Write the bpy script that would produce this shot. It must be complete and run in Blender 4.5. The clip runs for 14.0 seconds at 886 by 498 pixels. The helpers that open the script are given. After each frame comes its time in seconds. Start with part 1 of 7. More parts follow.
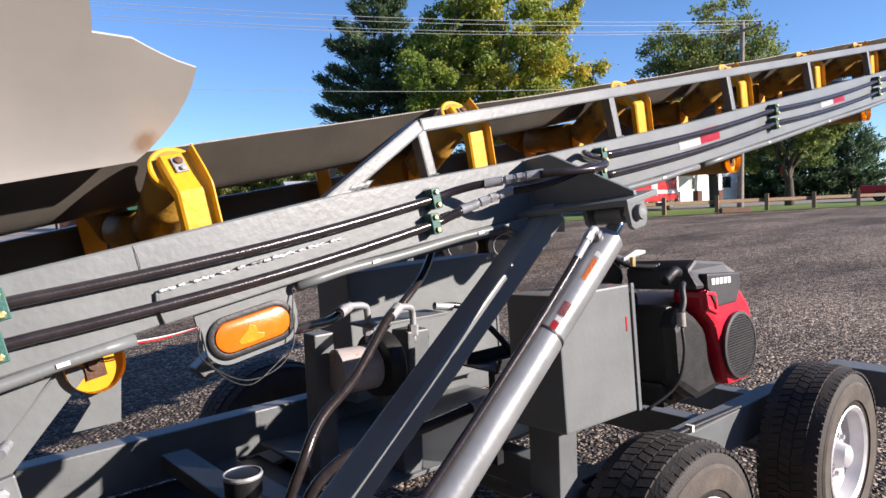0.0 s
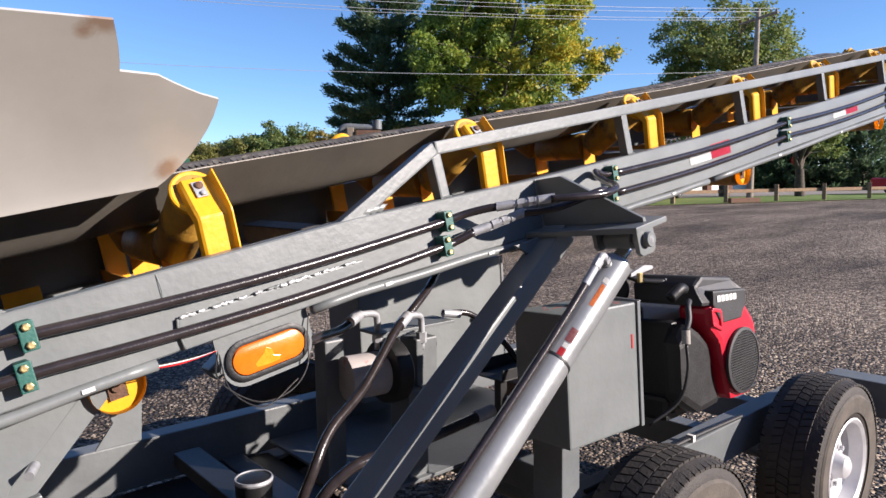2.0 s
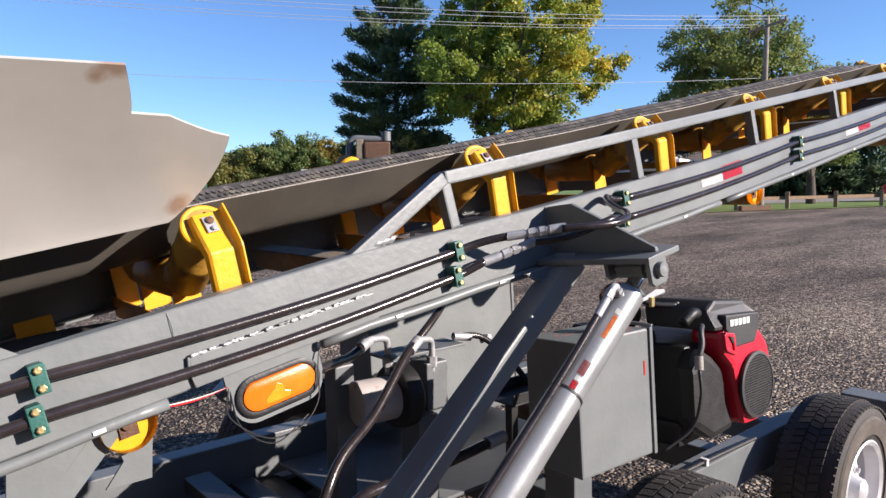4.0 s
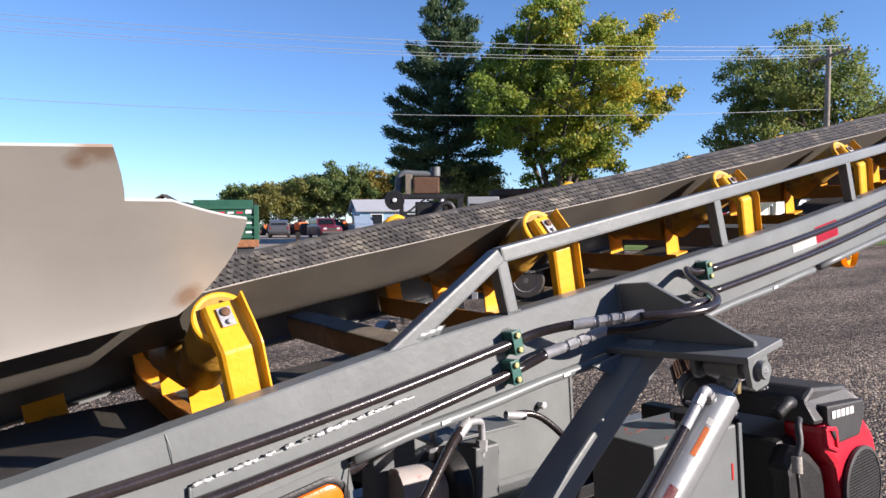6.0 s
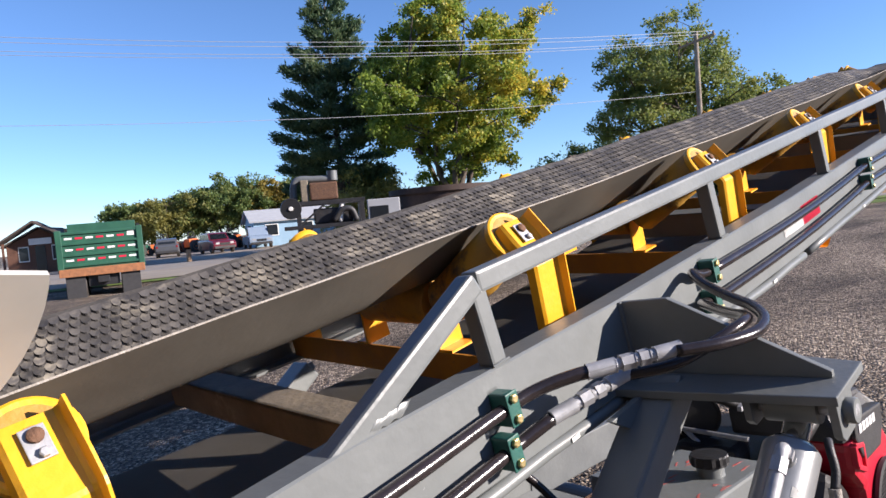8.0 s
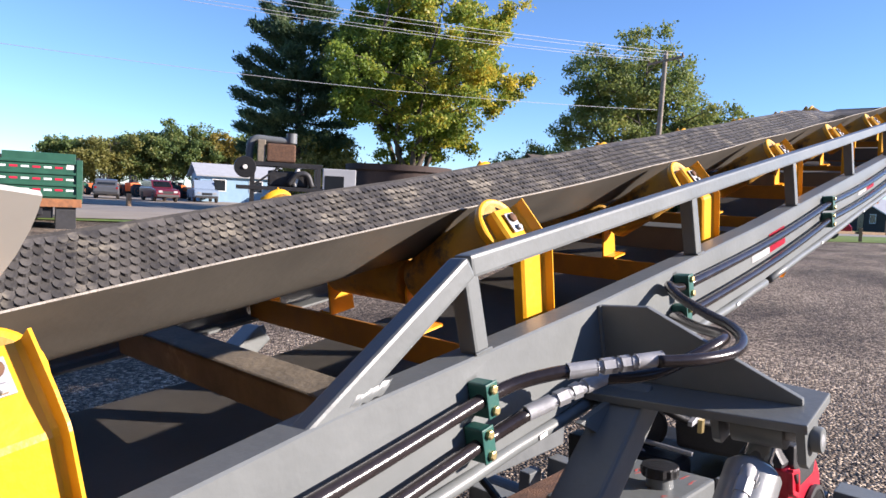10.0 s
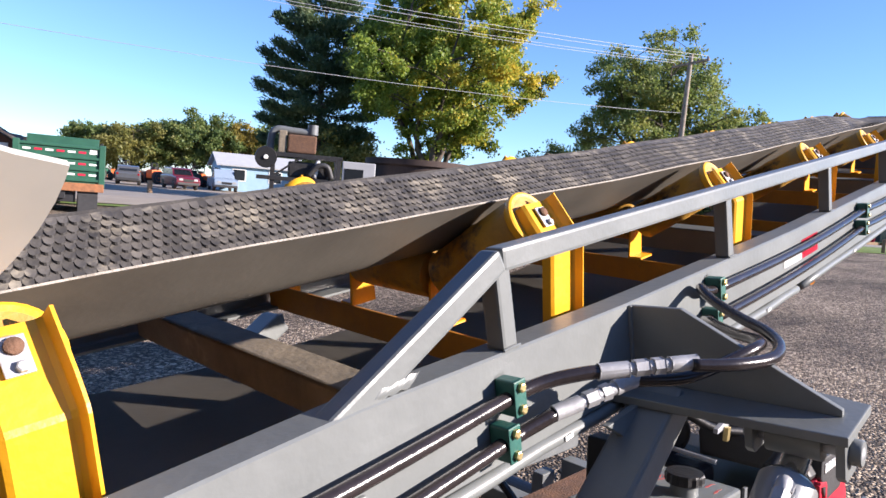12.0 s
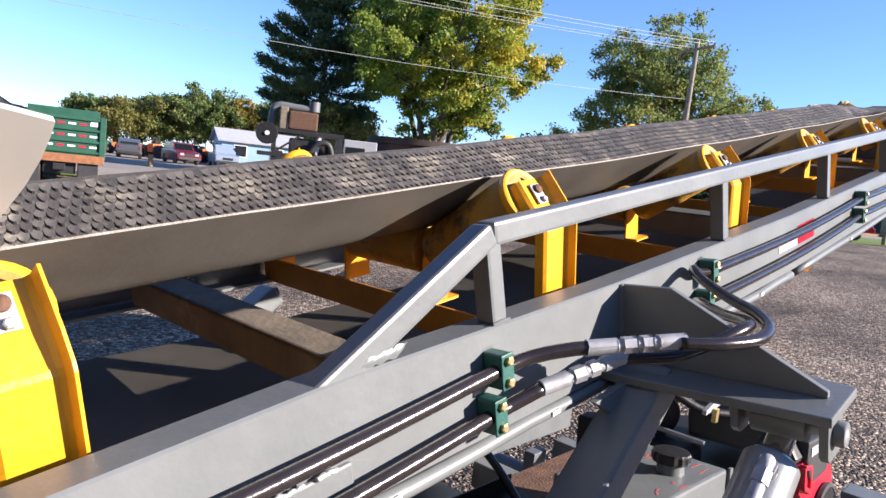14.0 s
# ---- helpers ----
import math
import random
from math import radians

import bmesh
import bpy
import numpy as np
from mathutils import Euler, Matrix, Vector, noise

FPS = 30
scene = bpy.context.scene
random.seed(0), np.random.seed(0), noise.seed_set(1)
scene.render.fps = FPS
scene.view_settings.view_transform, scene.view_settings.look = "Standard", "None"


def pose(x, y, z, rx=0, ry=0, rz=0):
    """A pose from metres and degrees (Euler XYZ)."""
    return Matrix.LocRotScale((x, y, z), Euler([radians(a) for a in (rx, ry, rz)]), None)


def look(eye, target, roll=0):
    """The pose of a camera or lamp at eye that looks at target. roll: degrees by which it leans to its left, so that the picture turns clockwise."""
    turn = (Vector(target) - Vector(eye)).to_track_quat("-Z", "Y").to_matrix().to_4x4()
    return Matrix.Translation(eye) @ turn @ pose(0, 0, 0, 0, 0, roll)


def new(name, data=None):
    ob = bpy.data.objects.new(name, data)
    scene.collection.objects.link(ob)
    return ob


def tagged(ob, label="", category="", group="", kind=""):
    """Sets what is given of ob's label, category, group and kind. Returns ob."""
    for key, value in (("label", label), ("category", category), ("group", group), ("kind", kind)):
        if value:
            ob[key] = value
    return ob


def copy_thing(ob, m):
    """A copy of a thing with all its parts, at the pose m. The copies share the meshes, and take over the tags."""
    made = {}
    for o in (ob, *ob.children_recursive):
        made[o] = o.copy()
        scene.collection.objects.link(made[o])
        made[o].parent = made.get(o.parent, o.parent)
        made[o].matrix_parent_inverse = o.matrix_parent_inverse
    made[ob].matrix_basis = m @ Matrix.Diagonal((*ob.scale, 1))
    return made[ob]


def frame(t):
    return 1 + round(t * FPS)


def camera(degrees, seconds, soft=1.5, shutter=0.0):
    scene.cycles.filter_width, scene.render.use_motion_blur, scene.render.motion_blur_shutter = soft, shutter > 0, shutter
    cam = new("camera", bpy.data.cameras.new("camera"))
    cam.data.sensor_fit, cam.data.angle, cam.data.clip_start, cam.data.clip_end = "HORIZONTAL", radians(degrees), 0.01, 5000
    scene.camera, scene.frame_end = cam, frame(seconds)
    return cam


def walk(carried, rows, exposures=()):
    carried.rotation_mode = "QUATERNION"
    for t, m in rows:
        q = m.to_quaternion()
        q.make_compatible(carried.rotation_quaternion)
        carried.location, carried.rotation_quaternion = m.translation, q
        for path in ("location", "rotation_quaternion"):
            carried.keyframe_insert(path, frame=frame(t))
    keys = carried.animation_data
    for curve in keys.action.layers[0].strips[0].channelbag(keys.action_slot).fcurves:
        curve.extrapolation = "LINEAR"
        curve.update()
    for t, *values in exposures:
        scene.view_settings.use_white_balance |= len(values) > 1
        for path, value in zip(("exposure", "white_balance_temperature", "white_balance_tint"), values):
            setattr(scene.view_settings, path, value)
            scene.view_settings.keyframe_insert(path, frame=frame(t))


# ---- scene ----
cam = camera(66.0, 14.0)
PATH = [
    (0, (-1.04, -1.209, 1.417), (0.279, 0.288, 1.278), -2.15),
    (0.5, (-1.044, -1.206, 1.386), (0.272, 0.298, 1.293), -2.93),
    (1, (-1.055, -1.206, 1.411), (0.256, 0.3, 1.298), -2.52),
    (1.5, (-1.058, -1.215, 1.439), (0.247, 0.296, 1.321), -2.26),
    (2, (-1.063, -1.221, 1.513), (0.238, 0.286, 1.32), -0.84),
    (2.5, (-1.061, -1.216, 1.493), (0.236, 0.299, 1.344), -1.42),
    (5, (-1.052, -1.204, 1.616), (0.188, 0.347, 1.376), 0.55),
    (5.2, (-1.026, -1.181, 1.619), (0.155, 0.404, 1.316), 1.11),
    (5.5, (-0.992, -1.133, 1.623), (0.138, 0.483, 1.289), 0.66),
    (6, (-0.918, -1.025, 1.664), (0.258, 0.591, 1.583), -0.62),
    (6.3, (-0.877, -0.851, 1.662), (0.463, 0.633, 1.602), -3.15),
    (6.5, (-0.859, -0.787, 1.661), (0.446, 0.728, 1.627), -6.83),
    (7, (-0.805, -0.728, 1.667), (0.361, 0.897, 1.686), -10.63),
    (7.5, (-0.731, -0.676, 1.692), (0.495, 0.901, 1.6), -5.51),
    (8, (-0.704, -0.626, 1.689), (0.694, 0.801, 1.595), -5.12),
    (8.2, (-0.702, -0.598, 1.682), (0.773, 0.746, 1.548), -4.32),
    (10.5, (-0.731, -0.548, 1.683), (0.757, 0.781, 1.537), 3.74),
    (11, (-0.729, -0.537, 1.68), (0.752, 0.798, 1.534), 4.17),
    (11.5, (-0.725, -0.524, 1.675), (0.754, 0.813, 1.519), 4.66),
    (12, (-0.719, -0.521, 1.672), (0.754, 0.823, 1.514), 4.77),
    (12.5, (-0.714, -0.519, 1.672), (0.744, 0.84, 1.509), 5.21),
    (13, (-0.709, -0.521, 1.67), (0.742, 0.844, 1.497), 5.72),
    (13.5, (-0.716, -0.525, 1.666), (0.735, 0.839, 1.476), 6.87),
    (14, (-0.712, -0.531, 1.662), (0.761, 0.806, 1.45), 6.17),
]
walk(cam, [(t, look(eye, target, roll)) for t, eye, target, roll in PATH], exposures=[(0.0, 0.85, 6400, 18), (5.5, 0.85, 6400, 18), (8.2, 0.92, 6400, 18), (10.5, 1.18, 6400, 19), (14.0, 1.28, 6400, 19)])

# ---- light ----
SUN_ELEV, SUN_AZ = 21.5, -57.0      # degrees; azimuth from +x towards +y
world = bpy.data.worlds.new("sky")
scene.world = world
world.use_nodes = True
wn = world.node_tree
bg = wn.nodes["Background"]
sky = wn.nodes.new("ShaderNodeTexSky")
sky.sky_type = "NISHITA"
sky.sun_disc = False
sky.sun_elevation = radians(SUN_ELEV)
sky.sun_rotation = radians(90 - SUN_AZ)
sky.air_density, sky.dust_density, sky.ozone_density = 0.85, 0.0, 5.0
tint = wn.nodes.new("ShaderNodeMixRGB")
tint.blend_type = "MULTIPLY"
tint.inputs[0].default_value, tint.inputs[2].default_value = 1.0, (0.9, 0.98, 1.04, 1)
wn.links.new(sky.outputs[0], tint.inputs[1])
wn.links.new(tint.outputs[0], bg.inputs[0])
bg.inputs[1].default_value = 0.103
sun = new("sun", bpy.data.lights.new("sun", "SUN"))
sun.data.energy, sun.data.angle, sun.data.color = 5.2, radians(0.5), (1.0, 0.92, 0.8)
sd = Vector((math.cos(radians(SUN_ELEV)) * math.cos(radians(SUN_AZ)), math.cos(radians(SUN_ELEV)) * math.sin(radians(SUN_AZ)), math.sin(radians(SUN_ELEV))))
sun.matrix_world = look(sd * 30, (0, 0, 0))


# ---- materials ----
def mat(name, c1, c2=None, scale=6.0, rough=0.5, metal=0.0, bump=0.15, bscale=120.0, stain=None, stain_scale=3.0, stain_at=0.62, rough2=None, emit=0.0, coat=0.0, per_object=0.0, island=0.0):
    """Painted or raw surface: two colours mixed by coarse and fine noise, optional stains, fine relief."""
    m = bpy.data.materials.new(name)
    m.use_nodes = True
    nt = m.node_tree
    b = nt.nodes["Principled BSDF"]
    c2 = c2 or tuple(v * 0.75 for v in c1)
    tc = nt.nodes.new("ShaderNodeTexCoord")
    n1 = nt.nodes.new("ShaderNodeTexNoise")
    n1.inputs["Scale"].default_value, n1.inputs["Detail"].default_value, n1.inputs["Roughness"].default_value = scale, 8, 0.65
    nt.links.new(tc.outputs["Object"], n1.inputs["Vector"])
    ramp = nt.nodes.new("ShaderNodeValToRGB")
    ramp.color_ramp.elements[0].position, ramp.color_ramp.elements[1].position = 0.34, 0.68
    ramp.color_ramp.elements[0].color, ramp.color_ramp.elements[1].color = (*c2, 1), (*c1, 1)
    nt.links.new(n1.outputs["Fac"], ramp.inputs[0])
    col = ramp.outputs[0]
    if stain:
        n2 = nt.nodes.new("ShaderNodeTexNoise")
        n2.inputs["Scale"].default_value, n2.inputs["Detail"].default_value, n2.inputs["Roughness"].default_value = stain_scale, 10, 0.7
        nt.links.new(tc.outputs["Object"], n2.inputs["Vector"])
        r2 = nt.nodes.new("ShaderNodeValToRGB")
        r2.color_ramp.elements[0].position, r2.color_ramp.elements[1].position = stain_at, stain_at + 0.1
        nt.links.new(n2.outputs["Fac"], r2.inputs[0])
        mx = nt.nodes.new("ShaderNodeMixRGB")
        mx.inputs[2].default_value = (*stain, 1)
        nt.links.new(r2.outputs[0], mx.inputs[0])
        nt.links.new(col, mx.inputs[1])
        col = mx.outputs[0]
    if per_object or island:
        oi = nt.nodes.new("ShaderNodeNewGeometry" if island else "ShaderNodeObjectInfo")
        hs = nt.nodes.new("ShaderNodeHueSaturation")
        mr = nt.nodes.new("ShaderNodeMapRange")
        vary = per_object + island
        mr.inputs[3].default_value, mr.inputs[4].default_value = 1 - vary, 1 + vary
        nt.links.new(oi.outputs["Random Per Island" if island else "Random"], mr.inputs[0])
        nt.links.new(mr.outputs[0], hs.inputs["Value"])
        nt.links.new(col, hs.inputs["Color"])
        col = hs.outputs[0]
    nt.links.new(col, b.inputs["Base Color"])
    b.inputs["Metallic"].default_value = metal
    rr = nt.nodes.new("ShaderNodeMapRange")
    rr.inputs[3].default_value, rr.inputs[4].default_value = rough, rough2 if rough2 is not None else min(1, rough + 0.2)
    nt.links.new(n1.outputs["Fac"], rr.inputs[0])
    nt.links.new(rr.outputs[0], b.inputs["Roughness"])
    if bump:
        n3 = nt.nodes.new("ShaderNodeTexNoise")
        n3.inputs["Scale"].default_value, n3.inputs["Detail"].default_value = bscale, 6
        nt.links.new(tc.outputs["Object"], n3.inputs["Vector"])
        bp = nt.nodes.new("ShaderNodeBump")
        bp.inputs["Strength"].default_value, bp.inputs["Distance"].default_value = bump, 0.02
        nt.links.new(n3.outputs["Fac"], bp.inputs["Height"])
        nt.links.new(bp.outputs[0], b.inputs["Normal"])
    if coat:
        b.inputs["Coat Weight"].default_value, b.inputs["Coat Roughness"].default_value = coat, 0.12
    if emit:
        nt.links.new(col, b.inputs["Emission Color"])
        b.inputs["Emission Strength"].default_value = emit
    return m


GREY = mat("grey_machine_paint", (0.182, 0.196, 0.195), (0.15, 0.162, 0.161), 5, 0.3, 0, 0.05, 60, stain=(0.13, 0.125, 0.11), stain_scale=9, stain_at=0.7)
GREY_DARK = mat("grey_chassis_paint", (0.16, 0.172, 0.175), (0.12, 0.13, 0.135), 6, 0.35, 0, 0.06, 60, stain=(0.1, 0.08, 0.06), stain_scale=7, stain_at=0.66)
YELLOW = mat("yellow_paint", (0.86, 0.44, 0.012), (0.78, 0.36, 0.01), 7, 0.32, 0, 0.08, 70, stain=(0.42, 0.2, 0.03), stain_scale=14, stain_at=0.72, coat=0.2)
YELLOW_WORN = mat("worn_yellow_roll", (0.55, 0.29, 0.03), (0.3, 0.17, 0.04), 9, 0.45, 0, 0.15, 60, stain=(0.09, 0.065, 0.045), stain_scale=11, stain_at=0.55)
RUBBER_SMOOTH = mat("dusty_belt_rubber", (0.155, 0.142, 0.12), (0.11, 0.1, 0.085), 5, 0.42, 0, 0.025, 90, stain=(0.19, 0.17, 0.145), stain_scale=13, stain_at=0.66)
RUBBER_SCALE = mat("rough_top_scales", (0.13, 0.117, 0.1), (0.065, 0.06, 0.055), 9, 0.42, 0, 0.1, 160, stain=(0.25, 0.22, 0.17), stain_scale=7, stain_at=0.52, island=0.4)
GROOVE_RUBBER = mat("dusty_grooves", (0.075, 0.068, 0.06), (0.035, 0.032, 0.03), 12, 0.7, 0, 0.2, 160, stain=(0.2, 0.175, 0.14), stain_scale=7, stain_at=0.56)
# yellow idler paint with the shade under the belt put into its colour, dust-stained
IDLER_BASE = mat("shaded_dusty_idler_base", (0.62, 0.26, 0.02), (0.42, 0.18, 0.03), 8, 0.45, 0, 0.1, 70, stain=(0.16, 0.1, 0.05), stain_scale=10, stain_at=0.6)
BEAD = mat("bright_weld_metal", (0.72, 0.73, 0.73), (0.5, 0.51, 0.52), 60, 0.3, 0.5, 0.3, 200)
DARK_RUBBER = mat("black_scale_wall_rubber", (0.03, 0.027, 0.025), (0.02, 0.018, 0.017), 20, 0.55, 0, 0.1, 120)
EDGE_RUBBER = mat("frayed_belt_edge", (0.42, 0.39, 0.35), (0.25, 0.23, 0.2), 40, 0.8, 0, 0.3, 200)
HOPPER = mat("bare_primer_steel", (0.6, 0.575, 0.53), (0.51, 0.49, 0.45), 3, 0.34, 0.25, 0.012, 30, stain=(0.4, 0.29, 0.19), stain_scale=2.5, stain_at=0.68)


def rust_spots(m, spots):
    """Ragged rust stains round given points of the sheet: (place, radius)."""
    nt = m.node_tree
    b = nt.nodes["Principled BSDF"]
    col = b.inputs["Base Color"].links[0].from_socket
    tc = nt.nodes.new("ShaderNodeTexCoord")
    nz = nt.nodes.new("ShaderNodeTexNoise")
    nz.inputs["Scale"].default_value, nz.inputs["Detail"].default_value, nz.inputs["Roughness"].default_value = 22, 8, 0.7
    nt.links.new(tc.outputs["Object"], nz.inputs["Vector"])
    for place, radius in spots:
        d = nt.nodes.new("ShaderNodeVectorMath")
        d.operation = "DISTANCE"
        d.inputs[1].default_value = place
        nt.links.new(tc.outputs["Object"], d.inputs[0])
        ad = nt.nodes.new("ShaderNodeMath")
        ad.operation = "MULTIPLY_ADD"
        ad.inputs[1].default_value = -radius * 1.6
        nt.links.new(nz.outputs["Fac"], ad.inputs[0])
        nt.links.new(d.outputs["Value"], ad.inputs[2])
        mr = nt.nodes.new("ShaderNodeMapRange")
        mr.inputs[1].default_value, mr.inputs[2].default_value = -radius * 0.4, radius * 0.5
        mr.inputs[3].default_value, mr.inputs[4].default_value = 0.75, 0.0
        nt.links.new(ad.outputs[0], mr.inputs[0])
        mx = nt.nodes.new("ShaderNodeMixRGB")
        mx.inputs[2].default_value = (0.34, 0.2, 0.12, 1)
        nt.links.new(mr.outputs[0], mx.inputs[0])
        nt.links.new(col, mx.inputs[1])
        col = mx.outputs[0]
    nt.links.new(col, b.inputs["Base Color"])


rust_spots(HOPPER, (((-0.69, -0.12, 0.4), 0.026), ((-0.72, -0.105, 0.385), 0.014), ((-0.57, 0.14, 0.185), 0.024)))
HOSE = mat("black_hydraulic_hose", (0.034, 0.026, 0.027), (0.02, 0.016, 0.016), 30, 0.16, 0, 0.05, 200, rough2=0.3)
BLACK = mat("black_plastic", (0.016, 0.016, 0.017), (0.01, 0.01, 0.011), 20, 0.4, 0, 0.08, 150)
BLACK_COVER = mat("dark_grey_cover", (0.045, 0.045, 0.047), (0.03, 0.03, 0.032), 12, 0.42, 0, 0.1, 220)
ENGINE_RED = mat("red_plastic_shroud", (0.62, 0.018, 0.045), (0.52, 0.014, 0.035), 8, 0.28, 0, 0.04, 90, coat=0.3)
RED = mat("red_paint", (0.6, 0.025, 0.025), (0.5, 0.02, 0.02), 6, 0.25, 0, 0.02, 60, coat=0.5)
RED_WASH = mat("thin_red_wash", (0.5, 0.06, 0.05), (0.33, 0.16, 0.14), 90, 0.5, 0, 0.02, 60)
DARK_RED = mat("dark_red_print", (0.22, 0.02, 0.03), (0.3, 0.12, 0.12), 60, 0.4, 0, 0.02, 60)
CYL_PAINT = mat("silver_grey_cylinder_paint", (0.3, 0.31, 0.315), (0.24, 0.25, 0.255), 9, 0.26, 0.35, 0.03, 60, stain=(0.2, 0.1, 0.09), stain_scale=13, stain_at=0.74, coat=0.3)
RED_TAPE = mat("red_reflective_tape", (0.65, 0.02, 0.06), (0.55, 0.015, 0.05), 60, 0.25, 0, 0.05, 300)
WHITE_TAPE = mat("white_reflective_tape", (0.85, 0.85, 0.84), (0.75, 0.75, 0.74), 60, 0.25, 0, 0.05, 300)
ZINC = mat("zinc_plated_steel", (0.47, 0.48, 0.5), (0.34, 0.345, 0.36), 40, 0.5, 0.5, 0.05, 200)
CHROME = mat("chromed_rod", (0.9, 0.9, 0.9), (0.82, 0.82, 0.83), 20, 0.05, 1.0, 0.0)
RUSTY = mat("rusty_steel", (0.2, 0.105, 0.062), (0.1, 0.058, 0.04), 18, 0.75, 0.2, 0.3, 120)
RUST_BEAM = mat("orange_rusted_beam", (0.4, 0.17, 0.075), (0.22, 0.1, 0.05), 7, 0.75, 0.1, 0.2, 60, stain=(0.08, 0.06, 0.05), stain_scale=5, stain_at=0.6)
DARK_RUST = mat("dark_rusted_plate", (0.075, 0.05, 0.04), (0.045, 0.03, 0.026), 5, 0.7, 0.2, 0.2, 40)
BROWN_STEEL = mat("dusty_brown_crossbar", (0.29, 0.24, 0.175), (0.17, 0.145, 0.11), 9, 0.6, 0.1, 0.12, 80, stain=(0.45, 0.36, 0.25), stain_scale=6, stain_at=0.6)
GREEN_CLAMP = mat("green_clamp_plastic", (0.02, 0.12, 0.095), (0.012, 0.085, 0.07), 25, 0.4, 0, 0.08, 200)
BRASS = mat("yellow_zinc_bolt", (0.62, 0.5, 0.25), (0.5, 0.38, 0.16), 60, 0.3, 0.85, 0.05, 200)
AMBER = mat("amber_lens", (0.95, 0.2, 0.01), (0.85, 0.16, 0.008), 30, 0.12, 0, 0.05, 300, coat=0.6)
AMBER_LIGHT = mat("amber_lens_centre", (0.98, 0.33, 0.015), (0.96, 0.24, 0.011), 70, 0.12, 0, 0.1, 250, coat=0.6)
TYRE = mat("tyre_rubber", (0.058, 0.05, 0.044), (0.03, 0.027, 0.025), 16, 0.6, 0, 0.2, 130, stain=(0.1, 0.085, 0.07), stain_scale=7, stain_at=0.62)
TYRE_DUSTY = mat("dusty_tyre_wall", (0.13, 0.11, 0.09), (0.06, 0.053, 0.047), 8, 0.75, 0, 0.15, 120)
RIM = mat("white_steel_rim", (0.7, 0.7, 0.72), (0.58, 0.58, 0.6), 12, 0.35, 0.3, 0.05, 90)
RIM_GREY = mat("grey_steel_rim", (0.42, 0.42, 0.43), (0.3, 0.3, 0.3), 12, 0.4, 0.4, 0.05, 90)
GLASS_DARK = mat("dark_glazing", (0.02, 0.025, 0.03), (0.015, 0.018, 0.022), 3, 0.06, 0, 0.0)
STICKER_ORANGE = mat("orange_warning_sticker", (0.75, 0.22, 0.04), (0.65, 0.17, 0.03), 60, 0.4, 0, 0.0)
FILTER_CAN = mat("printed_filter_can", (0.5, 0.46, 0.44), (0.42, 0.38, 0.37), 30, 0.4, 0, 0.02, 60, stain=(0.45, 0.06, 0.05), stain_scale=20, stain_at=0.6)
TAIL_RED = mat("red_tail_lens", (0.3, 0.012, 0.015), (0.25, 0.01, 0.012), 20, 0.15, 0, 0.0)
WHITE = mat("white_paint", (0.78, 0.78, 0.76), (0.7, 0.7, 0.68), 6, 0.4, 0, 0.03, 70)
TRAILER_BLACK = mat("black_trailer_paint", (0.03, 0.03, 0.032), (0.02, 0.02, 0.022), 8, 0.35, 0, 0.06, 70, stain=(0.09, 0.075, 0.06), stain_scale=8, stain_at=0.64)
DUMP_GREEN = mat("green_dump_body_paint", (0.022, 0.11, 0.065), (0.016, 0.08, 0.05), 3, 0.4, 0, 0.06, 40, stain=(0.1, 0.11, 0.075), stain_scale=4, stain_at=0.66)
BARK = mat("grey_brown_bark", (0.12, 0.095, 0.072), (0.055, 0.043, 0.034), 6, 0.9, 0, 0.8, 14)
WOOD_POST = mat("weathered_timber", (0.34, 0.22, 0.13), (0.2, 0.135, 0.085), 9, 0.85, 0, 0.4, 40)
POLE_WOOD = mat("grey_pole_wood", (0.33, 0.28, 0.22), (0.2, 0.165, 0.13), 5, 0.85, 0, 0.4, 30)
SIDING = mat("pale_blue_metal_siding", (0.26, 0.4, 0.52), (0.22, 0.35, 0.46), 2, 0.5, 0, 0.05, 30)
ROOF_GREY = mat("grey_metal_roof", (0.45, 0.46, 0.47), (0.38, 0.39, 0.4), 2, 0.5, 0, 0.05, 30)
BARN_DARK = mat("dark_barn_boards", (0.05, 0.043, 0.04), (0.035, 0.03, 0.028), 3, 0.9, 0, 0.3, 30)
SHINGLE = mat("brown_shingle_roof", (0.1, 0.075, 0.06), (0.065, 0.05, 0.042), 6, 0.9, 0, 0.4, 20)
BROWN_WALL = mat("brown_brick_wall", (0.17, 0.08, 0.05), (0.1, 0.05, 0.035), 8, 0.85, 0, 0.3, 30)
ORANGE_MACHINE = mat("orange_tractor_paint", (0.75, 0.16, 0.03), (0.6, 0.12, 0.02), 4, 0.45)
SILVER_CAR = mat("silver_grey_car_paint", (0.1, 0.105, 0.12), (0.09, 0.095, 0.1), 4, 0.25, 0.2, 0.0, coat=0.6)
MAROON_CAR = mat("maroon_car_paint", (0.16, 0.015, 0.03), (0.14, 0.012, 0.025), 4, 0.22, 0.2, 0.0, coat=0.6)
BLUE_TRUCK = mat("pale_blue_pickup_paint", (0.32, 0.4, 0.5), (0.29, 0.37, 0.46), 4, 0.25, 0.3, 0.0, coat=0.6)
CAR_RED = mat("bright_red_car_paint", (0.65, 0.012, 0.03), (0.58, 0.01, 0.025), 4, 0.2, 0.1, 0.0, coat=0.7)


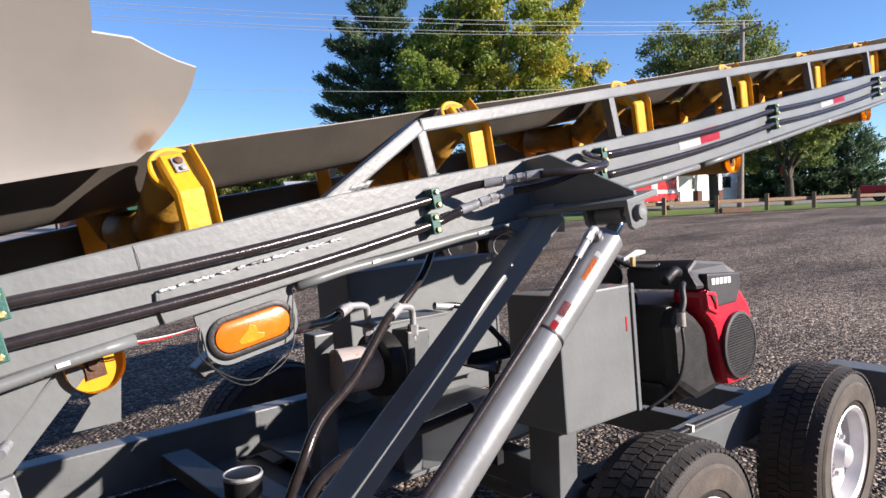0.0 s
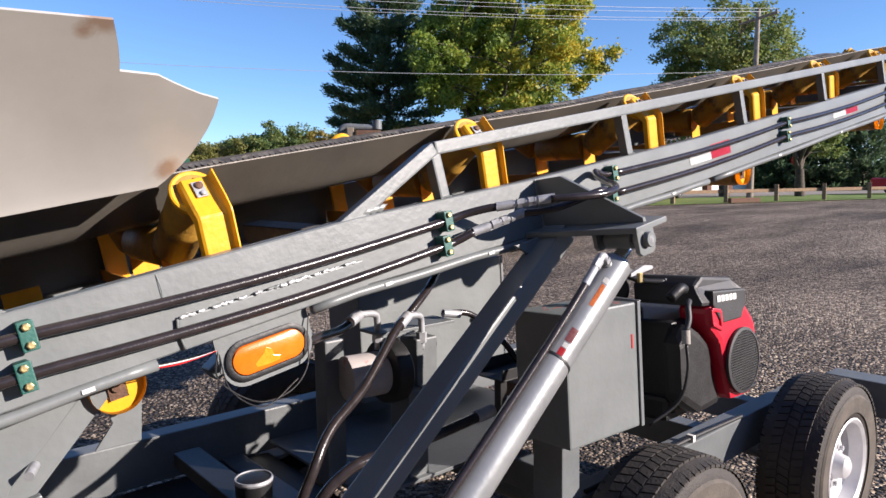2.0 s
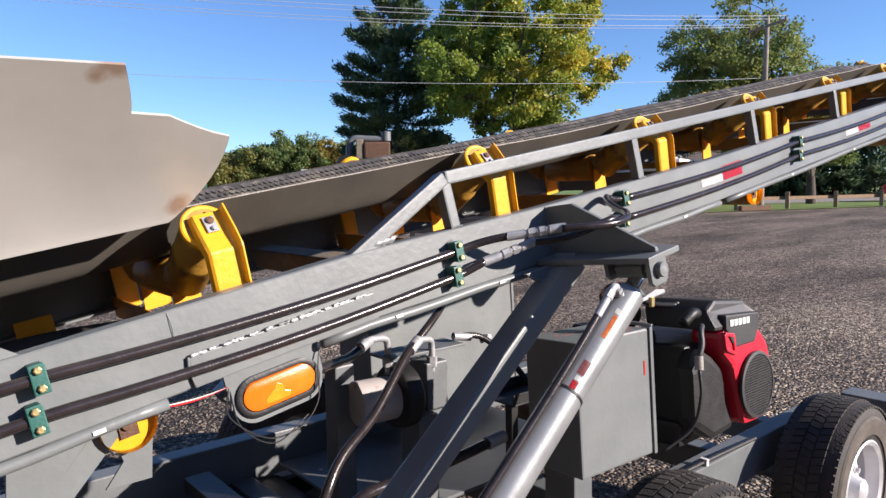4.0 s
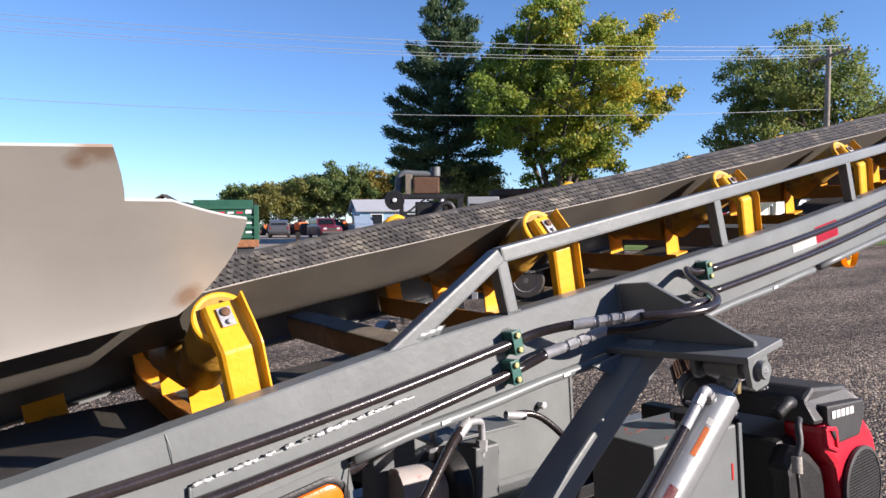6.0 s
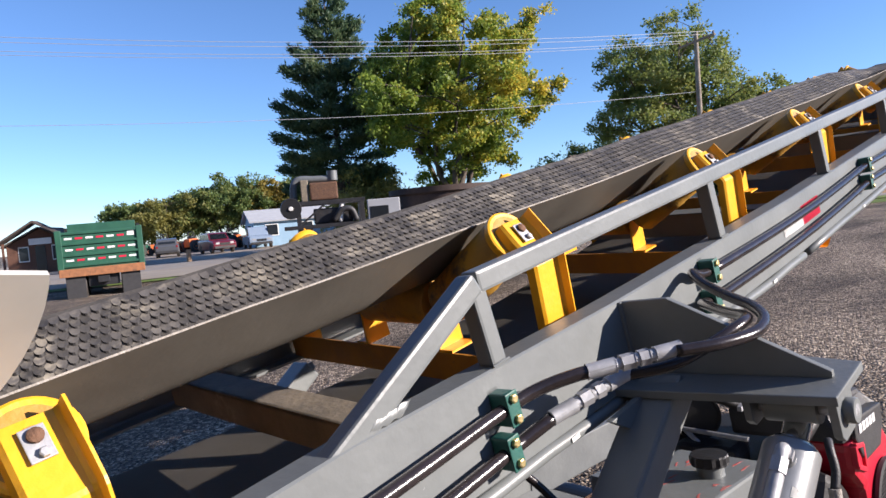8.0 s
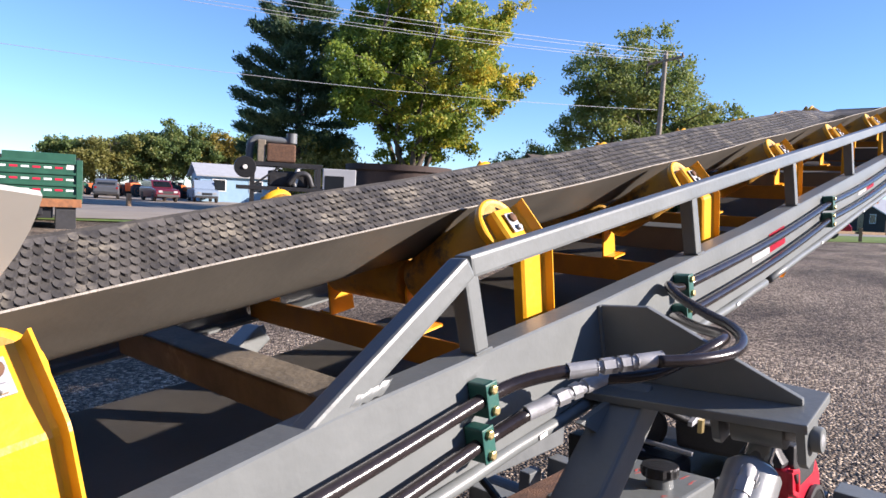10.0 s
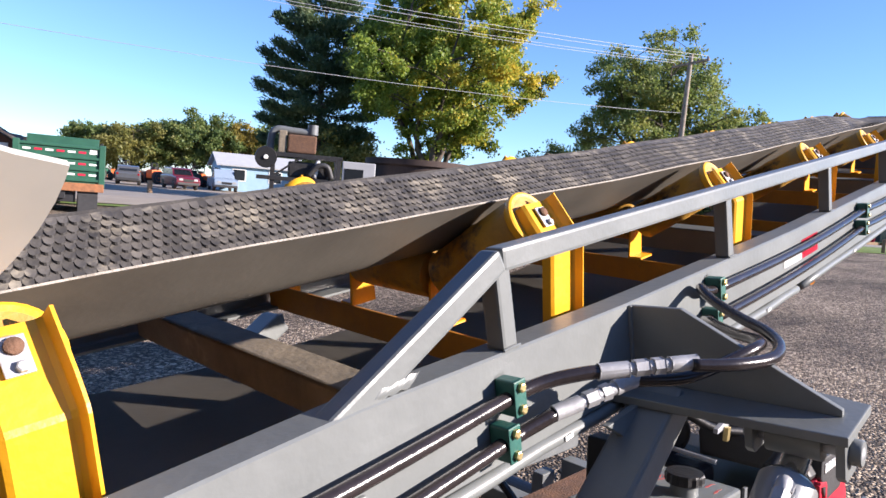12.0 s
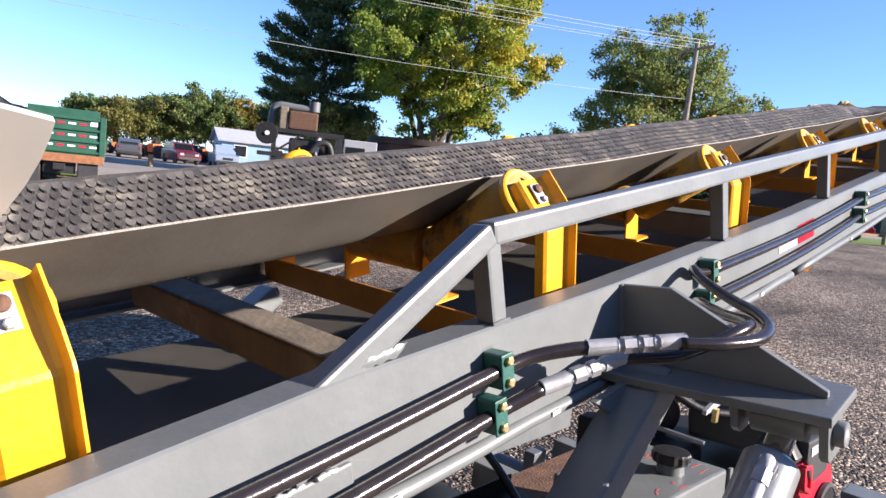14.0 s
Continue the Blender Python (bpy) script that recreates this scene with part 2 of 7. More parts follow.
def leaf_mat(name, c1, c2, c3, lean=None):
    """Foliage: colour varies from leaf clump to leaf clump, with light passing through."""
    m = bpy.data.materials.new(name)
    m.use_nodes = True
    nt = m.node_tree
    b = nt.nodes["Principled BSDF"]
    geo = nt.nodes.new("ShaderNodeNewGeometry")
    ramp = nt.nodes.new("ShaderNodeValToRGB")
    ramp.color_ramp.elements[0].color, ramp.color_ramp.elements[1].color = (*c1, 1), (*c3, 1)
    e = ramp.color_ramp.elements.new(0.55)
    e.color = (*c2, 1)
    tc = nt.nodes.new("ShaderNodeTexCoord")
    nz = nt.nodes.new("ShaderNodeTexNoise")
    nz.inputs["Scale"].default_value, nz.inputs["Detail"].default_value = 0.5, 3
    nt.links.new(tc.outputs["Object"], nz.inputs["Vector"])
    mx = nt.nodes.new("ShaderNodeMath")
    mx.operation = "MULTIPLY_ADD"
    mx.inputs[1].default_value = 0.5
    nt.links.new(geo.outputs["Random Per Island"], mx.inputs[0])
    sub = nt.nodes.new("ShaderNodeMath")
    sub.operation = "MULTIPLY_ADD"
    sub.inputs[1].default_value, sub.inputs[2].default_value = 1.6, -0.55
    nt.links.new(nz.outputs["Fac"], sub.inputs[0])
    nt.links.new(sub.outputs[0], mx.inputs[2])
    fac = mx.outputs[0]
    if lean:
        # colour moves up the ramp along lean, from one side to the other
        dp = nt.nodes.new("ShaderNodeVectorMath")
        dp.operation = "DOT_PRODUCT"
        dp.inputs[1].default_value = lean
        nt.links.new(tc.outputs["Object"], dp.inputs[0])
        ad = nt.nodes.new("ShaderNodeMath")
        nt.links.new(dp.outputs["Value"], ad.inputs[0])
        nt.links.new(fac, ad.inputs[1])
        fac = ad.outputs[0]
    nt.links.new(fac, ramp.inputs[0])
    nt.links.new(ramp.outputs[0], b.inputs["Base Color"])
    b.inputs["Roughness"].default_value = 0.55
    tr = nt.nodes.new("ShaderNodeBsdfTranslucent")
    ms = nt.nodes.new("ShaderNodeMixShader")
    ms.inputs[0].default_value = 0.5
    nt.links.new(ramp.outputs[0], tr.inputs[0])
    nt.links.new(b.outputs[0], ms.inputs[1])
    nt.links.new(tr.outputs[0], ms.inputs[2])
    nt.links.new(ms.outputs[0], nt.nodes["Material Output"].inputs[0])
    return m


LEAF_MAPLE = leaf_mat("maple_leaves", (0.11, 0.18, 0.03), (0.25, 0.33, 0.05), (0.64, 0.5, 0.07), (0.03, -0.034, 0.0))
LEAF_WALNUT = leaf_mat("walnut_leaves", (0.12, 0.18, 0.05), (0.21, 0.26, 0.07), (0.36, 0.35, 0.1))
LEAF_PINE = leaf_mat("pine_needles", (0.045, 0.09, 0.05), (0.085, 0.145, 0.07), (0.18, 0.22, 0.09))
LEAF_FAR = leaf_mat("far_leaves", (0.1, 0.16, 0.05), (0.16, 0.22, 0.065), (0.3, 0.28, 0.08))
LEAF_AUTUMN = leaf_mat("autumn_leaves", (0.16, 0.15, 0.04), (0.32, 0.25, 0.05), (0.5, 0.33, 0.06))
LEAF_WILLOW = leaf_mat("olive_leaves", (0.16, 0.175, 0.045), (0.24, 0.235, 0.065), (0.32, 0.28, 0.08))


def gravel_mat():
    m = bpy.data.materials.new("dark_crushed_gravel")
    m.use_nodes = True
    nt = m.node_tree
    b = nt.nodes["Principled BSDF"]
    tc = nt.nodes.new("ShaderNodeTexCoord")
    vo = nt.nodes.new("ShaderNodeTexVoronoi")
    vo.inputs["Scale"].default_value = 42
    nt.links.new(tc.outputs["Object"], vo.inputs["Vector"])
    hue = nt.nodes.new("ShaderNodeSeparateColor")
    nt.links.new(vo.outputs["Color"], hue.inputs[0])
    ramp = nt.nodes.new("ShaderNodeValToRGB")
    ramp.color_ramp.elements[0].color, ramp.color_ramp.elements[1].color = (0.03, 0.024, 0.02, 1), (0.75, 0.66, 0.55, 1)
    e = ramp.color_ramp.elements.new(0.6)
    e.color = (0.185, 0.147, 0.115, 1)
    nt.links.new(hue.outputs[0], ramp.inputs[0])
    big = nt.nodes.new("ShaderNodeTexNoise")
    big.inputs["Scale"].default_value, big.inputs["Detail"].default_value, big.inputs["Roughness"].default_value = 0.35, 9, 0.65
    st = nt.nodes.new("ShaderNodeMapping")
    st.inputs["Scale"].default_value = (0.5, 1.4, 1)
    st.inputs["Rotation"].default_value = (0, 0, radians(-40))
    nt.links.new(tc.outputs["Object"], st.inputs["Vector"])
    nt.links.new(st.outputs[0], big.inputs["Vector"])
    r2 = nt.nodes.new("ShaderNodeValToRGB")
    r2.color_ramp.elements[0].position, r2.color_ramp.elements[1].position = 0.37, 0.62
    r2.color_ramp.elements[0].color, r2.color_ramp.elements[1].color = (0.36, 0.31, 0.27, 1), (1.3, 1.2, 1.08, 1)
    nt.links.new(big.outputs["Fac"], r2.inputs[0])
    mx = nt.nodes.new("ShaderNodeMixRGB")
    mx.blend_type = "MULTIPLY"
    mx.inputs[0].default_value = 1
    nt.links.new(ramp.outputs[0], mx.inputs[1])
    nt.links.new(r2.outputs[0], mx.inputs[2])
    nt.links.new(mx.outputs[0], b.inputs["Base Color"])
    b.inputs["Roughness"].default_value = 0.85
    n3 = nt.nodes.new("ShaderNodeTexNoise")
    n3.inputs["Scale"].default_value, n3.inputs["Detail"].default_value = 9, 8
    nt.links.new(tc.outputs["Object"], n3.inputs["Vector"])
    ad = nt.nodes.new("ShaderNodeMath")
    ad.operation = "MULTIPLY_ADD"
    ad.inputs[1].default_value = -1.2
    nt.links.new(vo.outputs["Distance"], ad.inputs[0])
    nt.links.new(n3.outputs["Fac"], ad.inputs[2])
    bp = nt.nodes.new("ShaderNodeBump")
    bp.inputs["Strength"].default_value, bp.inputs["Distance"].default_value = 1.0, 0.055
    nt.links.new(ad.outputs[0], bp.inputs["Height"])
    nt.links.new(bp.outputs[0], b.inputs["Normal"])
    return m


GRAVEL = gravel_mat()
STONE = mat("loose_stone", (0.3, 0.26, 0.22), (0.09, 0.076, 0.066), 25, 0.85, 0, 0.3, 120)
GRASS = mat("mown_grass", (0.15, 0.22, 0.03), (0.09, 0.15, 0.022), 1.2, 0.9, 0, 0.6, 25)
ASPHALT = mat("worn_asphalt", (0.29, 0.255, 0.22), (0.22, 0.195, 0.17), 0.8, 0.95, 0, 0.3, 60)
PALE_ROAD = mat("pale_dusty_drive", (0.33, 0.28, 0.22), (0.25, 0.21, 0.17), 0.7, 0.9, 0, 0.3, 40)


# ---- mesh helpers ----
def mesh_ob(name, bm, material, smooth=False):
    me = bpy.data.meshes.new(name)
    if smooth:
        for e in bm.edges:
            if len(e.link_faces) == 2 and e.calc_face_angle(0) > 0.65:
                e.smooth = False
    bm.to_mesh(me)
    bm.free()
    me.materials.append(material)
    if smooth:
        for p in me.polygons:
            p.use_smooth = True
    return new(name, me)


def thing(name, m, label, category, group="", kind=""):
    ob = new(name)
    ob.empty_display_size = 0.05
    ob.matrix_basis = m
    return tagged(ob, label, category, group, kind)


def part(name, bm, material, parent, label="", smooth=False, m=None, kind=""):
    ob = mesh_ob(name, bm, material, smooth)
    ob.parent = parent
    if m is not None:
        ob.matrix_basis = m
    return tagged(ob, label=label, kind=kind)


def add_box(bm, lo, hi, bevel=0.0, m=None):
    r = bmesh.ops.create_cube(bm, size=1)
    vs = r["verts"]
    for v in vs:
        v.co = Vector([lo[i] + (v.co[i] + 0.5) * (hi[i] - lo[i]) for i in range(3)])
    if bevel:
        es = list({e for v in vs for e in v.link_edges})
        q = bmesh.ops.bevel(bm, geom=es, offset=bevel, segments=2, affect="EDGES", profile=0.6)
        vs = list({v for f in q["faces"] for v in f.verts} | {v for v in vs if v.is_valid})
    if m is not None:
        for v in vs:
            v.co = m @ v.co
    return vs


def box(lo, hi, bevel=0.0, m=None):
    bm = bmesh.new()
    add_box(bm, lo, hi, bevel, m)
    return bm


def along(a, b, up=(0, 0, 1)):
    """Pose at a whose x axis runs to b."""
    a, b = Vector(a), Vector(b)
    x = (b - a).normalized()
    y = Vector(up).cross(x)
    if y.length < 1e-4:
        y = Vector((0, 1, 0))
    y.normalize()
    z = x.cross(y)
    return Matrix.Translation(a) @ Matrix((x, y, z)).transposed().to_4x4(), (b - a).length


def beam(a, b, w, h, bevel=0.004, up=(0, 0, 1)):
    m, ln = along(a, b, up)
    return box((0, -w / 2, -h / 2), (ln, w / 2, h / 2), bevel, m)


def add_cyl(bm, a, b, r, r2=None, n=20, cap=True):
    m, ln = along(a, b)
    q = bmesh.ops.create_cone(bm, cap_ends=cap, segments=n, radius1=r, radius2=r if r2 is None else r2, depth=ln)
    t = m @ Matrix.Translation((ln / 2, 0, 0)) @ Matrix.Rotation(radians(90), 4, "Y")
    for v in q["verts"]:
        v.co = t @ v.co
    return q["verts"]


def rod(a, b, r, r2=None, n=20):
    bm = bmesh.new()
    add_cyl(bm, a, b, r, r2, n)
    return bm


def lathe(profile, n=32, axis="Y", cap=True):
    """Surface turned round an axis from (radius, along) pairs."""
    bm = bmesh.new()
    rings = []
    for r, t in profile:
        ring = []
        for i in range(n):
            a = 2 * math.pi * i / n
            p = (r * math.cos(a), t, r * math.sin(a)) if axis == "Y" else ((r * math.cos(a), r * math.sin(a), t) if axis == "Z" else (t, r * math.cos(a), r * math.sin(a)))
            ring.append(bm.verts.new(p))
        rings.append(ring)
    for a, b in zip(rings, rings[1:]):
        for i in range(n):
            bm.faces.new((a[i], a[(i + 1) % n], b[(i + 1) % n], b[i]))
    for ring, flip in (((rings[0], True), (rings[-1], False)) if cap else ()):
        bm.faces.new(ring[::-1] if flip else ring)
    bmesh.ops.recalc_face_normals(bm, faces=bm.faces)
    return bm


def smooth_line(points, steps=8):
    """Catmull-Rom line through points."""
    p = [Vector(q) for q in points]
    p = [2 * p[0] - p[1]] + p + [2 * p[-1] - p[-2]]
    out = []
    for i in range(1, len(p) - 2):
        for s in range(steps):
            t = s / steps
            a, b, c, d = p[i - 1], p[i], p[i + 1], p[i + 2]
            out.append(0.5 * (2 * b + (c - a) * t + (2 * a - 5 * b + 4 * c - d) * t * t + (3 * b - a - 3 * c + d) * t ** 3))
    out.append(p[-2])
    return out


def tube(points, r, n=10, steps=8, r_end=None):
    """Round tube along a smooth line."""
    line = smooth_line(points, steps) if steps > 1 else [Vector(q) for q in points]
    bm = bmesh.new()
    rings = []
    nrm = None
    for i, p in enumerate(line):
        d = (line[min(i + 1, len(line) - 1)] - line[max(i - 1, 0)]).normalized()
        if nrm is None:
            nrm = d.orthogonal().normalized()
        nrm = (nrm - d * nrm.dot(d)).normalized()
        bi = d.cross(nrm)
        rr = r if r_end is None else r + (r_end - r) * i / (len(line) - 1)
        rings.append([bm.verts.new(p + (nrm * math.cos(2 * math.pi * k / n) + bi * math.sin(2 * math.pi * k / n)) * rr) for k in range(n)])
    for a, b in zip(rings, rings[1:]):
        for k in range(n):
            bm.faces.new((a[k], a[(k + 1) % n], b[(k + 1) % n], b[k]))
    bm.faces.new(rings[0][::-1])
    bm.faces.new(rings[-1])
    return bm


def prism(outline, axis, lo, hi, bevel=0.0):
    """Flat outline pushed along an axis ('x','y','z') from lo to hi. The outline holds the other two coordinates."""
    bm = bmesh.new()
    def at(p, t):
        return {"x": (t, p[0], p[1]), "y": (p[0], t, p[1]), "z": (p[0], p[1], t)}[axis]
    a = [bm.verts.new(at(p, lo)) for p in outline]
    b = [bm.verts.new(at(p, hi)) for p in outline]
    n = len(outline)
    bm.faces.new(a)
    bm.faces.new(b[::-1])
    for i in range(n):
        bm.faces.new((a[i], b[i], b[(i + 1) % n], a[(i + 1) % n]))
    bmesh.ops.recalc_face_normals(bm, faces=bm.faces)
    if bevel:
        bmesh.ops.bevel(bm, geom=list(bm.edges), offset=bevel, segments=2, affect="EDGES", profile=0.6)
    return bm


def raw_mesh(name, verts, faces, material, smooth=False):
    me = bpy.data.meshes.new(name)
    me.from_pydata(verts, [], faces)
    me.materials.append(material)
    if smooth:
        me.polygons.foreach_set("use_smooth", [True] * len(me.polygons))
    return new(name, me)


# ---- ground ----
NX, NY = 0.39, 0.92                  # across the road
def ground_at(x, y):
    """The yard climbs gently towards the road."""
    t = min(1.0, max(0.0, (math.hypot(x, y) - 6) / 20))
    return 0.36 * t * t * (3 - 2 * t)


def strip(name, material, d0, d1, z, a0, a1, label, category):
    """Flat band between two distances across the road, a0 to a1 along it."""
    bm = bmesh.new()
    cx = max(2, int((a1 - a0) / 6))
    cy = max(2, int((d1 - d0) / 4))
    g = [[bm.verts.new((NX * d + NY * a, NY * d - NX * a, z + 0.36 + 0.012 * noise.noise((a * 0.3, d * 0.3, 3)))) for a in np.linspace(a0, a1, cx)] for d in np.linspace(d0, d1, cy)]
    for r, s in zip(g, g[1:]):
        for i in range(cx - 1):
            bm.faces.new((r[i], r[i + 1], s[i + 1], s[i]))
    bmesh.ops.recalc_face_normals(bm, faces=bm.faces)
    ob = mesh_ob(name, bm, material)
    return tagged(ob, label, category, kind="structure")


gb = bmesh.new()
steps = [-1500, -600, -250, -120, -80] + list(range(-60, 101, 4)) + [130, 180, 300, 650, 1500]
grid = [[gb.verts.new((x, y, ground_at(x, y))) for x in steps] for y in steps]
for lower, upper in zip(grid, grid[1:]):
    for i in range(len(steps) - 1):
        gb.faces.new((lower[i], lower[i + 1], upper[i + 1], upper[i]))
ground = tagged(mesh_ob("ground", gb, GRAVEL, True), "dark grey crushed gravel yard with faint tyre tracks", "ground", kind="structure")
strip("grass_verge", GRASS, 24.5, 33.5, 0.03, -60, 130, "mown green grass verge beside the road", "grass")
strip("road", ASPHALT, 33.5, 43.0, 0.045, -220, 260, "worn grey asphalt road beyond the fence", "road")
strip("grass_field", GRASS, 43.0, 400.0, 0.035, 14, 320, "mown grass across the road", "grass")
strip("pavement", PALE_ROAD, 43.0, 90.0, 0.06, -150, 14, "pale dusty parking area across the road", "pavement")
strip("drive", PALE_ROAD, 25.6, 33.4, 0.055, -90, 8, "pale worn drive between yard and road", "pavement")


# ---- conveyor ----
CONV = pose(0, 0, 1.459, -4.4, -10.33, 0)
LEVEL = Matrix.Translation((0, 0.2, 0.16)) @ Matrix.Rotation(radians(4.4), 4, "X") @ Matrix.Translation((0, -0.2, -0.16))
ACROSS = Matrix.Rotation(radians(4.4), 4, "X")             # members that reach to the far side lie level
INNER = CONV @ Matrix.Translation((0.012, 0, 0.028)) @ LEVEL
WIDE = 0.93
KNOT_X = (-3.0, -0.25, 0.3, 1.2, 3.1, 7.0)
KNOT_Z = (0.028, 0.028, 0.004, -0.016, -0.02, -0.02)


def sag(x):
    return float(np.interp(x, KNOT_X, KNOT_Z))


def bent(bm):
    """Follow the slight bends of the conveyor's side channels."""
    for v in bm.verts:
        v.co.z += sag(v.co.x)
    return bm


def channel(x0, x1, face, inward, depth=0.148, width=0.05, t=0.006):
    """C-section along x; web at y = face, flanges inward (+1 or -1)."""
    bm = bmesh.new()
    o = [(0, 0), (width, 0), (width, -t), (t * 1.6, -t), (t, -t * 1.8), (t, -depth + t * 1.8), (t * 1.6, -depth + t), (width, -depth + t), (width, -depth), (0, -depth)]
    o = [(0.003, 0)] + o[1:-1] + [(0.003, -depth), (0.0, -depth + 0.003), (0.0, -0.003)]
    xs = [x0] + [k for k in KNOT_X if x0 < k < x1] + [x1]
    rings = [[bm.verts.new((x, face + inward * p[0], p[1])) for p in o] for x in xs]
    n = len(o)
    for a, b in zip(rings, rings[1:]):
        for i in range(n):
            bm.faces.new((a[i], a[(i + 1) % n], b[(i + 1) % n], b[i]))
    bm.faces.new(rings[0])
    bm.faces.new(rings[-1][::-1])
    bmesh.ops.recalc_face_normals(bm, faces=bm.faces)
    return bent(bm)


HEAD = 5.5
conv = thing("belt_conveyor", CONV, "grey painted steel belt conveyor raised on its chassis", "conveyor")
part("side_channel", channel(-2.3, -0.679, -0.003, 1), GREY, conv)
part("side_channel", channel(-0.679, -0.3505, 0.0, 1), GREY, conv)
part("side_channel", channel(-0.3505, HEAD, 0.0, 1), GREY, conv)
part("side_channel", channel(-2.3, HEAD, WIDE, -1), GREY, conv, m=ACROSS)
# weld beads at the joints of the near channel
for x, z0, z1 in ((-0.679, -0.003, -0.055),):
    bm = tube([(x, -0.003, sag(x) + z0), (x + 0.002, -0.006, sag(x) + (z0 + z1) / 2), (x, -0.003, sag(x) + z1)], 0.0012, 8, 6)
    part("weld_bead", bm, GREY, conv)
# splice plate on the web between the hoses, with welded edge
part("splice_plate", bent(box((-0.665, -0.006, -0.148), (-0.26, 0.0, -0.09), 0.003)), GREY, conv, "welded splice plate with a bright bead")
rs = random.Random(12)
x = -0.66
while x < -0.29:
    ln = rs.uniform(0.012, 0.05)
    n = max(3, int(ln / 0.004))
    pts = [(x + ln * i / n, -0.0065 - 0.001 * math.sin(i * 1.7), -0.089 + sag(x) + 0.0012 * math.sin(i * i * 2.3 + x * 90)) for i in range(n + 1)]
    part("weld_bead", tube(pts, rs.uniform(0.0022, 0.004), 8, 2), BEAD if rs.random() < 0.72 else GREY, conv, "broken bright weld bead", True)
    x += ln + rs.uniform(0.002, 0.018)
part("weld_bead", tube([(-0.664, -0.006, sag(-0.66) - 0.09), (-0.667, -0.006, sag(-0.66) - 0.11), (-0.664, -0.006, sag(-0.66) - 0.145)], 0.0025, 8, 4), GREY, conv, "", True)


def tube_bar(a, b, s=0.032):
    return beam(a, b, s, s, 0.005)


RAIL_TOP = 0.136                     # rail top above the channel top
posts_x = [0.006, 0.772, 1.535, 2.31, 3.1, 3.88, 4.66]
ry = 0.018
ELBOW = (0.008, ry, sag(0) + RAIL_TOP - 0.016)
part("top_rail", bent(beam((ELBOW[0], ry, RAIL_TOP - 0.016), (HEAD, ry, RAIL_TOP - 0.0205), 0.032, 0.032, 0.005)), GREY, conv)
part("rail_brace", tube_bar((-0.29, ry, sag(-0.27) - 0.018), ELBOW), GREY, conv)
for x in posts_x:
    part("rail_post", tube_bar((x + 0.004, ry, sag(x)), (x, ry, sag(ELBOW[0]) + (sag(HEAD) - 0.0085 - sag(ELBOW[0])) * max(0.0, x - ELBOW[0]) / (HEAD - ELBOW[0]) + RAIL_TOP - 0.025), 0.03), GREY, conv)
    bm = tube([(x - 0.014, ry - 0.017, sag(x) + 0.002), (x + 0.004, ry - 0.018, sag(x) + 0.003), (x + 0.021, ry - 0.017, sag(x) + 0.002)], 0.002, 6, 4)
    part("weld_bead", bm, GREY, conv)
# rippled weld where the brace meets the channel
bm = bmesh.new()
g = [[bm.verts.new((-0.236 + 0.0035 * i + 0.006 * j, ry - 0.0165 - (0.0012 * abs(math.sin(i * 1.35 + 0.6 * j)) if 0 < i < 17 and 0 < j < 3 else -0.0015), sag(-0.25) - 0.001 + 0.0045 * j + 0.0012 * math.sin(i * 1.1))) for i in range(18)] for j in range(4)]
for p, q in zip(g, g[1:]):
    for i in range(17):
        bm.faces.new((p[i], p[i + 1], q[i + 1], q[i]))
part("weld_bead", bm, GREY, conv, "", True)
# cross members
def cross_angle(x, z, w, h, m):
    bm = box((x - w / 2, 0.052, z - h), (x - w / 2 + 0.008, WIDE - 0.052, z), 0.002)
    add_box(bm, (x - w / 2, 0.052, z - 0.008), (x + w / 2, WIDE - 0.052, z), 0.002)
    part("cross_member", bm, m, conv, "dusty brown steel angle", m=ACROSS)


cross_angle(-0.09, -0.05, 0.066, 0.062, BROWN_STEEL)
for x in (-1.45, 1.45, 2.95, 4.2):
    cross_angle(x, -0.085, 0.075, 0.075, GREY_DARK)
# tail plate beside the hopper
part("tail_gusset", prism([(-0.885, 0.012), (-1.1, 0.2), (-1.6, 0.2), (-1.6, 0.012)], "y", 0.012, 0.02), GREY, conv)
# conduit along the lower edge
for x0, x1 in ((-2.2, -0.715), (-0.4, 1.2), (1.24, 5.3)):
    n = 14
    pts = [(x0 + (x1 - x0) * i / n, 0.002, sag(x0 + (x1 - x0) * i / n) - 0.158 + 0.002 * math.sin(i * 2)) for i in range(n + 1)]
    part("conduit", tube(pts, 0.0105, 12, 2), GREY, conv, "grey wiring conduit along the lower edge", True)
for x in (-0.84, -0.22, 0.1, 0.95, 1.75, 2.4):
    part("conduit_label", box((x, -0.0108, sag(x) - 0.1605), (x + 0.02, -0.0095, sag(x) - 0.1535), 0.0003), WHITE, conv)
# loose conductors coming out of the conduit
for k, (m, dz) in enumerate(((WHITE, 0.0), (RED, -0.006), (BLACK, 0.004))):
    part("conductor", tube([(-0.72, 0.0, -0.131 + dz * 0.5), (-0.68, 0.002, -0.138 + dz * 0.6), (-0.64, 0.006, -0.142 + dz * 0.3), (-0.6, 0.02, -0.146)], 0.0014, 6, 6), m, conv)
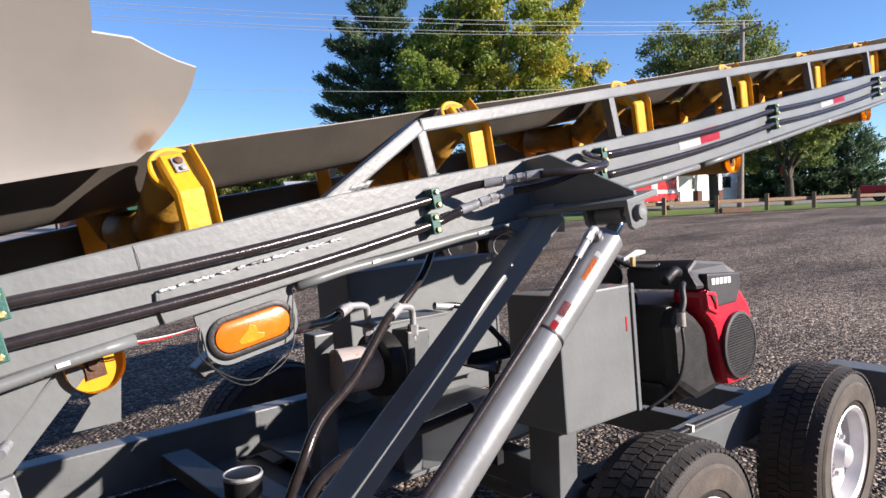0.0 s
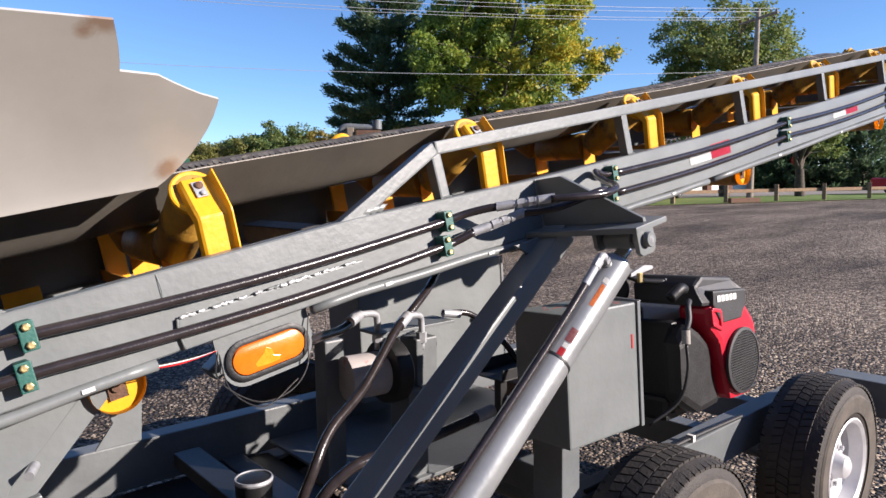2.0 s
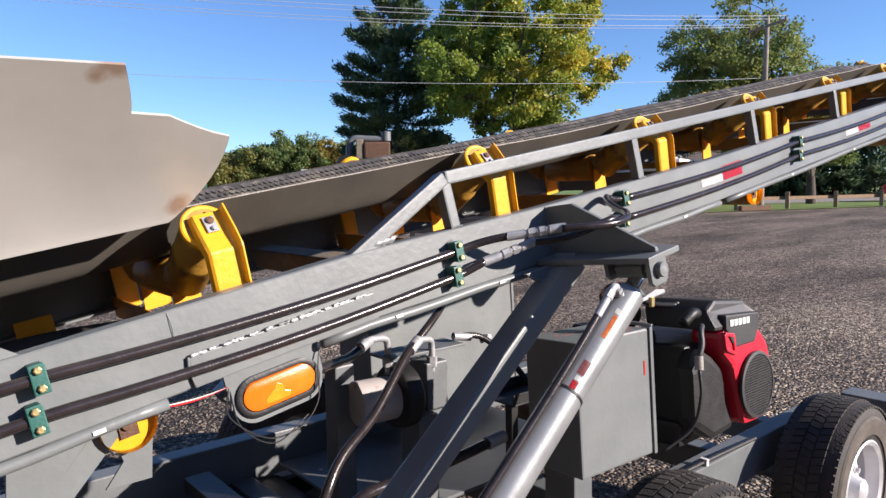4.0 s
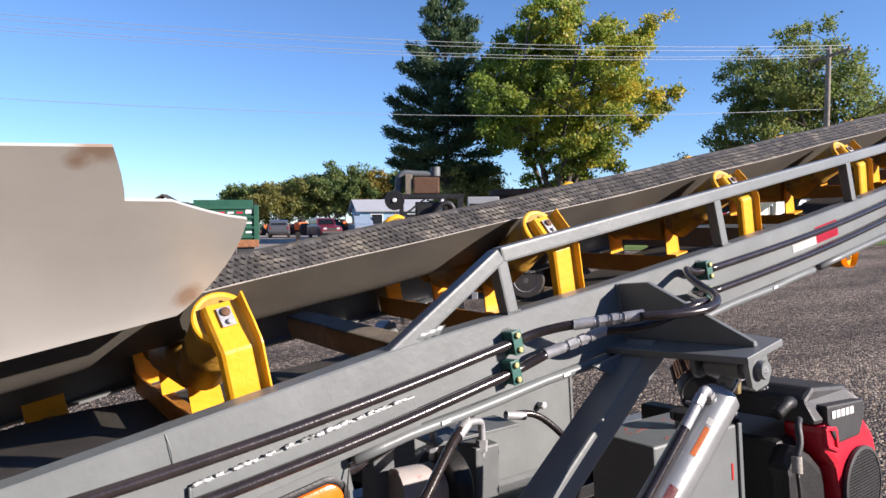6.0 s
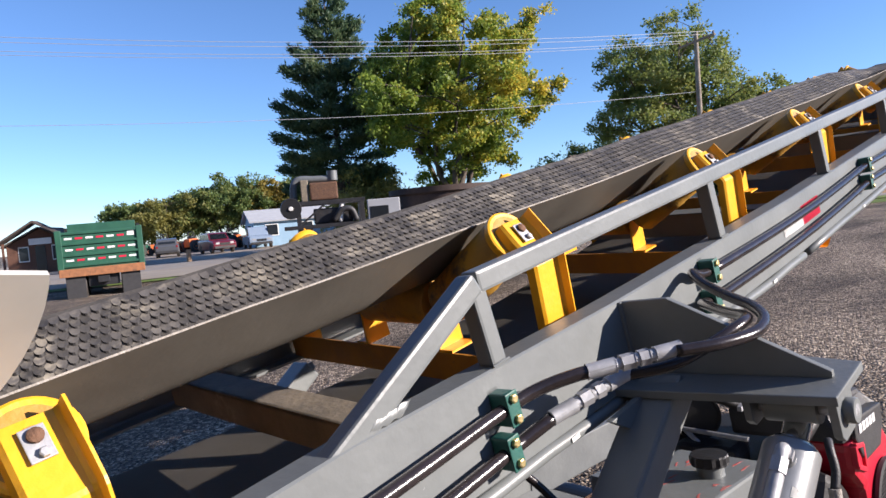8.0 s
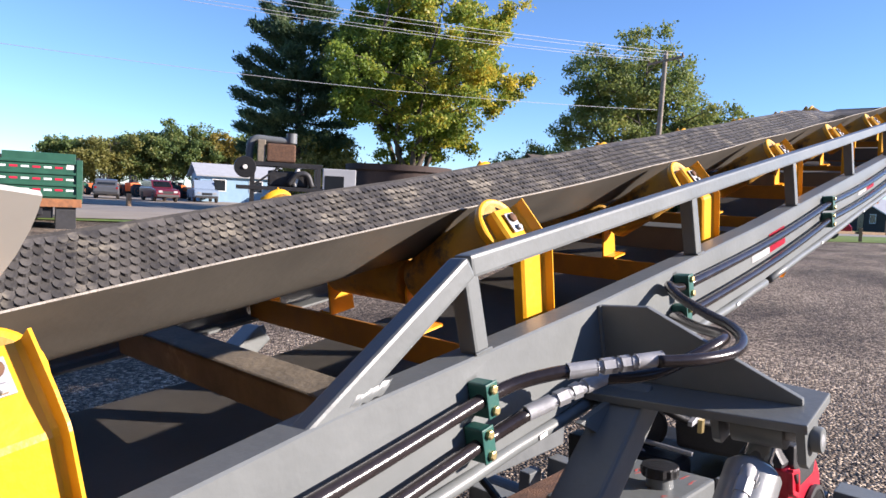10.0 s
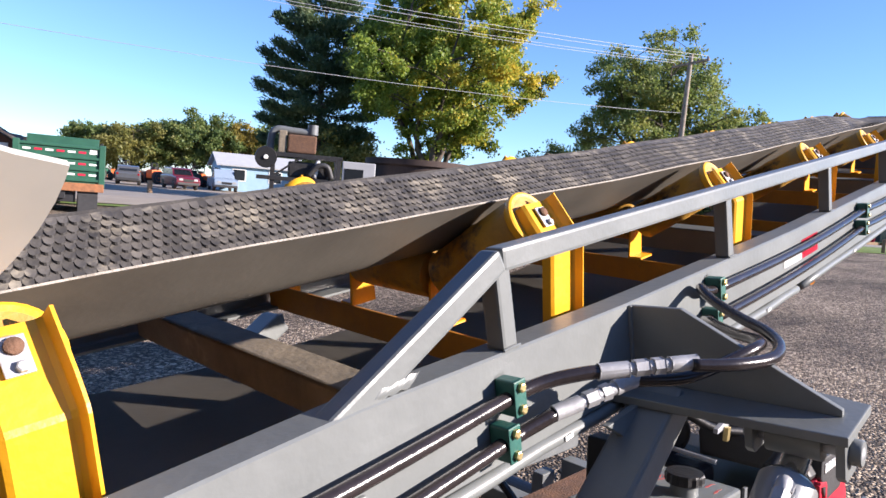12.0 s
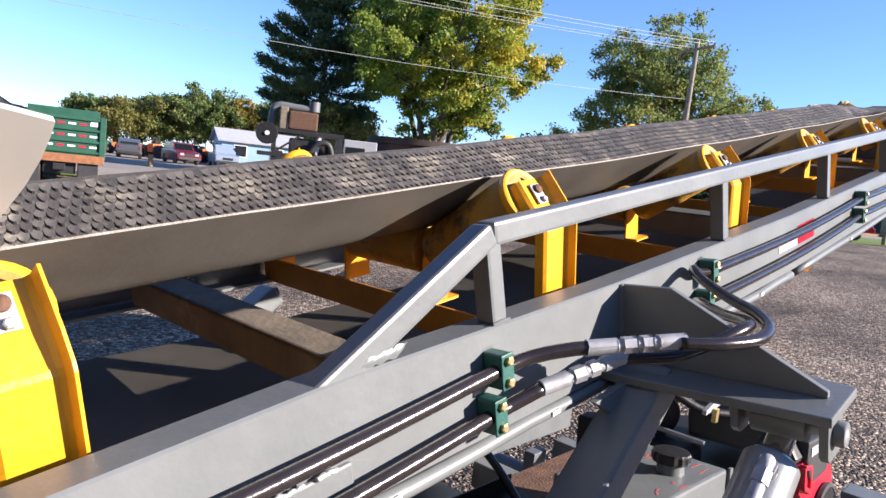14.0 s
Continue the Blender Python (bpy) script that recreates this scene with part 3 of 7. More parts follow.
# reflective strips
def strip_tape(x0, x1, z0, z1, m):
    n = 4
    bm = bmesh.new()
    a = [bm.verts.new((x0 + (x1 - x0) * i / n, -0.0015, sag(x0 + (x1 - x0) * i / n) + z0)) for i in range(n + 1)]
    b = [bm.verts.new((x0 + (x1 - x0) * i / n, -0.0015, sag(x0 + (x1 - x0) * i / n) + z1)) for i in range(n + 1)]
    for i in range(n):
        bm.faces.new((a[i], a[i + 1], b[i + 1], b[i]))
    bmesh.ops.solidify(bm, geom=bm.faces[:], thickness=0.0008)
    part("reflective_strip", bm, m, conv)


strip_tape(1.1, 1.243, -0.085, -0.048, WHITE_TAPE)
strip_tape(1.244, 1.385, -0.085, -0.035, RED_TAPE)
strip_tape(2.36, 2.51, -0.088, -0.045, WHITE_TAPE)
strip_tape(2.511, 2.66, -0.088, -0.045, RED_TAPE)


# bracket that carries the lift cylinder
br = thing("cylinder_bracket", CONV, "grey welded bracket plate with gusset for the lift cylinder", "bracket")
part("plate", prism([(0.25, 0.03), (0.25, -0.03), (0.26, -0.333), (0.386, -0.333), (0.452, -0.03), (0.452, 0.03)], "z", -0.142, -0.128, 0.002), GREY, br)
part("gusset", prism([(0.0, -0.001), (-0.088, 0.002), (-0.312, -0.118), (-0.312, -0.128), (0.0, -0.128)], "x", 0.322, 0.332, 0.0015), GREY, br)
part("weld_bead", tube([(0.321, -0.002, -0.128), (0.3205, -0.002, -0.06), (0.321, -0.002, 0.0)], 0.004, 6, 6), GREY, br)
part("weld_bead", tube([(0.333, -0.31, -0.126), (0.333, -0.2, -0.126), (0.333, -0.05, -0.126)], 0.004, 6, 6), GREY, br)
for y, lo in ((-0.328, -0.2), (-0.212, -0.186)):
    ear = [(0.266, -0.141), (0.334, -0.141), (0.332, lo + 0.012), (0.322, lo), (0.278, lo), (0.268, lo + 0.01)]
    part("ear", prism(ear, "y", y, y + 0.012, 0.0015), GREY, br)
part("pin", rod((0.3, -0.342, -0.164), (0.3, -0.19, -0.164), 0.0095, None, 20), ZINC, br, "steel clevis pin", True)
part("pin_boss", lathe([(0.0098, 0.0), (0.018, 0.0), (0.018, -0.012), (0.0165, -0.014), (0.0098, -0.014)], 24), GREY, br, "", True, pose(0.3, -0.328, -0.164))
part("hanger", prism([(0.16, -0.14), (0.3, -0.14), (0.3, -0.2), (0.275, -0.21), (0.25, -0.19), (0.22, -0.2), (0.2, -0.17)], "y", -0.045, -0.033, 0.0015), GREY, br)

# lift cylinder
cy = thing("lift_cylinder", CONV, "grey painted hydraulic lift cylinder with chromed rod", "hydraulic cylinder")
c_top, c_bot = Vector((0.262, -0.258, -0.216)), Vector((-0.69, -0.25, -0.73))
cd = (c_bot - c_top).normalized()
P_ = lambda s, o=(0, 0, 0): c_top + cd * s + Vector(o)
brl = rod(P_(0.0), P_(1.0), 0.0385, None, 48)
add_cyl(brl, P_(-0.005), P_(0.0), 0.0345, 0.0385, 48)
part("barrel", brl, CYL_PAINT, cy, "", True)
part("gland", rod(P_(-0.012), P_(0.004), 0.029, None, 40), CHROME, cy, "polished gland ring", True)
part("gland_ring", rod(P_(0.30), P_(0.306), 0.0398, None, 40), BLACK, cy, "", True)
part("piston_rod", rod(P_(-0.068), P_(0.0), 0.019, None, 28), CHROME, cy, "polished chromed rod", True)
part("rod_eye", lathe([(0.0097, 0.0), (0.022, 0.0), (0.022, 0.072), (0.0097, 0.072)], 28), GREY, cy, "", True, pose(0.3, -0.295, -0.164))
side = Vector((-0.5, -0.25, 0.8)).normalized()
side = (side - cd * side.dot(cd)).normalized()
part("port_boss", rod(P_(0.034, side * 0.03), P_(0.034, side * 0.045), 0.0145, None, 24), CYL_PAINT, cy, "", True)
part("port_nut", rod(P_(0.034, side * 0.044), P_(0.034, side * 0.057), 0.0135, None, 6), ZINC, cy, "plated hex port nut")
part("port_elbow", tube([P_(0.034, side * 0.054), P_(0.035, side * 0.063), P_(0.043, side * 0.069), P_(0.056, side * 0.068)], 0.0095, 14, 5), ZINC, cy, "plated elbow fitting", True)
part("swivel_nut", rod(P_(0.053, side * 0.068), P_(0.074, side * 0.066), 0.0118, None, 6), ZINC, cy, "plated swivel nut")
front = cd.cross(side).normalized()
if front.y > 0:
    front = -front
for s0, s1, m_, w in ((0.07, 0.085, WHITE, 0.016), (0.09, 0.155, STICKER_ORANGE, 0.011), (0.225, 0.262, DARK_RED, 0.018), (0.266, 0.278, WHITE, 0.012), (0.28, 0.3, RED, 0.015)):
    bm = bmesh.new()
    n = 5
    dirs = [(side * math.cos(a) + front * math.sin(a)) for a in np.linspace(0.62 - w / 0.041 / 2, 0.62 + w / 0.041 / 2, n)]
    a = [bm.verts.new(P_(s0, d * 0.039)) for d in dirs]
    b = [bm.verts.new(P_(s1, d * 0.039)) for d in dirs]
    for i in range(n - 1):
        bm.faces.new((a[i], a[i + 1], b[i + 1], b[i]))
    bmesh.ops.solidify(bm, geom=bm.faces[:], thickness=0.0006)
    part("sticker", bm, m_, cy)
ch = thing("cylinder_hose", CONV, "black hydraulic hose running down the lift cylinder", "hose")
part("hose", tube([P_(0.105, side * 0.063), P_(0.2, side * 0.057), P_(0.35, side * 0.052), P_(0.6, side * 0.052), P_(0.95, side * 0.06)], 0.0085, 12, 8), HOSE, ch, "", True)
part("ferrule", rod(P_(0.072, side * 0.066), P_(0.125, side * 0.062), 0.0095, None, 16), ZINC, ch, "crimped plated ferrule", True)

# strut behind the cylinder
def lift_strut(m, low):
    t = thing("lift_strut", m, "dark grey square tube strut with a flame-cut end plate", "strut", "lift struts")
    part("tube", beam((0.314, -0.059, -0.143), (0.314 - 1.154 * low, -0.059, -0.143 - 0.61 * low), 0.076, 0.054, 0.006), GREY, t)
    part("end_plate", prism([(0.36, -0.143), (0.365, -0.165), (0.338, -0.172), (0.34, -0.196), (0.318, -0.196), (0.31, -0.222), (0.285, -0.225), (0.2, -0.22), (0.25, -0.15)], "y", -0.0195, -0.0135, 0.001), GREY, t, "flame-cut end plate")


lift_strut(CONV, 1.0)
lift_strut(CONV @ Matrix.Translation((0, 1.12, 0)), 0.52)

# tail struts
ts = thing("tail_strut", CONV, "grey square tube strut with gusset plates under the conveyor tail", "strut")
part("tube", beam((-0.79, 0.11, -0.15), (-1.3, 0.11, -0.55), 0.05, 0.045, 0.005), GREY, ts)
part("gusset", prism([(-0.715, -0.15), (-0.735, -0.212), (-0.752, -0.275), (-0.83, -0.262), (-0.79, -0.225), (-0.8, -0.15)], "y", 0.095, 0.101, 0.001), GREY, ts, "flame-cut gusset plate")
part("tail_plate", prism([(-0.84, -0.15), (-0.905, -0.205), (-0.965, -0.25), (-1.0, -0.3), (-0.962, -0.15)], "y", 0.05, 0.056, 0.001), GREY, ts)
part("tail_plate", prism([(-0.975, -0.15), (-0.992, -0.212), (-1.16, -0.18), (-1.16, -0.15)], "y", 0.036, 0.042, 0.001), GREY, ts)
part("lug", box((-0.985, 0.03, -0.32), (-0.93, 0.049, -0.275), 0.003), GREY, ts)
part("bolt", lathe([(0.011, 0.03), (0.011, 0.02), (0.008, 0.018)], 6), ZINC, ts, m=pose(-0.955, 0, -0.297))
part("pin", rod((-0.94, 0.02, -0.235), (-0.925, 0.05, -0.23), 0.008, None, 12), ZINC, ts, "", True)

# amber marker lamp
lt = thing("marker_lamp", CONV, "oval amber marker lamp in a black rubber grommet", "marker lamp")


def oval(hl, hr, n=14):
    pts = []
    for i in range(n + 1):
        a = -math.pi / 2 + math.pi * i / n
        pts.append((hl + hr * math.cos(a), hr * math.sin(a)))
    for i in range(n + 1):
        a = math.pi / 2 + math.pi * i / n
        pts.append((-hl + hr * math.cos(a), hr * math.sin(a)))
    return pts


def oval_ring(hl, r_out, r_in, y0, y1):
    o, i_ = oval(hl, r_out), oval(hl, r_in)
    n = len(o)
    bm = bmesh.new()
    q = [[bm.verts.new((p[0], y, p[1])) for p in s] for s, y in ((o, y1), (o, y0 + 0.002), ([(a[0] * 0.6 + b[0] * 0.4, a[1] * 0.6 + b[1] * 0.4) for a, b in zip(o, i_)], y0), (i_, y0 + 0.001), (i_, y1))]
    for a, b in zip(q, q[1:]):
        for k in range(n):
            bm.faces.new((a[k], a[(k + 1) % n], b[(k + 1) % n], b[k]))
    bmesh.ops.recalc_face_normals(bm, faces=bm.faces)
    return bm


LM = pose(-0.505, 0.018, -0.183, 0, 0, 0)
# plate with rounded lower corners
o = [(-0.1, 0.062), (-0.1, -0.01)] + [(-0.052 + 0.045 * math.cos(a), -0.005 + 0.045 * math.sin(a)) for a in np.linspace(math.pi, 1.5 * math.pi, 8)] + [(0.052 + 0.045 * math.cos(a), -0.005 + 0.045 * math.sin(a)) for a in np.linspace(1.5 * math.pi, 2 * math.pi, 8)] + [(0.1, 0.0), (0.1, 0.066)]
part("bracket_plate", prism(o, "y", 0.0, 0.006), GREY, lt, "grey bracket plate", m=LM)
part("grommet", oval_ring(0.049, 0.041, 0.030, -0.007, 0.0), BLACK, lt, "black rubber grommet", True, LM)
lens = bmesh.new()
ov = oval(0.049, 0.030)
n = len(ov)
r0 = [lens.verts.new((p[0], -0.001, p[1])) for p in ov]
r1 = [lens.verts.new((p[0] * 0.97, -0.008, p[1] * 0.92)) for p in ov]
r2 = [lens.verts.new((p[0] * 0.85, -0.011, p[1] * 0.7)) for p in ov]
for a, b in ((r0, r1), (r1, r2)):
    for k in range(n):
        lens.faces.new((a[k], a[(k + 1) % n], b[(k + 1) % n], b[k]))
lens.faces.new(r2)
bmesh.ops.recalc_face_normals(lens, faces=lens.faces)
part("lens", lens, AMBER, lt, "orange lens", True, LM)
part("lens_centre", prism([(-0.037, -0.012), (-0.034, -0.019), (-0.012, -0.021), (0.014, -0.02), (0.017, -0.012), (0.006, -0.008), (0.003, 0.006), (-0.008, 0.014), (-0.014, 0.004), (-0.026, -0.004)], "y", -0.0118, -0.0105, 0.0006), AMBER_LIGHT, lt, "irregular lighter amber patch on the lens", m=LM)
part("wire_plug", box((-0.045, 0.008, -0.012), (0.0, 0.04, 0.014), 0.004), BLACK, lt, m=LM)
part("wire", tube([(-0.6, 0.02, -0.145), (-0.615, 0.01, -0.2), (-0.56, -0.005, -0.262), (-0.49, -0.005, -0.268), (-0.44, 0.0, -0.235), (-0.42, 0.005, -0.17), (-0.405, 0.01, -0.135)], 0.0016, 6, 8), BLACK, lt)
part("wire", tube([(-0.6, 0.02, -0.15), (-0.6, 0.005, -0.225), (-0.55, -0.01, -0.275), (-0.47, -0.008, -0.25)], 0.0014, 6, 8), BLACK, lt)


# hose clamps
def clamp(name="hose_clamp"):
    c = thing(name, Matrix(), "green plastic hose clamp with two plated bolts", "hose clamp", "hose clamps along the conveyor")
    part("base", box((-0.012, 0.0, -0.028), (0.012, 0.004, 0.028), 0.001), GREY, c)
    part("body", box((-0.0105, -0.03, -0.0235), (0.0105, 0.0, 0.0235), 0.003), GREEN_CLAMP, c)
    part("cover", box((-0.012, -0.0335, -0.024), (0.012, -0.0302, 0.024), 0.002), GREEN_CLAMP, c)
    for z in (-0.0145, 0.0145):
        part("bolt", lathe([(0.0065, 0.0), (0.0065, -0.005), (0.0045, -0.006)], 6), BRASS, c, m=pose(0, -0.0335, z))
    return c


HOSE_Z = {-0.895: (0.0 - 0.012, -0.072), -0.028: (-0.033, -0.088), 0.63: (-0.042, -0.1), 1.82: (-0.055, -0.108), 3.09: (-0.06, -0.115)}
first = None
for x, zs in HOSE_Z.items():
    for k, z in enumerate(zs):
        m = CONV @ pose(x + (0.004 if k == 0 else -0.004) - 0.01 * k, 0, z)
        if first is None:
            first = clamp()
            first.matrix_basis = m
        else:
            copy_thing(first, m)


def hose_run(k, xs, lift=0.0):
    out = []
    for x0, x1 in zip(xs, xs[1:]):
        for i in range(8):
            t = i / 8
            z = HOSE_Z[x0][k] * (1 - t) + HOSE_Z[x1][k] * t
            out.append((x0 + (x1 - x0) * t, -0.02 - lift * math.sin(math.pi * t) * 0.3, z - 0.012 * math.sin(math.pi * t) * (1 if x1 - x0 > 0.8 else 0)))
    out.append((xs[-1], -0.02, HOSE_Z[xs[-1]][k]))
    return out


hu = thing("upper_hydraulic_hose", CONV, "black hydraulic hose clipped along the conveyor side", "hose", "hydraulic hoses")
left_pts = [(-2.0 + 0.11 * i, -0.02, -0.0012 * i) for i in range(10)] + hose_run(0, (-0.895, -0.028))
part("hose", tube(left_pts + [(0.025, -0.035, -0.028), (0.07, -0.064, -0.026), (0.095, -0.083, -0.0275)], 0.0098, 14, 3), HOSE, hu, "", True)
part("hose", tube([(0.185, -0.165, -0.034), (0.235, -0.205, -0.042), (0.3, -0.228, -0.05), (0.36, -0.22, -0.05), (0.41, -0.185, -0.046), (0.455, -0.13, -0.042), (0.51, -0.06, -0.03), (0.555, -0.022, -0.022), (0.59, -0.018, -0.036), (0.63, -0.02, -0.042)], 0.0092, 14, 8), HOSE, hu, "", True)
part("hose", tube(hose_run(0, (0.63, 1.82, 3.09)) + [(3.25 + 0.15 * i, -0.02, -0.06) for i in range(15)], 0.0098, 14, 3), HOSE, hu, "", True)
hl = thing("lower_hydraulic_hose", CONV, "black hydraulic hose clipped along the lower conveyor side", "hose", "hydraulic hoses")
part("hose", tube([(-2.0 + 0.11 * i, -0.02, -0.07 - 0.0002 * i) for i in range(10)] + hose_run(1, (-0.895, -0.028)) + [(-0.005, -0.024, -0.085), (0.04, -0.043, -0.073)], 0.0098, 14, 3), HOSE, hl, "", True)
part("hose", tube([(0.15, -0.088, -0.058), (0.2, -0.14, -0.062), (0.26, -0.172, -0.056), (0.325, -0.198, -0.046), (0.385, -0.182, -0.055), (0.45, -0.12, -0.068), (0.52, -0.05, -0.075), (0.575, -0.02, -0.09), (0.63, -0.02, -0.1)], 0.0092, 14, 8), HOSE, hl, "", True)
part("hose", tube(hose_run(1, (0.63, 1.82, 3.09)) + [(3.25 + 0.15 * i, -0.02, -0.115) for i in range(15)], 0.0098, 14, 3), HOSE, hl, "", True)


def coupling(owner, a, b):
    """Crimped ferrules, hex nuts and union between two hose ends."""
    a, b = Vector(a), Vector(b)
    d = (b - a)
    L = d.length
    at = lambda t: a + d * t
    bands = ((0.0, 0.3, 0.0112, 20, ZINC), (0.3, 0.36, 0.0085, 16, ZINC), (0.36, 0.5, 0.0118, 6, ZINC), (0.5, 0.55, 0.0095, 16, ZINC), (0.55, 0.66, 0.0118, 6, ZINC), (0.66, 0.72, 0.009, 16, ZINC), (0.72, 1.0, 0.0108, 20, ZINC))
    for t0, t1, r, n, m in bands:
        bm = rod(at(t0), at(t1), r, None, 36 if n > 6 else 6)
        rim = [e for e in bm.edges if any(len(f.verts) > 4 for f in e.link_faces)]
        bmesh.ops.bevel(bm, geom=rim, offset=0.0009, segments=2, affect="EDGES")
        part("ferrule" if n == 20 else ("hex_nut" if n == 6 else "collar"), bm, m, owner)


coupling(hu, (0.088, -0.078, -0.027), (0.198, -0.165, -0.033))
coupling(hl, (0.034, -0.04, -0.074), (0.16, -0.095, -0.057))
# printed rating on the upper hose
fx = Vector((0.1, -0.052, -0.014)).normalized()
fz = Vector((-0.72, -0.6, 0.38))
fz = (fz - fx * fz.dot(fx)).normalized()
fy = fz.cross(fx)
txt = bpy.data.curves.new("hose_print", "FONT")
txt.body, txt.size, txt.extrude = "MPA 4000 PSI", 0.0085, 0.0001
txt.materials.append(WHITE)
hp_ = new("hose_print", txt)
hp_.parent = hu
hp_.matrix_basis = Matrix.Translation(Vector((0.208, -0.182, -0.038)) + fz * 0.0108 - fy * 0.003) @ Matrix((fx, fy, fz)).transposed().to_4x4()


# ---- belt ----
BC = WIDE / 2
EDGE_Y, EDGE_Z, MID_Z, MID_W = 0.27, 0.158, 0.05, 0.1


def belt_z(x, s):
    """Top of the belt at s across (-1 to 1); it flattens towards the head."""
    y = abs(s) * EDGE_Y
    f = min(1.0, max(0.0, (HEAD - 0.25 - x) / 0.9))
    w = max(0.0, y - MID_W)
    k = (EDGE_Z - MID_Z) / (EDGE_Y - MID_W)
    r = 0.05
    rise = k * (w if w > r else w * w / (2 * r) + 0.0) - (k * r / 2 if w > r else 0)
    rise *= (EDGE_Z - MID_Z) / (k * (EDGE_Y - MID_W) - k * r / 2)
    return MID_Z + rise * f + (1 - f) * 0.05 + (sag(x) - 0.004) * 0.5


def belt_sheet(x0, x1, nx, ny, dz):
    g = []
    for i in range(nx + 1):
        x = x0 + (x1 - x0) * i / nx
        row = []
        for j in range(ny + 1):
            s = -1 + 2 * j / ny
            # belt dips a little between idlers
            dip = -0.006 * (0.5 - 0.5 * math.cos(2 * math.pi * (x - 0.25) / 0.785)) * (1 - 0.4 * abs(s))
            row.append((x, BC + s * EDGE_Y, belt_z(x, s) + dz + dip))
        g.append(row)
    return g


TH = 0.0026
bm = bmesh.new()
xs0, xs1, nx, ny = -2.3, HEAD, 140, 36
top = [[bm.verts.new(p) for p in r] for r in belt_sheet(xs0, xs1, nx, ny, 0)]
bot = [[bm.verts.new((p[0], p[1], p[2] - TH)) for p in r] for r in belt_sheet(xs0, xs1, nx, ny, 0)]
top_f, edge_f = [], []
for i in range(nx):
    for j in range(ny):
        top_f.append(bm.faces.new((top[i][j], top[i + 1][j], top[i + 1][j + 1], top[i][j + 1])))
        bm.faces.new((bot[i][j], bot[i][j + 1], bot[i + 1][j + 1], bot[i + 1][j]))
    for j in (0, ny):
        edge_f.append(bm.faces.new((top[i][j], bot[i][j], bot[i + 1][j], top[i + 1][j])))
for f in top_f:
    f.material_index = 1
for f in edge_f:
    f.material_index = 2
bmesh.ops.recalc_face_normals(bm, faces=bm.faces)
belt = thing("conveyor_belt", INNER, "dusty black rubber belt with a rough scaly top cover", "conveyor belt")
carry = part("carrying_belt", bm, RUBBER_SMOOTH, belt, "troughed upper run", True)
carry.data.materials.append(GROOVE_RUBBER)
carry.data.materials.append(EDGE_RUBBER)
# return run with slack, and wrap at the head
bm = bmesh.new()
rows_ = []
for i in range(60):
    x = -2.3 + (HEAD + 2.3) * i / 59
    z = float(np.interp(x, (-2.3, -0.77, 1.62, 3.2, HEAD), (-0.12, -0.113, -0.168, -0.168, -0.24)))
    if -0.77 < x < 3.2:
        z -= 0.085 * math.sin(math.pi * ((x + 0.77) / 2.39 if x < 1.62 else (x - 1.62) / 1.58)) ** 0.8
    rows_.append([(x, BC - 0.31, z), (x, BC - 0.1, z - 0.006), (x, BC + 0.1, z - 0.006), (x, BC + 0.31, z)])
vs = [[bm.verts.new(p) for p in r] for r in rows_]
for a, b in zip(vs, vs[1:]):
    for j in range(3):
        bm.faces.new((a[j], b[j], b[j + 1], a[j + 1]))
bmesh.ops.solidify(bm, geom=bm.faces[:], thickness=0.01)
part("return_belt", bm, RUBBER_SMOOTH, belt, "slack lower run", True)
wr = [(HEAD + 0.16 * math.sin(a), -0.075 + 0.165 * math.cos(a)) for a in np.linspace(0, math.pi, 14)]
bm = bmesh.new()
a = [bm.verts.new((p[0], BC - 0.27, p[1])) for p in wr]
b = [bm.verts.new((p[0], BC + 0.27, p[1])) for p in wr]
for i in range(len(wr) - 1):
    bm.faces.new((a[i], a[i + 1], b[i + 1], b[i]))
bmesh.ops.solidify(bm, geom=bm.faces[:], thickness=0.01)
part("head_wrap", bm, RUBBER_SMOOTH, belt, "", True)

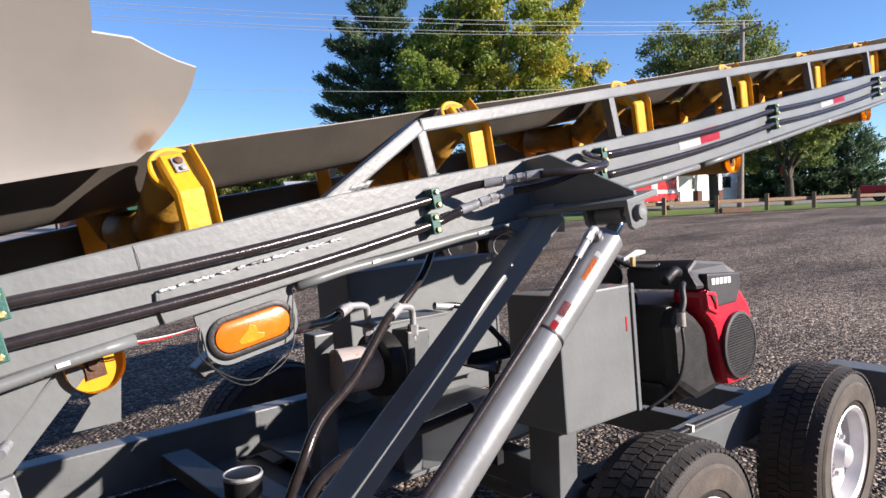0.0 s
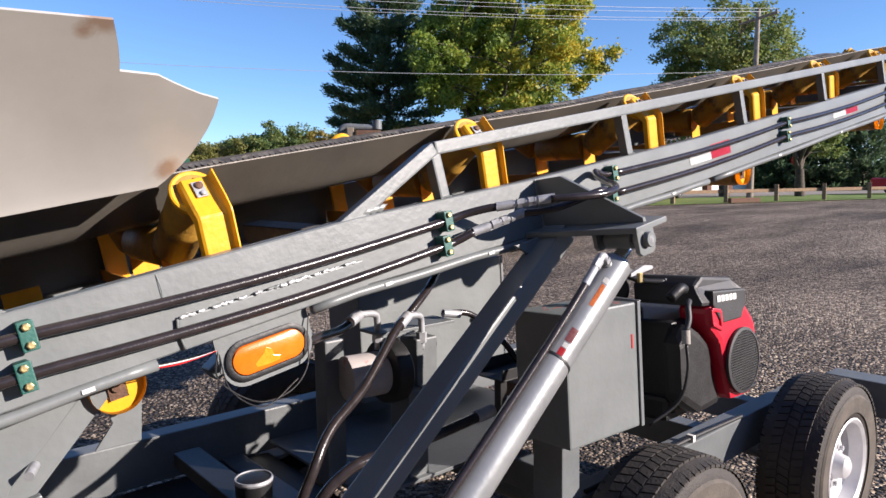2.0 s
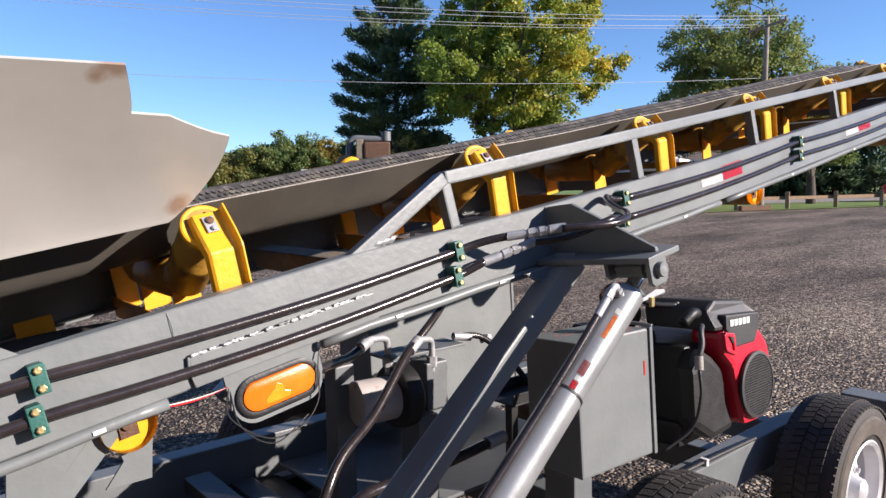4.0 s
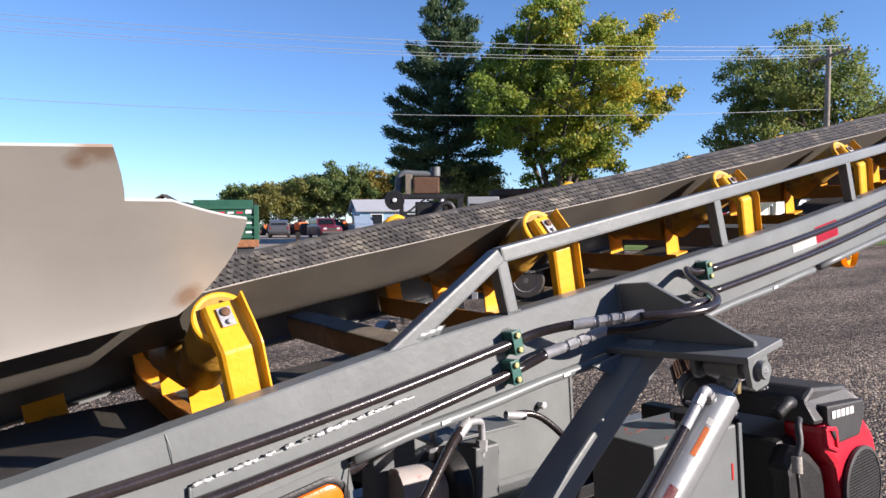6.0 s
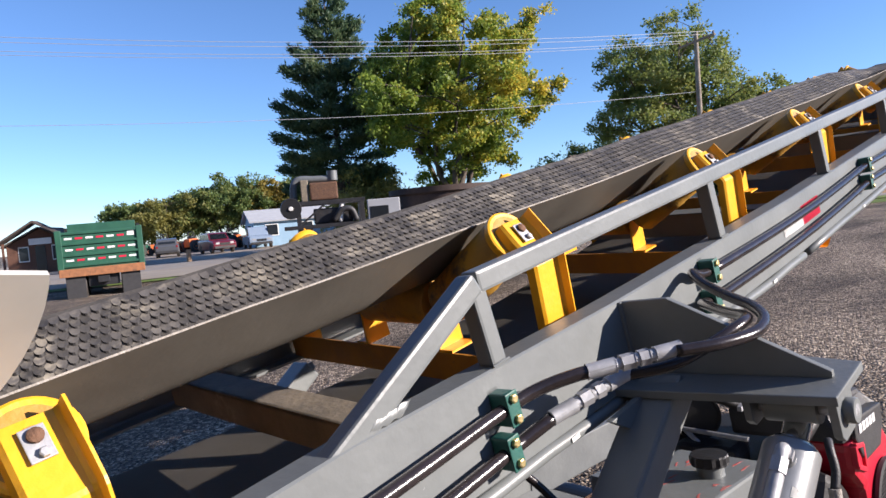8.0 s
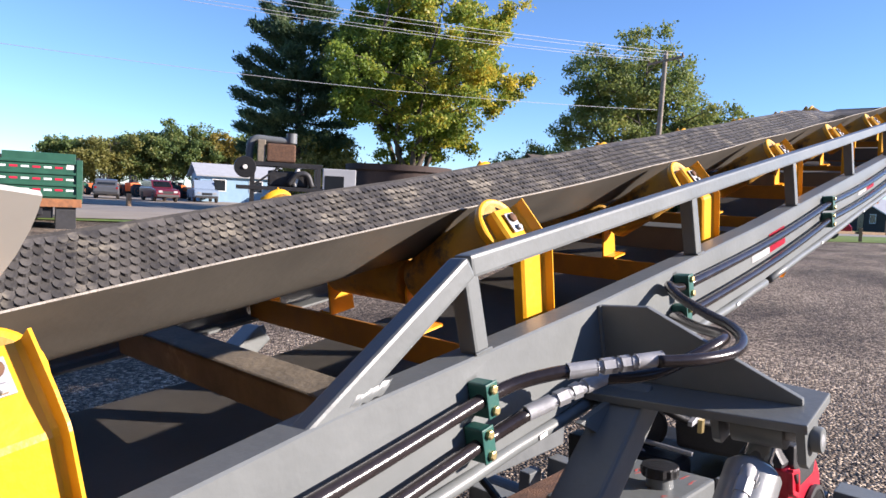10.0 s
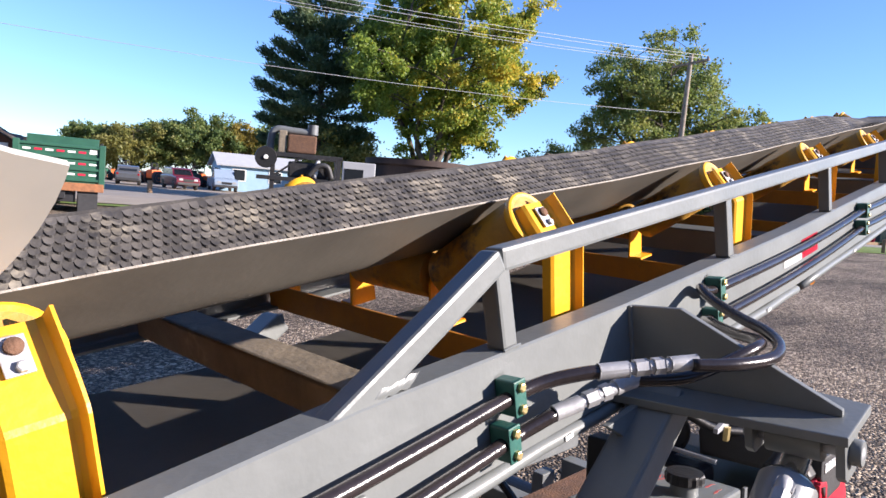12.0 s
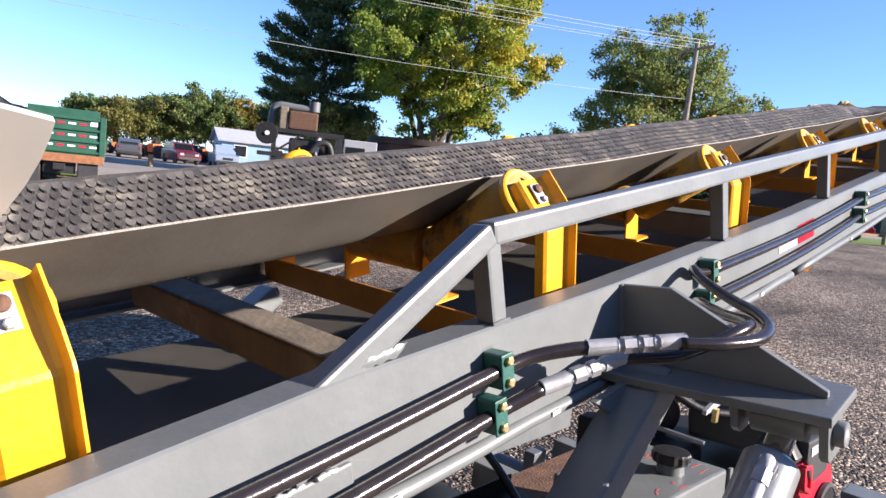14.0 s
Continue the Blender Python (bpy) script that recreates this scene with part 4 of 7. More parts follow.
# scales of the rough top cover: overlapping round-nosed tongues in staggered rows
sv, sf, wall_f = [], [], []
rng = random.Random(4)
pitch, row_s = 0.0182, 0.0205
y, j = EDGE_Y - 0.016, 0
while y > -EDGE_Y + 0.012:
    slope_m = (belt_z(1.0, (y + 0.004) / EDGE_Y) - belt_z(1.0, (y - 0.004) / EDGE_Y)) / 0.008
    ca = 1 / math.sqrt(1 + slope_m * slope_m)
    x = -1.0 + (0.5 * pitch if j % 2 else 0)
    while x < 4.9:
        xx, yy = x + rng.uniform(-0.001, 0.001), y + rng.uniform(-0.0012, 0.0012)
        s = yy / EDGE_Y
        z0 = belt_z(xx, s) - 0.006 * (0.5 - 0.5 * math.cos(2 * math.pi * (xx - 0.25) / 0.785)) * (1 - 0.4 * abs(s))
        r = 0.0088 * rng.uniform(0.94, 1.05)
        h = 0.0056 * rng.uniform(0.7, 1.25)
        base = len(sv)
        out = [(r, 0.012), (r, 0.001)] + [(r * math.cos(a), -0.0155 * math.sin(a)) for a in (0.3, 0.7, 1.13, 1.57, 2.01, 2.44, 2.84)] + [(-r, 0.001), (-r, 0.012)]
        n = len(out)
        for du, dw in out:
            du += 0.12 * dw
            lift = h * (0.012 - dw) / 0.0265
            p = (xx + du, BC + yy + dw * ca, z0 + dw * ca * slope_m)
            sv.append((p[0] + du * 0.05, p[1], p[2] - 0.001))
            sv.append((p[0], p[1], p[2] + lift))
        for q in range(n - 1):
            sf.append((base + 2 * q, base + 2 * q + 2, base + 2 * q + 3, base + 2 * q + 1))
            wall_f.append(len(sf) - 1)
        sv.append((xx, BC + yy - 0.002 * ca, z0 - 0.002 * ca * slope_m + h * 0.38))
        for q in range(n):
            sf.append((base + 2 * q + 1, base + 2 * ((q + 1) % n) + 1, base + 2 * n))
        x += pitch
    y -= row_s * ca
    j += 1
sc = raw_mesh("rough_top_cover", sv, sf, RUBBER_SCALE)
# side walls of the scales are darker than their tops
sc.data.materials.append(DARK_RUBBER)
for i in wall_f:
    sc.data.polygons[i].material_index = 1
sc.parent = belt
tagged(sc, "overlapping scale-shaped rubber grips", kind="stuff")


# ---- idlers ----
def idler():
    """Troughing idler set across the frame, centred at x = 0."""
    t = thing("troughing_idler", Matrix(), "yellow troughing idler with three worn rolls", "conveyor idler", "idlers under the belt")
    bm = box((-0.035, 0.03, -0.16), (-0.029, WIDE - 0.03, -0.1), 0.002)
    add_box(bm, (-0.029, 0.03, -0.16), (0.03, WIDE - 0.03, -0.154), 0.002)
    part("base_angle", bm, IDLER_BASE, t)
    R = 0.048
    c0 = Vector((0, BC, MID_Z - TH - R - 0.004))
    part("centre_roll", lathe([(0.012, -0.118), (0.012, -0.106), (R - 0.004, -0.106), (R, -0.1), (R, 0.1), (R - 0.004, 0.106), (0.012, 0.106), (0.012, 0.118)], 28), YELLOW_WORN, t, "worn yellow roll", True, Matrix.Translation(c0))
    for sgn in (-1, 1):
        ang = math.atan2(EDGE_Z - MID_Z, EDGE_Y - MID_W)
        d = Vector((0, sgn * math.cos(ang), math.sin(ang)))
        nrm = Vector((0, -sgn * math.sin(ang), math.cos(ang)))
        a = Vector((0, BC + sgn * (MID_W + 0.005), MID_Z - 0.004)) - nrm * (R + TH + 0.008)
        b = a + d * 0.236
        m, ln = along(a, b)
        part("wing_roll", lathe([(0.012, -0.012), (0.012, 0.0), (R - 0.004, 0.0), (R, 0.006), (R, ln * 0.42), (R + 0.0015, ln * 0.43), (R + 0.0015, ln * 0.52), (R, ln * 0.53), (R, ln - 0.006), (R - 0.004, ln), (0.012, ln), (0.012, ln + 0.02)], 28, "X"), YELLOW_WORN, t, "worn yellow roll with a dark band", True, m)
        # inner bracket: folded foot on the base angle
        yb = BC + sgn * 0.118
        bm = prism([(-0.034, -0.102), (0.034, -0.102), (0.03, -0.02), (0.014, 0.02), (-0.014, 0.02), (-0.03, -0.02)], "y", yb - 0.0025, yb + 0.0025)
        add_box(bm, (-0.034, yb, -0.1), (0.03, yb + sgn * 0.035, -0.095), 0.001)
        part("inner_bracket", bm, YELLOW, t)
        # yellow cap on the outer roll end
        part("end_cap", lathe([(0.014, ln - 0.003), (0.03, ln - 0.002), (0.047, ln + 0.001), (0.0505, ln - 0.001), (0.0512, ln - 0.005), (0.0505, ln - 0.012), (R, ln - 0.016)], 32, "X"), YELLOW, t, "bright yellow end cap", True, m)
        # end bracket: upright web leaning in above, one flange turned in and one turned out
        y_in = lambda z: BC + sgn * (BC - 0.068 - max(0.0, z - 0.076) * 0.78)
        hw = 0.025
        zs = [-0.138, -0.02, 0.073, 0.079, 0.1, 0.12, 0.15]
        bm = bmesh.new()
        l = [bm.verts.new((-hw, y_in(z), z)) for z in zs]
        r = [bm.verts.new((hw, y_in(z), z)) for z in zs]
        for q in range(len(zs) - 1):
            bm.faces.new((l[q], r[q], r[q + 1], l[q + 1]))
        for edge, sx, dep in ((l, -1, -0.018), (r, 1, 0.017)):
            mids, ext = [], []
            for v in edge:
                lean = min(1.0, max(0.0, (v.co.z - 0.06) / 0.03))
                mids.append(bm.verts.new((v.co.x + sx * 0.005, v.co.y + sgn * dep * 0.22, v.co.z + 0.003 * lean * math.copysign(1, dep))))
                ext.append(bm.verts.new((v.co.x + sx * 0.008, v.co.y + sgn * dep, v.co.z + 0.014 * lean * math.copysign(1, dep))))
            for q in range(len(edge) - 1):
                bm.faces.new((edge[q], edge[q + 1], mids[q + 1], mids[q]))
                bm.faces.new((mids[q], mids[q + 1], ext[q + 1], ext[q]))
        bmesh.ops.recalc_face_normals(bm, faces=bm.faces)
        bmesh.ops.solidify(bm, geom=bm.faces[:], thickness=0.0035)
        eb = part("end_bracket", bm, YELLOW, t)
        z = 0.128
        y = y_in(z) + sgn * 0.0045
        tilt = sgn * math.degrees(math.atan(0.78))
        mm = pose(0, y, z, tilt, 0, 0)
        part("shaft_clip", box((-0.012, -0.0015, -0.018), (0.012, 0.0015, 0.019), 0.001), ZINC, eb, "plated shaft clip", m=mm)
        part("shaft_end", lathe([(0.008, 0.0), (0.008, sgn * 0.004), (0.0065, sgn * 0.005)], 16), RUSTY, eb, "rusty shaft end", True, m=mm @ Matrix.Translation((0.001, sgn * 0.0015, 0.008)))
        part("bolt", lathe([(0.0055, 0.0), (0.0055, sgn * 0.005), (0.004, sgn * 0.006)], 6), ZINC, eb, m=mm @ Matrix.Translation((0.002, sgn * 0.0015, -0.012)))
    return t


ID = idler()
ids_x = [-0.535, 0.24, 1.025, 1.8, 2.6, 3.4, 4.2, 4.95]
ID.matrix_basis = INNER @ pose(ids_x[0], 0, 0.004)
for x in ids_x[1:] + [-1.28, -2.05]:
    copy_thing(ID, INNER @ pose(x, 0, min(0.013, sag(x)) + 0.001))


# return rolls hung under the frame
def return_idler():
    t = thing("return_idler", Matrix(), "yellow return roll hung from curved brackets", "conveyor idler", "return rolls under the frame")
    part("roll", lathe([(0.012, 0.09), (0.05, 0.092), (0.05, WIDE - 0.092), (0.012, WIDE - 0.09)], 28), YELLOW_WORN, t, "worn yellow roll", True)
    for y, sgn in ((0.075, -1), (WIDE - 0.075, 1)):
        o = [(-0.045, 0.09), (0.045, 0.09)] + [(0.048 * math.cos(a), 0.048 * math.sin(a)) for a in np.linspace(0, -math.pi, 15)]
        eb = part("hanger_bracket", prism(o, "y", y - 0.002, y + 0.002), YELLOW, t)
        lip = [(0.048, 0.03)] + [(0.048 * math.cos(a), 0.048 * math.sin(a)) for a in np.linspace(0, -math.pi, 15)] + [(-0.048, 0.03)]
        bm = bmesh.new()
        a = [bm.verts.new((p[0], y, p[1])) for p in lip]
        b = [bm.verts.new((p[0], y + sgn * 0.02, p[1])) for p in lip]
        for i in range(len(lip) - 1):
            bm.faces.new((a[i], a[i + 1], b[i + 1], b[i]))
        bmesh.ops.solidify(bm, geom=bm.faces[:], thickness=0.004)
        part("lip", bm, YELLOW, eb)
        part("shaft_clip", box((-0.016, y + sgn * 0.003, -0.024), (0.016, y + sgn * 0.006, 0.022), 0.001), RUSTY, eb)
        part("shaft_end", lathe([(0.01, y), (0.01, y + sgn * 0.012)], 16), RUSTY, eb)
    return t


RI = return_idler()
RI.matrix_basis = CONV @ ACROSS @ pose(-0.77, 0, -0.165)
for x in (1.62, 3.2):
    copy_thing(RI, CONV @ ACROSS @ pose(x, 0, sag(x) - 0.2))

# head pulley
hp = thing("head_pulley", CONV, "dark steel head pulley at the conveyor's upper end", "pulley")
part("drum", lathe([(0.02, 0.1), (0.15, 0.12), (0.155, BC), (0.15, WIDE - 0.12), (0.02, WIDE - 0.1)], 32), GREY_DARK, hp, "", True, Matrix.Translation((HEAD, 0, -0.075)))

# ---- hopper ----
hop = thing("loading_hopper", CONV @ Matrix.Translation((-0.008, -0.045, 0.02)), "pale bare steel loading hopper side flaring over the belt", "hopper")


def hop_pt(x, u):
    """Sheet from the belt (u=0) to its flared upper edge (u=1)."""
    y = 0.175 - 0.06 * u - 0.235 * u ** 1.5
    z = 0.165 + 0.085 * u + 0.15 * u ** 1.35
    return Vector((x + 0.03, y, z - 0.008 + 0.14 * u * max(0.0, -0.65 - x)))


def hop_end(u):
    """Torch-cut right end of the sheet."""
    if u <= 0.62:
        t = u / 0.62
        return -0.617 + 0.098 * math.sin(t * 1.55)
    if u <= 0.78:
        return -0.519 - 0.117 * ((u - 0.62) / 0.16) ** 0.85
    if u <= 0.8:
        return -0.636 - 0.06 * (u - 0.78) / 0.02
    return -0.71 + 0.014 * math.cos((u - 0.8) / 0.2 * math.pi * 0.5)


us = [0, 0.06, 0.12, 0.2, 0.28, 0.36, 0.44, 0.52, 0.58, 0.62, 0.66, 0.7, 0.74, 0.78, 0.8, 0.84, 0.9, 0.95, 1.0]
for sgn in (1, -1):
    bm = bmesh.new()
    g = []
    for u in us:
        e = hop_end(u)
        row = []
        for k in range(25):
            p = hop_pt(-1.95 + (e + 1.95) * (k / 24), u)
            if sgn < 0:
                p.y = WIDE - p.y
            row.append(bm.verts.new(p))
        g.append(row)
    for a, b in zip(g, g[1:]):
        for k in range(24):
            bm.faces.new((a[k], a[k + 1], b[k + 1], b[k]))
    bmesh.ops.recalc_face_normals(bm, faces=bm.faces)
    bmesh.ops.solidify(bm, geom=bm.faces[:], thickness=0.005)
    part("side_plate", bm, HOPPER, hop, "bare steel plate with torch-cut edge", True)
part("back_plate", prism([(0.1, 0.12), (WIDE - 0.1, 0.12), (WIDE + 0.12, 0.41), (-0.12, 0.41)], "x", -1.96, -1.955), HOPPER, hop)
part("seal_strip", tube([(-1.9, 0.172, 0.16), (-1.2, 0.172, 0.16), (-0.58, 0.172, 0.162)], 0.004, 6, 4), RUBBER_SMOOTH, hop, "rubber seal strip")



# ---- chassis ----
MACH = pose(-0.03, -0.04, -0.06, 0, 0, 0)
chs = thing("chassis", MACH, "dark grey welded steel trailer chassis under the conveyor", "trailer chassis")
part("main_rail", box((-0.35, 0.05, 0.47), (2.45, 0.13, 0.62), 0.006), GREY_DARK, chs)
part("main_rail", box((-0.9, 1.16, 0.57), (2.2, 1.24, 0.73), 0.006), GREY_DARK, chs)
part("tongue_beam", beam((-0.3, 0.09, 0.56), (-1.5, 0.12, 0.72), 0.08, 0.15, 0.006), GREY_DARK, chs)
for x, z in ((-0.05, 0.55), (0.75, 0.54), (1.5, 0.54), (2.1, 0.5)):
    part("cross_beam", box((x - 0.04, 0.131, z - 0.07), (x + 0.04, 1.159, z + 0.04), 0.005), GREY_DARK, chs)
part("deck_plate", box((0.1, 0.5, 0.6), (1.15, 1.155, 0.612), 0.002), GREY_DARK, chs)
part("tank_bearer", box((0.44, 0.02, 0.62), (0.52, 0.13, 0.83), 0.004), GREY_DARK, chs)
part("pivot_post", beam((-0.82, -0.28, 0.5), (-0.82, -0.28, 0.86), 0.09, 0.06, 0.005, up=(0, 1, 0)), GREY_DARK, chs)
part("pivot_arm", box((-0.9, -0.34, 0.45), (-0.74, 0.0, 0.53), 0.005), GREY_DARK, chs)
part("engine_bed", box((0.85, 0.135, 0.74), (1.5, 0.7, 0.8), 0.004), RUSTY, chs, "rusty engine bed plate")
part("brake_line", tube([(0.6, 0.06, 0.625), (0.95, 0.06, 0.632), (1.25, 0.06, 0.632), (1.6, 0.055, 0.625)], 0.008, 8, 6), BLACK, chs)
for x in (0.98, 1.22):
    part("line_tie", box((x - 0.008, 0.045, 0.62), (x + 0.008, 0.075, 0.645), 0.002), WHITE, chs)
part("axle", rod((0.87, -0.02, 0.36), (0.87, 1.6, 0.36), 0.04, None, 16), GREY_DARK, chs)
part("axle", rod((1.98, -0.02, 0.36), (1.98, 1.6, 0.36), 0.04, None, 16), GREY_DARK, chs)
for x in (0.87, 1.98):
    for y in (0.09, 1.2):
        part("spring_hanger", box((x - 0.05, y - 0.03, 0.33), (x + 0.05, y + 0.03, 0.49), 0.006), GREY_DARK, chs)
# tail box behind the wheel with its lamp
fb = thing("tail_lamp_box", MACH, "grey steel tail box with a red side lamp", "tail lamp")
part("box_beam", box((2.36, -0.42, 0.5), (2.5, 0.02, 0.66), 0.006), GREY_DARK, fb)
part("post", box((2.38, -0.41, 0.18), (2.46, -0.36, 0.5), 0.004), GREY_DARK, fb)
part("lamp", box((2.4, -0.428, 0.53), (2.47, -0.421, 0.58), 0.002), RED, fb, "red tail lamp")


def wheel(r=0.365, w=0.23, rim=RIM, category="wheel", label="black trailer tyre on a white steel rim"):
    """Wheel with axle along y, outer side towards -y."""
    t = thing("trailer_wheel", Matrix(), label, category)
    h = w / 2
    k = r / 0.365
    prof = [(0.2 * k, -h * 0.82), (0.23 * k, -h * 0.95), (0.29 * k, -h), (0.335 * k, -h * 0.93), (0.355 * k, -h * 0.82), (0.363 * k, -h * 0.55), (0.365 * k, 0), (0.363 * k, h * 0.55), (0.355 * k, h * 0.82), (0.335 * k, h * 0.93), (0.29 * k, h), (0.23 * k, h * 0.95), (0.2 * k, h * 0.82)]
    part("tyre", lathe(prof, 56, "Y", False), TYRE, t, "", True)
    # tread blocks
    tv, tf = [], []
    nb = 70
    for i in range(nb):
        for j, (y0, y1) in enumerate(((-0.95, -0.62), (-0.56, -0.22), (-0.17, 0.17), (0.22, 0.56), (0.62, 0.95))):
            a0 = 2 * math.pi * (i + (0.3 if j % 2 else 0)) / nb
            a1 = a0 + 2 * math.pi / nb * 0.8
            rr0 = (0.352 if abs(y0 + y1) > 1.3 else 0.361) * k
            rr1 = rr0 + 0.0085 * k
            base = len(tv)
            sk = 0.35 * 2 * math.pi / nb * (1 if j % 2 else -1)
            for a, y, rr in ((a0, y0, rr0), (a1, y0, rr0), (a1 + sk, y1, rr0), (a0 + sk, y1, rr0), (a0, y0, rr1), (a1, y0, rr1), (a1 + sk, y1, rr1), (a0 + sk, y1, rr1)):
                drop = 0.008 * k if abs(y) > 0.9 else 0
                tv.append(((rr - drop) * math.cos(a), y * h, (rr - drop) * math.sin(a)))
            tf += [(base + 4, base + 5, base + 6, base + 7), (base, base + 1, base + 5, base + 4), (base + 1, base + 2, base + 6, base + 5), (base + 2, base + 3, base + 7, base + 6), (base + 3, base, base + 4, base + 7)]
    tb = raw_mesh("tread", tv, tf, TYRE)
    tb.parent = t
    part("sidewall_band", lathe([(0.235 * k, -h * 1.0), (0.3 * k, -h * 1.04), (0.31 * k, -h * 0.98)], 48, "Y", False), TYRE_DUSTY, t, "dusty sidewall", True)
    rp = [(0.205 * k, h * 0.8), (0.2 * k, -h * 0.86), (0.212 * k, -h * 0.95), (0.205 * k, -h * 0.98), (0.19 * k, -h * 0.9), (0.182 * k, -h * 0.45), (0.15 * k, -h * 0.3), (0.12 * k, -h * 0.42), (0.06 * k, -h * 0.5), (0.045 * k, -h * 0.9), (0.03 * k, -h * 0.98), (0.001, -h)]
    part("rim", lathe(rp[1:], 40, "Y", False), rim, t, "", True)
    for q in range(8):
        a = 2 * math.pi * q / 8
        part("wheel_nut", lathe([(0.011, 0), (0.011, -0.016)], 6), ZINC, t, m=pose(0.082 * k * math.cos(a), -h * 0.48, 0.082 * k * math.sin(a)))
    return t


W1 = wheel(0.35, 0.23)
tagged(W1, group="trailer wheels")
W1.matrix_basis = pose(1.88, -0.17, 0.35)
copy_thing(W1, pose(0.72, -0.17, 0.35, 0, 30, 0))
copy_thing(W1, pose(0.42, 1.7, 0.35, 0, 55, 180))
copy_thing(W1, pose(1.28, 1.7, 0.35, 0, 10, 180))
mg = thing("mudguard", pose(0, -0.05, -0.04), "dark curved rubber mudguard behind the far tyre", "mudguard")
bm = bmesh.new()
prof = [(0.42 + 0.45 * math.cos(a), 0.39 + 0.45 * math.sin(a)) for a in np.linspace(0.05, 0.9, 10)]
a = [bm.verts.new((p[0], 1.6, p[1])) for p in prof]
b = [bm.verts.new((p[0], 1.9, p[1])) for p in prof]
for i in range(len(prof) - 1):
    bm.faces.new((a[i], a[i + 1], b[i + 1], b[i]))
bmesh.ops.solidify(bm, geom=bm.faces[:], thickness=0.006)
part("guard", bm, BLACK, mg, "", True)

# ---- tanks ----
def tank(name, m, sx, sy, sz, label, cap_at, slope=0.0, cap_r=0.03):
    t = thing(name, m, label, "fuel tank")
    bm = box((0, 0, 0), (sx, sy, sz), 0.006)
    for v in bm.verts:
        if v.co.z > sz * 0.5:
            v.co.z += slope * v.co.x
    part("body", bm, GREY, t)
    part("seam", box((sx - 0.001, -0.006, 0.0), (sx + 0.012, 0.0, sz + slope * sx + 0.002), 0.001), GREY_DARK, t)
    x, y = cap_at
    z = sz + slope * x
    part("neck", lathe([(cap_r * 0.8, z - 0.01), (cap_r * 0.74, z + 0.004), (cap_r * 0.72, z + 0.022)], 24, "Z"), GREY, t, "", True, Matrix.Translation((x, y, 0)))
    prof = [(cap_r * 0.85, z + 0.019), (cap_r, z + 0.021), (cap_r * 1.05, z + 0.025), (cap_r * 1.05, z + 0.036), (cap_r * 0.98, z + 0.04), (cap_r * 0.6, z + 0.041)]
    cap = lathe(prof, 30, "Z")
    for v in cap.verts:
        if abs(math.hypot(v.co.x, v.co.y) - cap_r * 1.05) < 1e-4 and int(round(math.atan2(v.co.y, v.co.x) / (2 * math.pi / 30))) % 2:
            v.co.x *= 0.93
            v.co.y *= 0.93
    part("filler_cap", cap, BLACK, t, "black ribbed filler cap", False, Matrix.Translation((x, y, 0)))
    return t


tk = tank("fuel_tank", pose(0.315, -0.125, 0.806, -3.5, 0, -3), 0.3, 0.19, 0.36, "grey steel fuel tank with black filler cap and red smears", (0.19, 0.062), 0.0, 0.034)
rs = random.Random(31)
for k in range(16):
    x, y, q = rs.choice((0.05, 0.11, 0.14, 0.22, 0.24)) + rs.uniform(-0.02, 0.02), rs.choice((0.03, 0.12, 0.14)) + rs.uniform(-0.02, 0.02), rs.uniform(0.012, 0.04)
    a = rs.uniform(-0.5, 0.5)
    out = [(x + q * u * math.cos(a) - v * math.sin(a), y + q * u * math.sin(a) + v * math.cos(a)) for u, v in ((0, 0), (0.3, -0.002), (0.7, 0.001), (1.0, 0.0), (0.8, 0.004), (0.5, rs.uniform(0.002, 0.007)), (0.2, 0.003))]
    part("red_smear", prism(out, "z", 0.3602, 0.3606), RED_WASH, tk, "thin smear of red paint")
part("red_mark", box((0.272, -0.0015, 0.23), (0.278, 0.0, 0.27), 0.0), RED, tk)
th_ = tank("hydraulic_tank", pose(0.415, 0.98, 0.645, -3.5, 0, 0), 0.8, 0.23, 0.51, "large grey hydraulic oil tank with hoses along its face", (0.24, 0.16), 0.02)
tagged(th_, category="oil tank")
part("fitting", lathe([(0.016, 0), (0.016, -0.03), (0.011, -0.032)], 6), ZINC, th_, "plated port fitting", m=pose(0.62, 0, 0.26))
part("red_smear", prism([(0.06, 0.1), (0.14, 0.12), (0.15, 0.16), (0.08, 0.14)], "z", 0.5145, 0.515), RED, th_, "smear of red paint")

# pump, valve and hoses in front of the oil tank
pv = thing("hydraulic_pump", MACH, "black hydraulic filter and valve block with plated elbows", "hydraulic pump")
part("filter_can", rod((0.1, 0.61, 0.965), (0.23, 0.59, 0.965), 0.07, None, 32), FILTER_CAN, pv, "pale filter can with red print", True)
part("filter_head", lathe([(0.02, 0.0), (0.1, 0.0), (0.105, 0.01), (0.105, 0.05), (0.095, 0.06), (0.03, 0.06)], 36, "X"), BLACK, pv, "black round filter head", True, pose(0.22, 0.58, 0.97))
part("valve_block", box((0.34, 0.55, 0.9), (0.43, 0.64, 1.06), 0.006), GREY_DARK, pv)
part("bracket_plate", box((0.2, 0.56, 1.09), (0.52, 0.68, 1.1), 0.002), GREY_DARK, pv)
part("stand", box((0.28, 0.52, 0.6), (0.36, 0.62, 0.9), 0.006), GREY_DARK, pv)
part("support_post", box((0.06, 0.66, 0.6), (0.13, 0.73, 1.08), 0.006), GREY_DARK, pv)
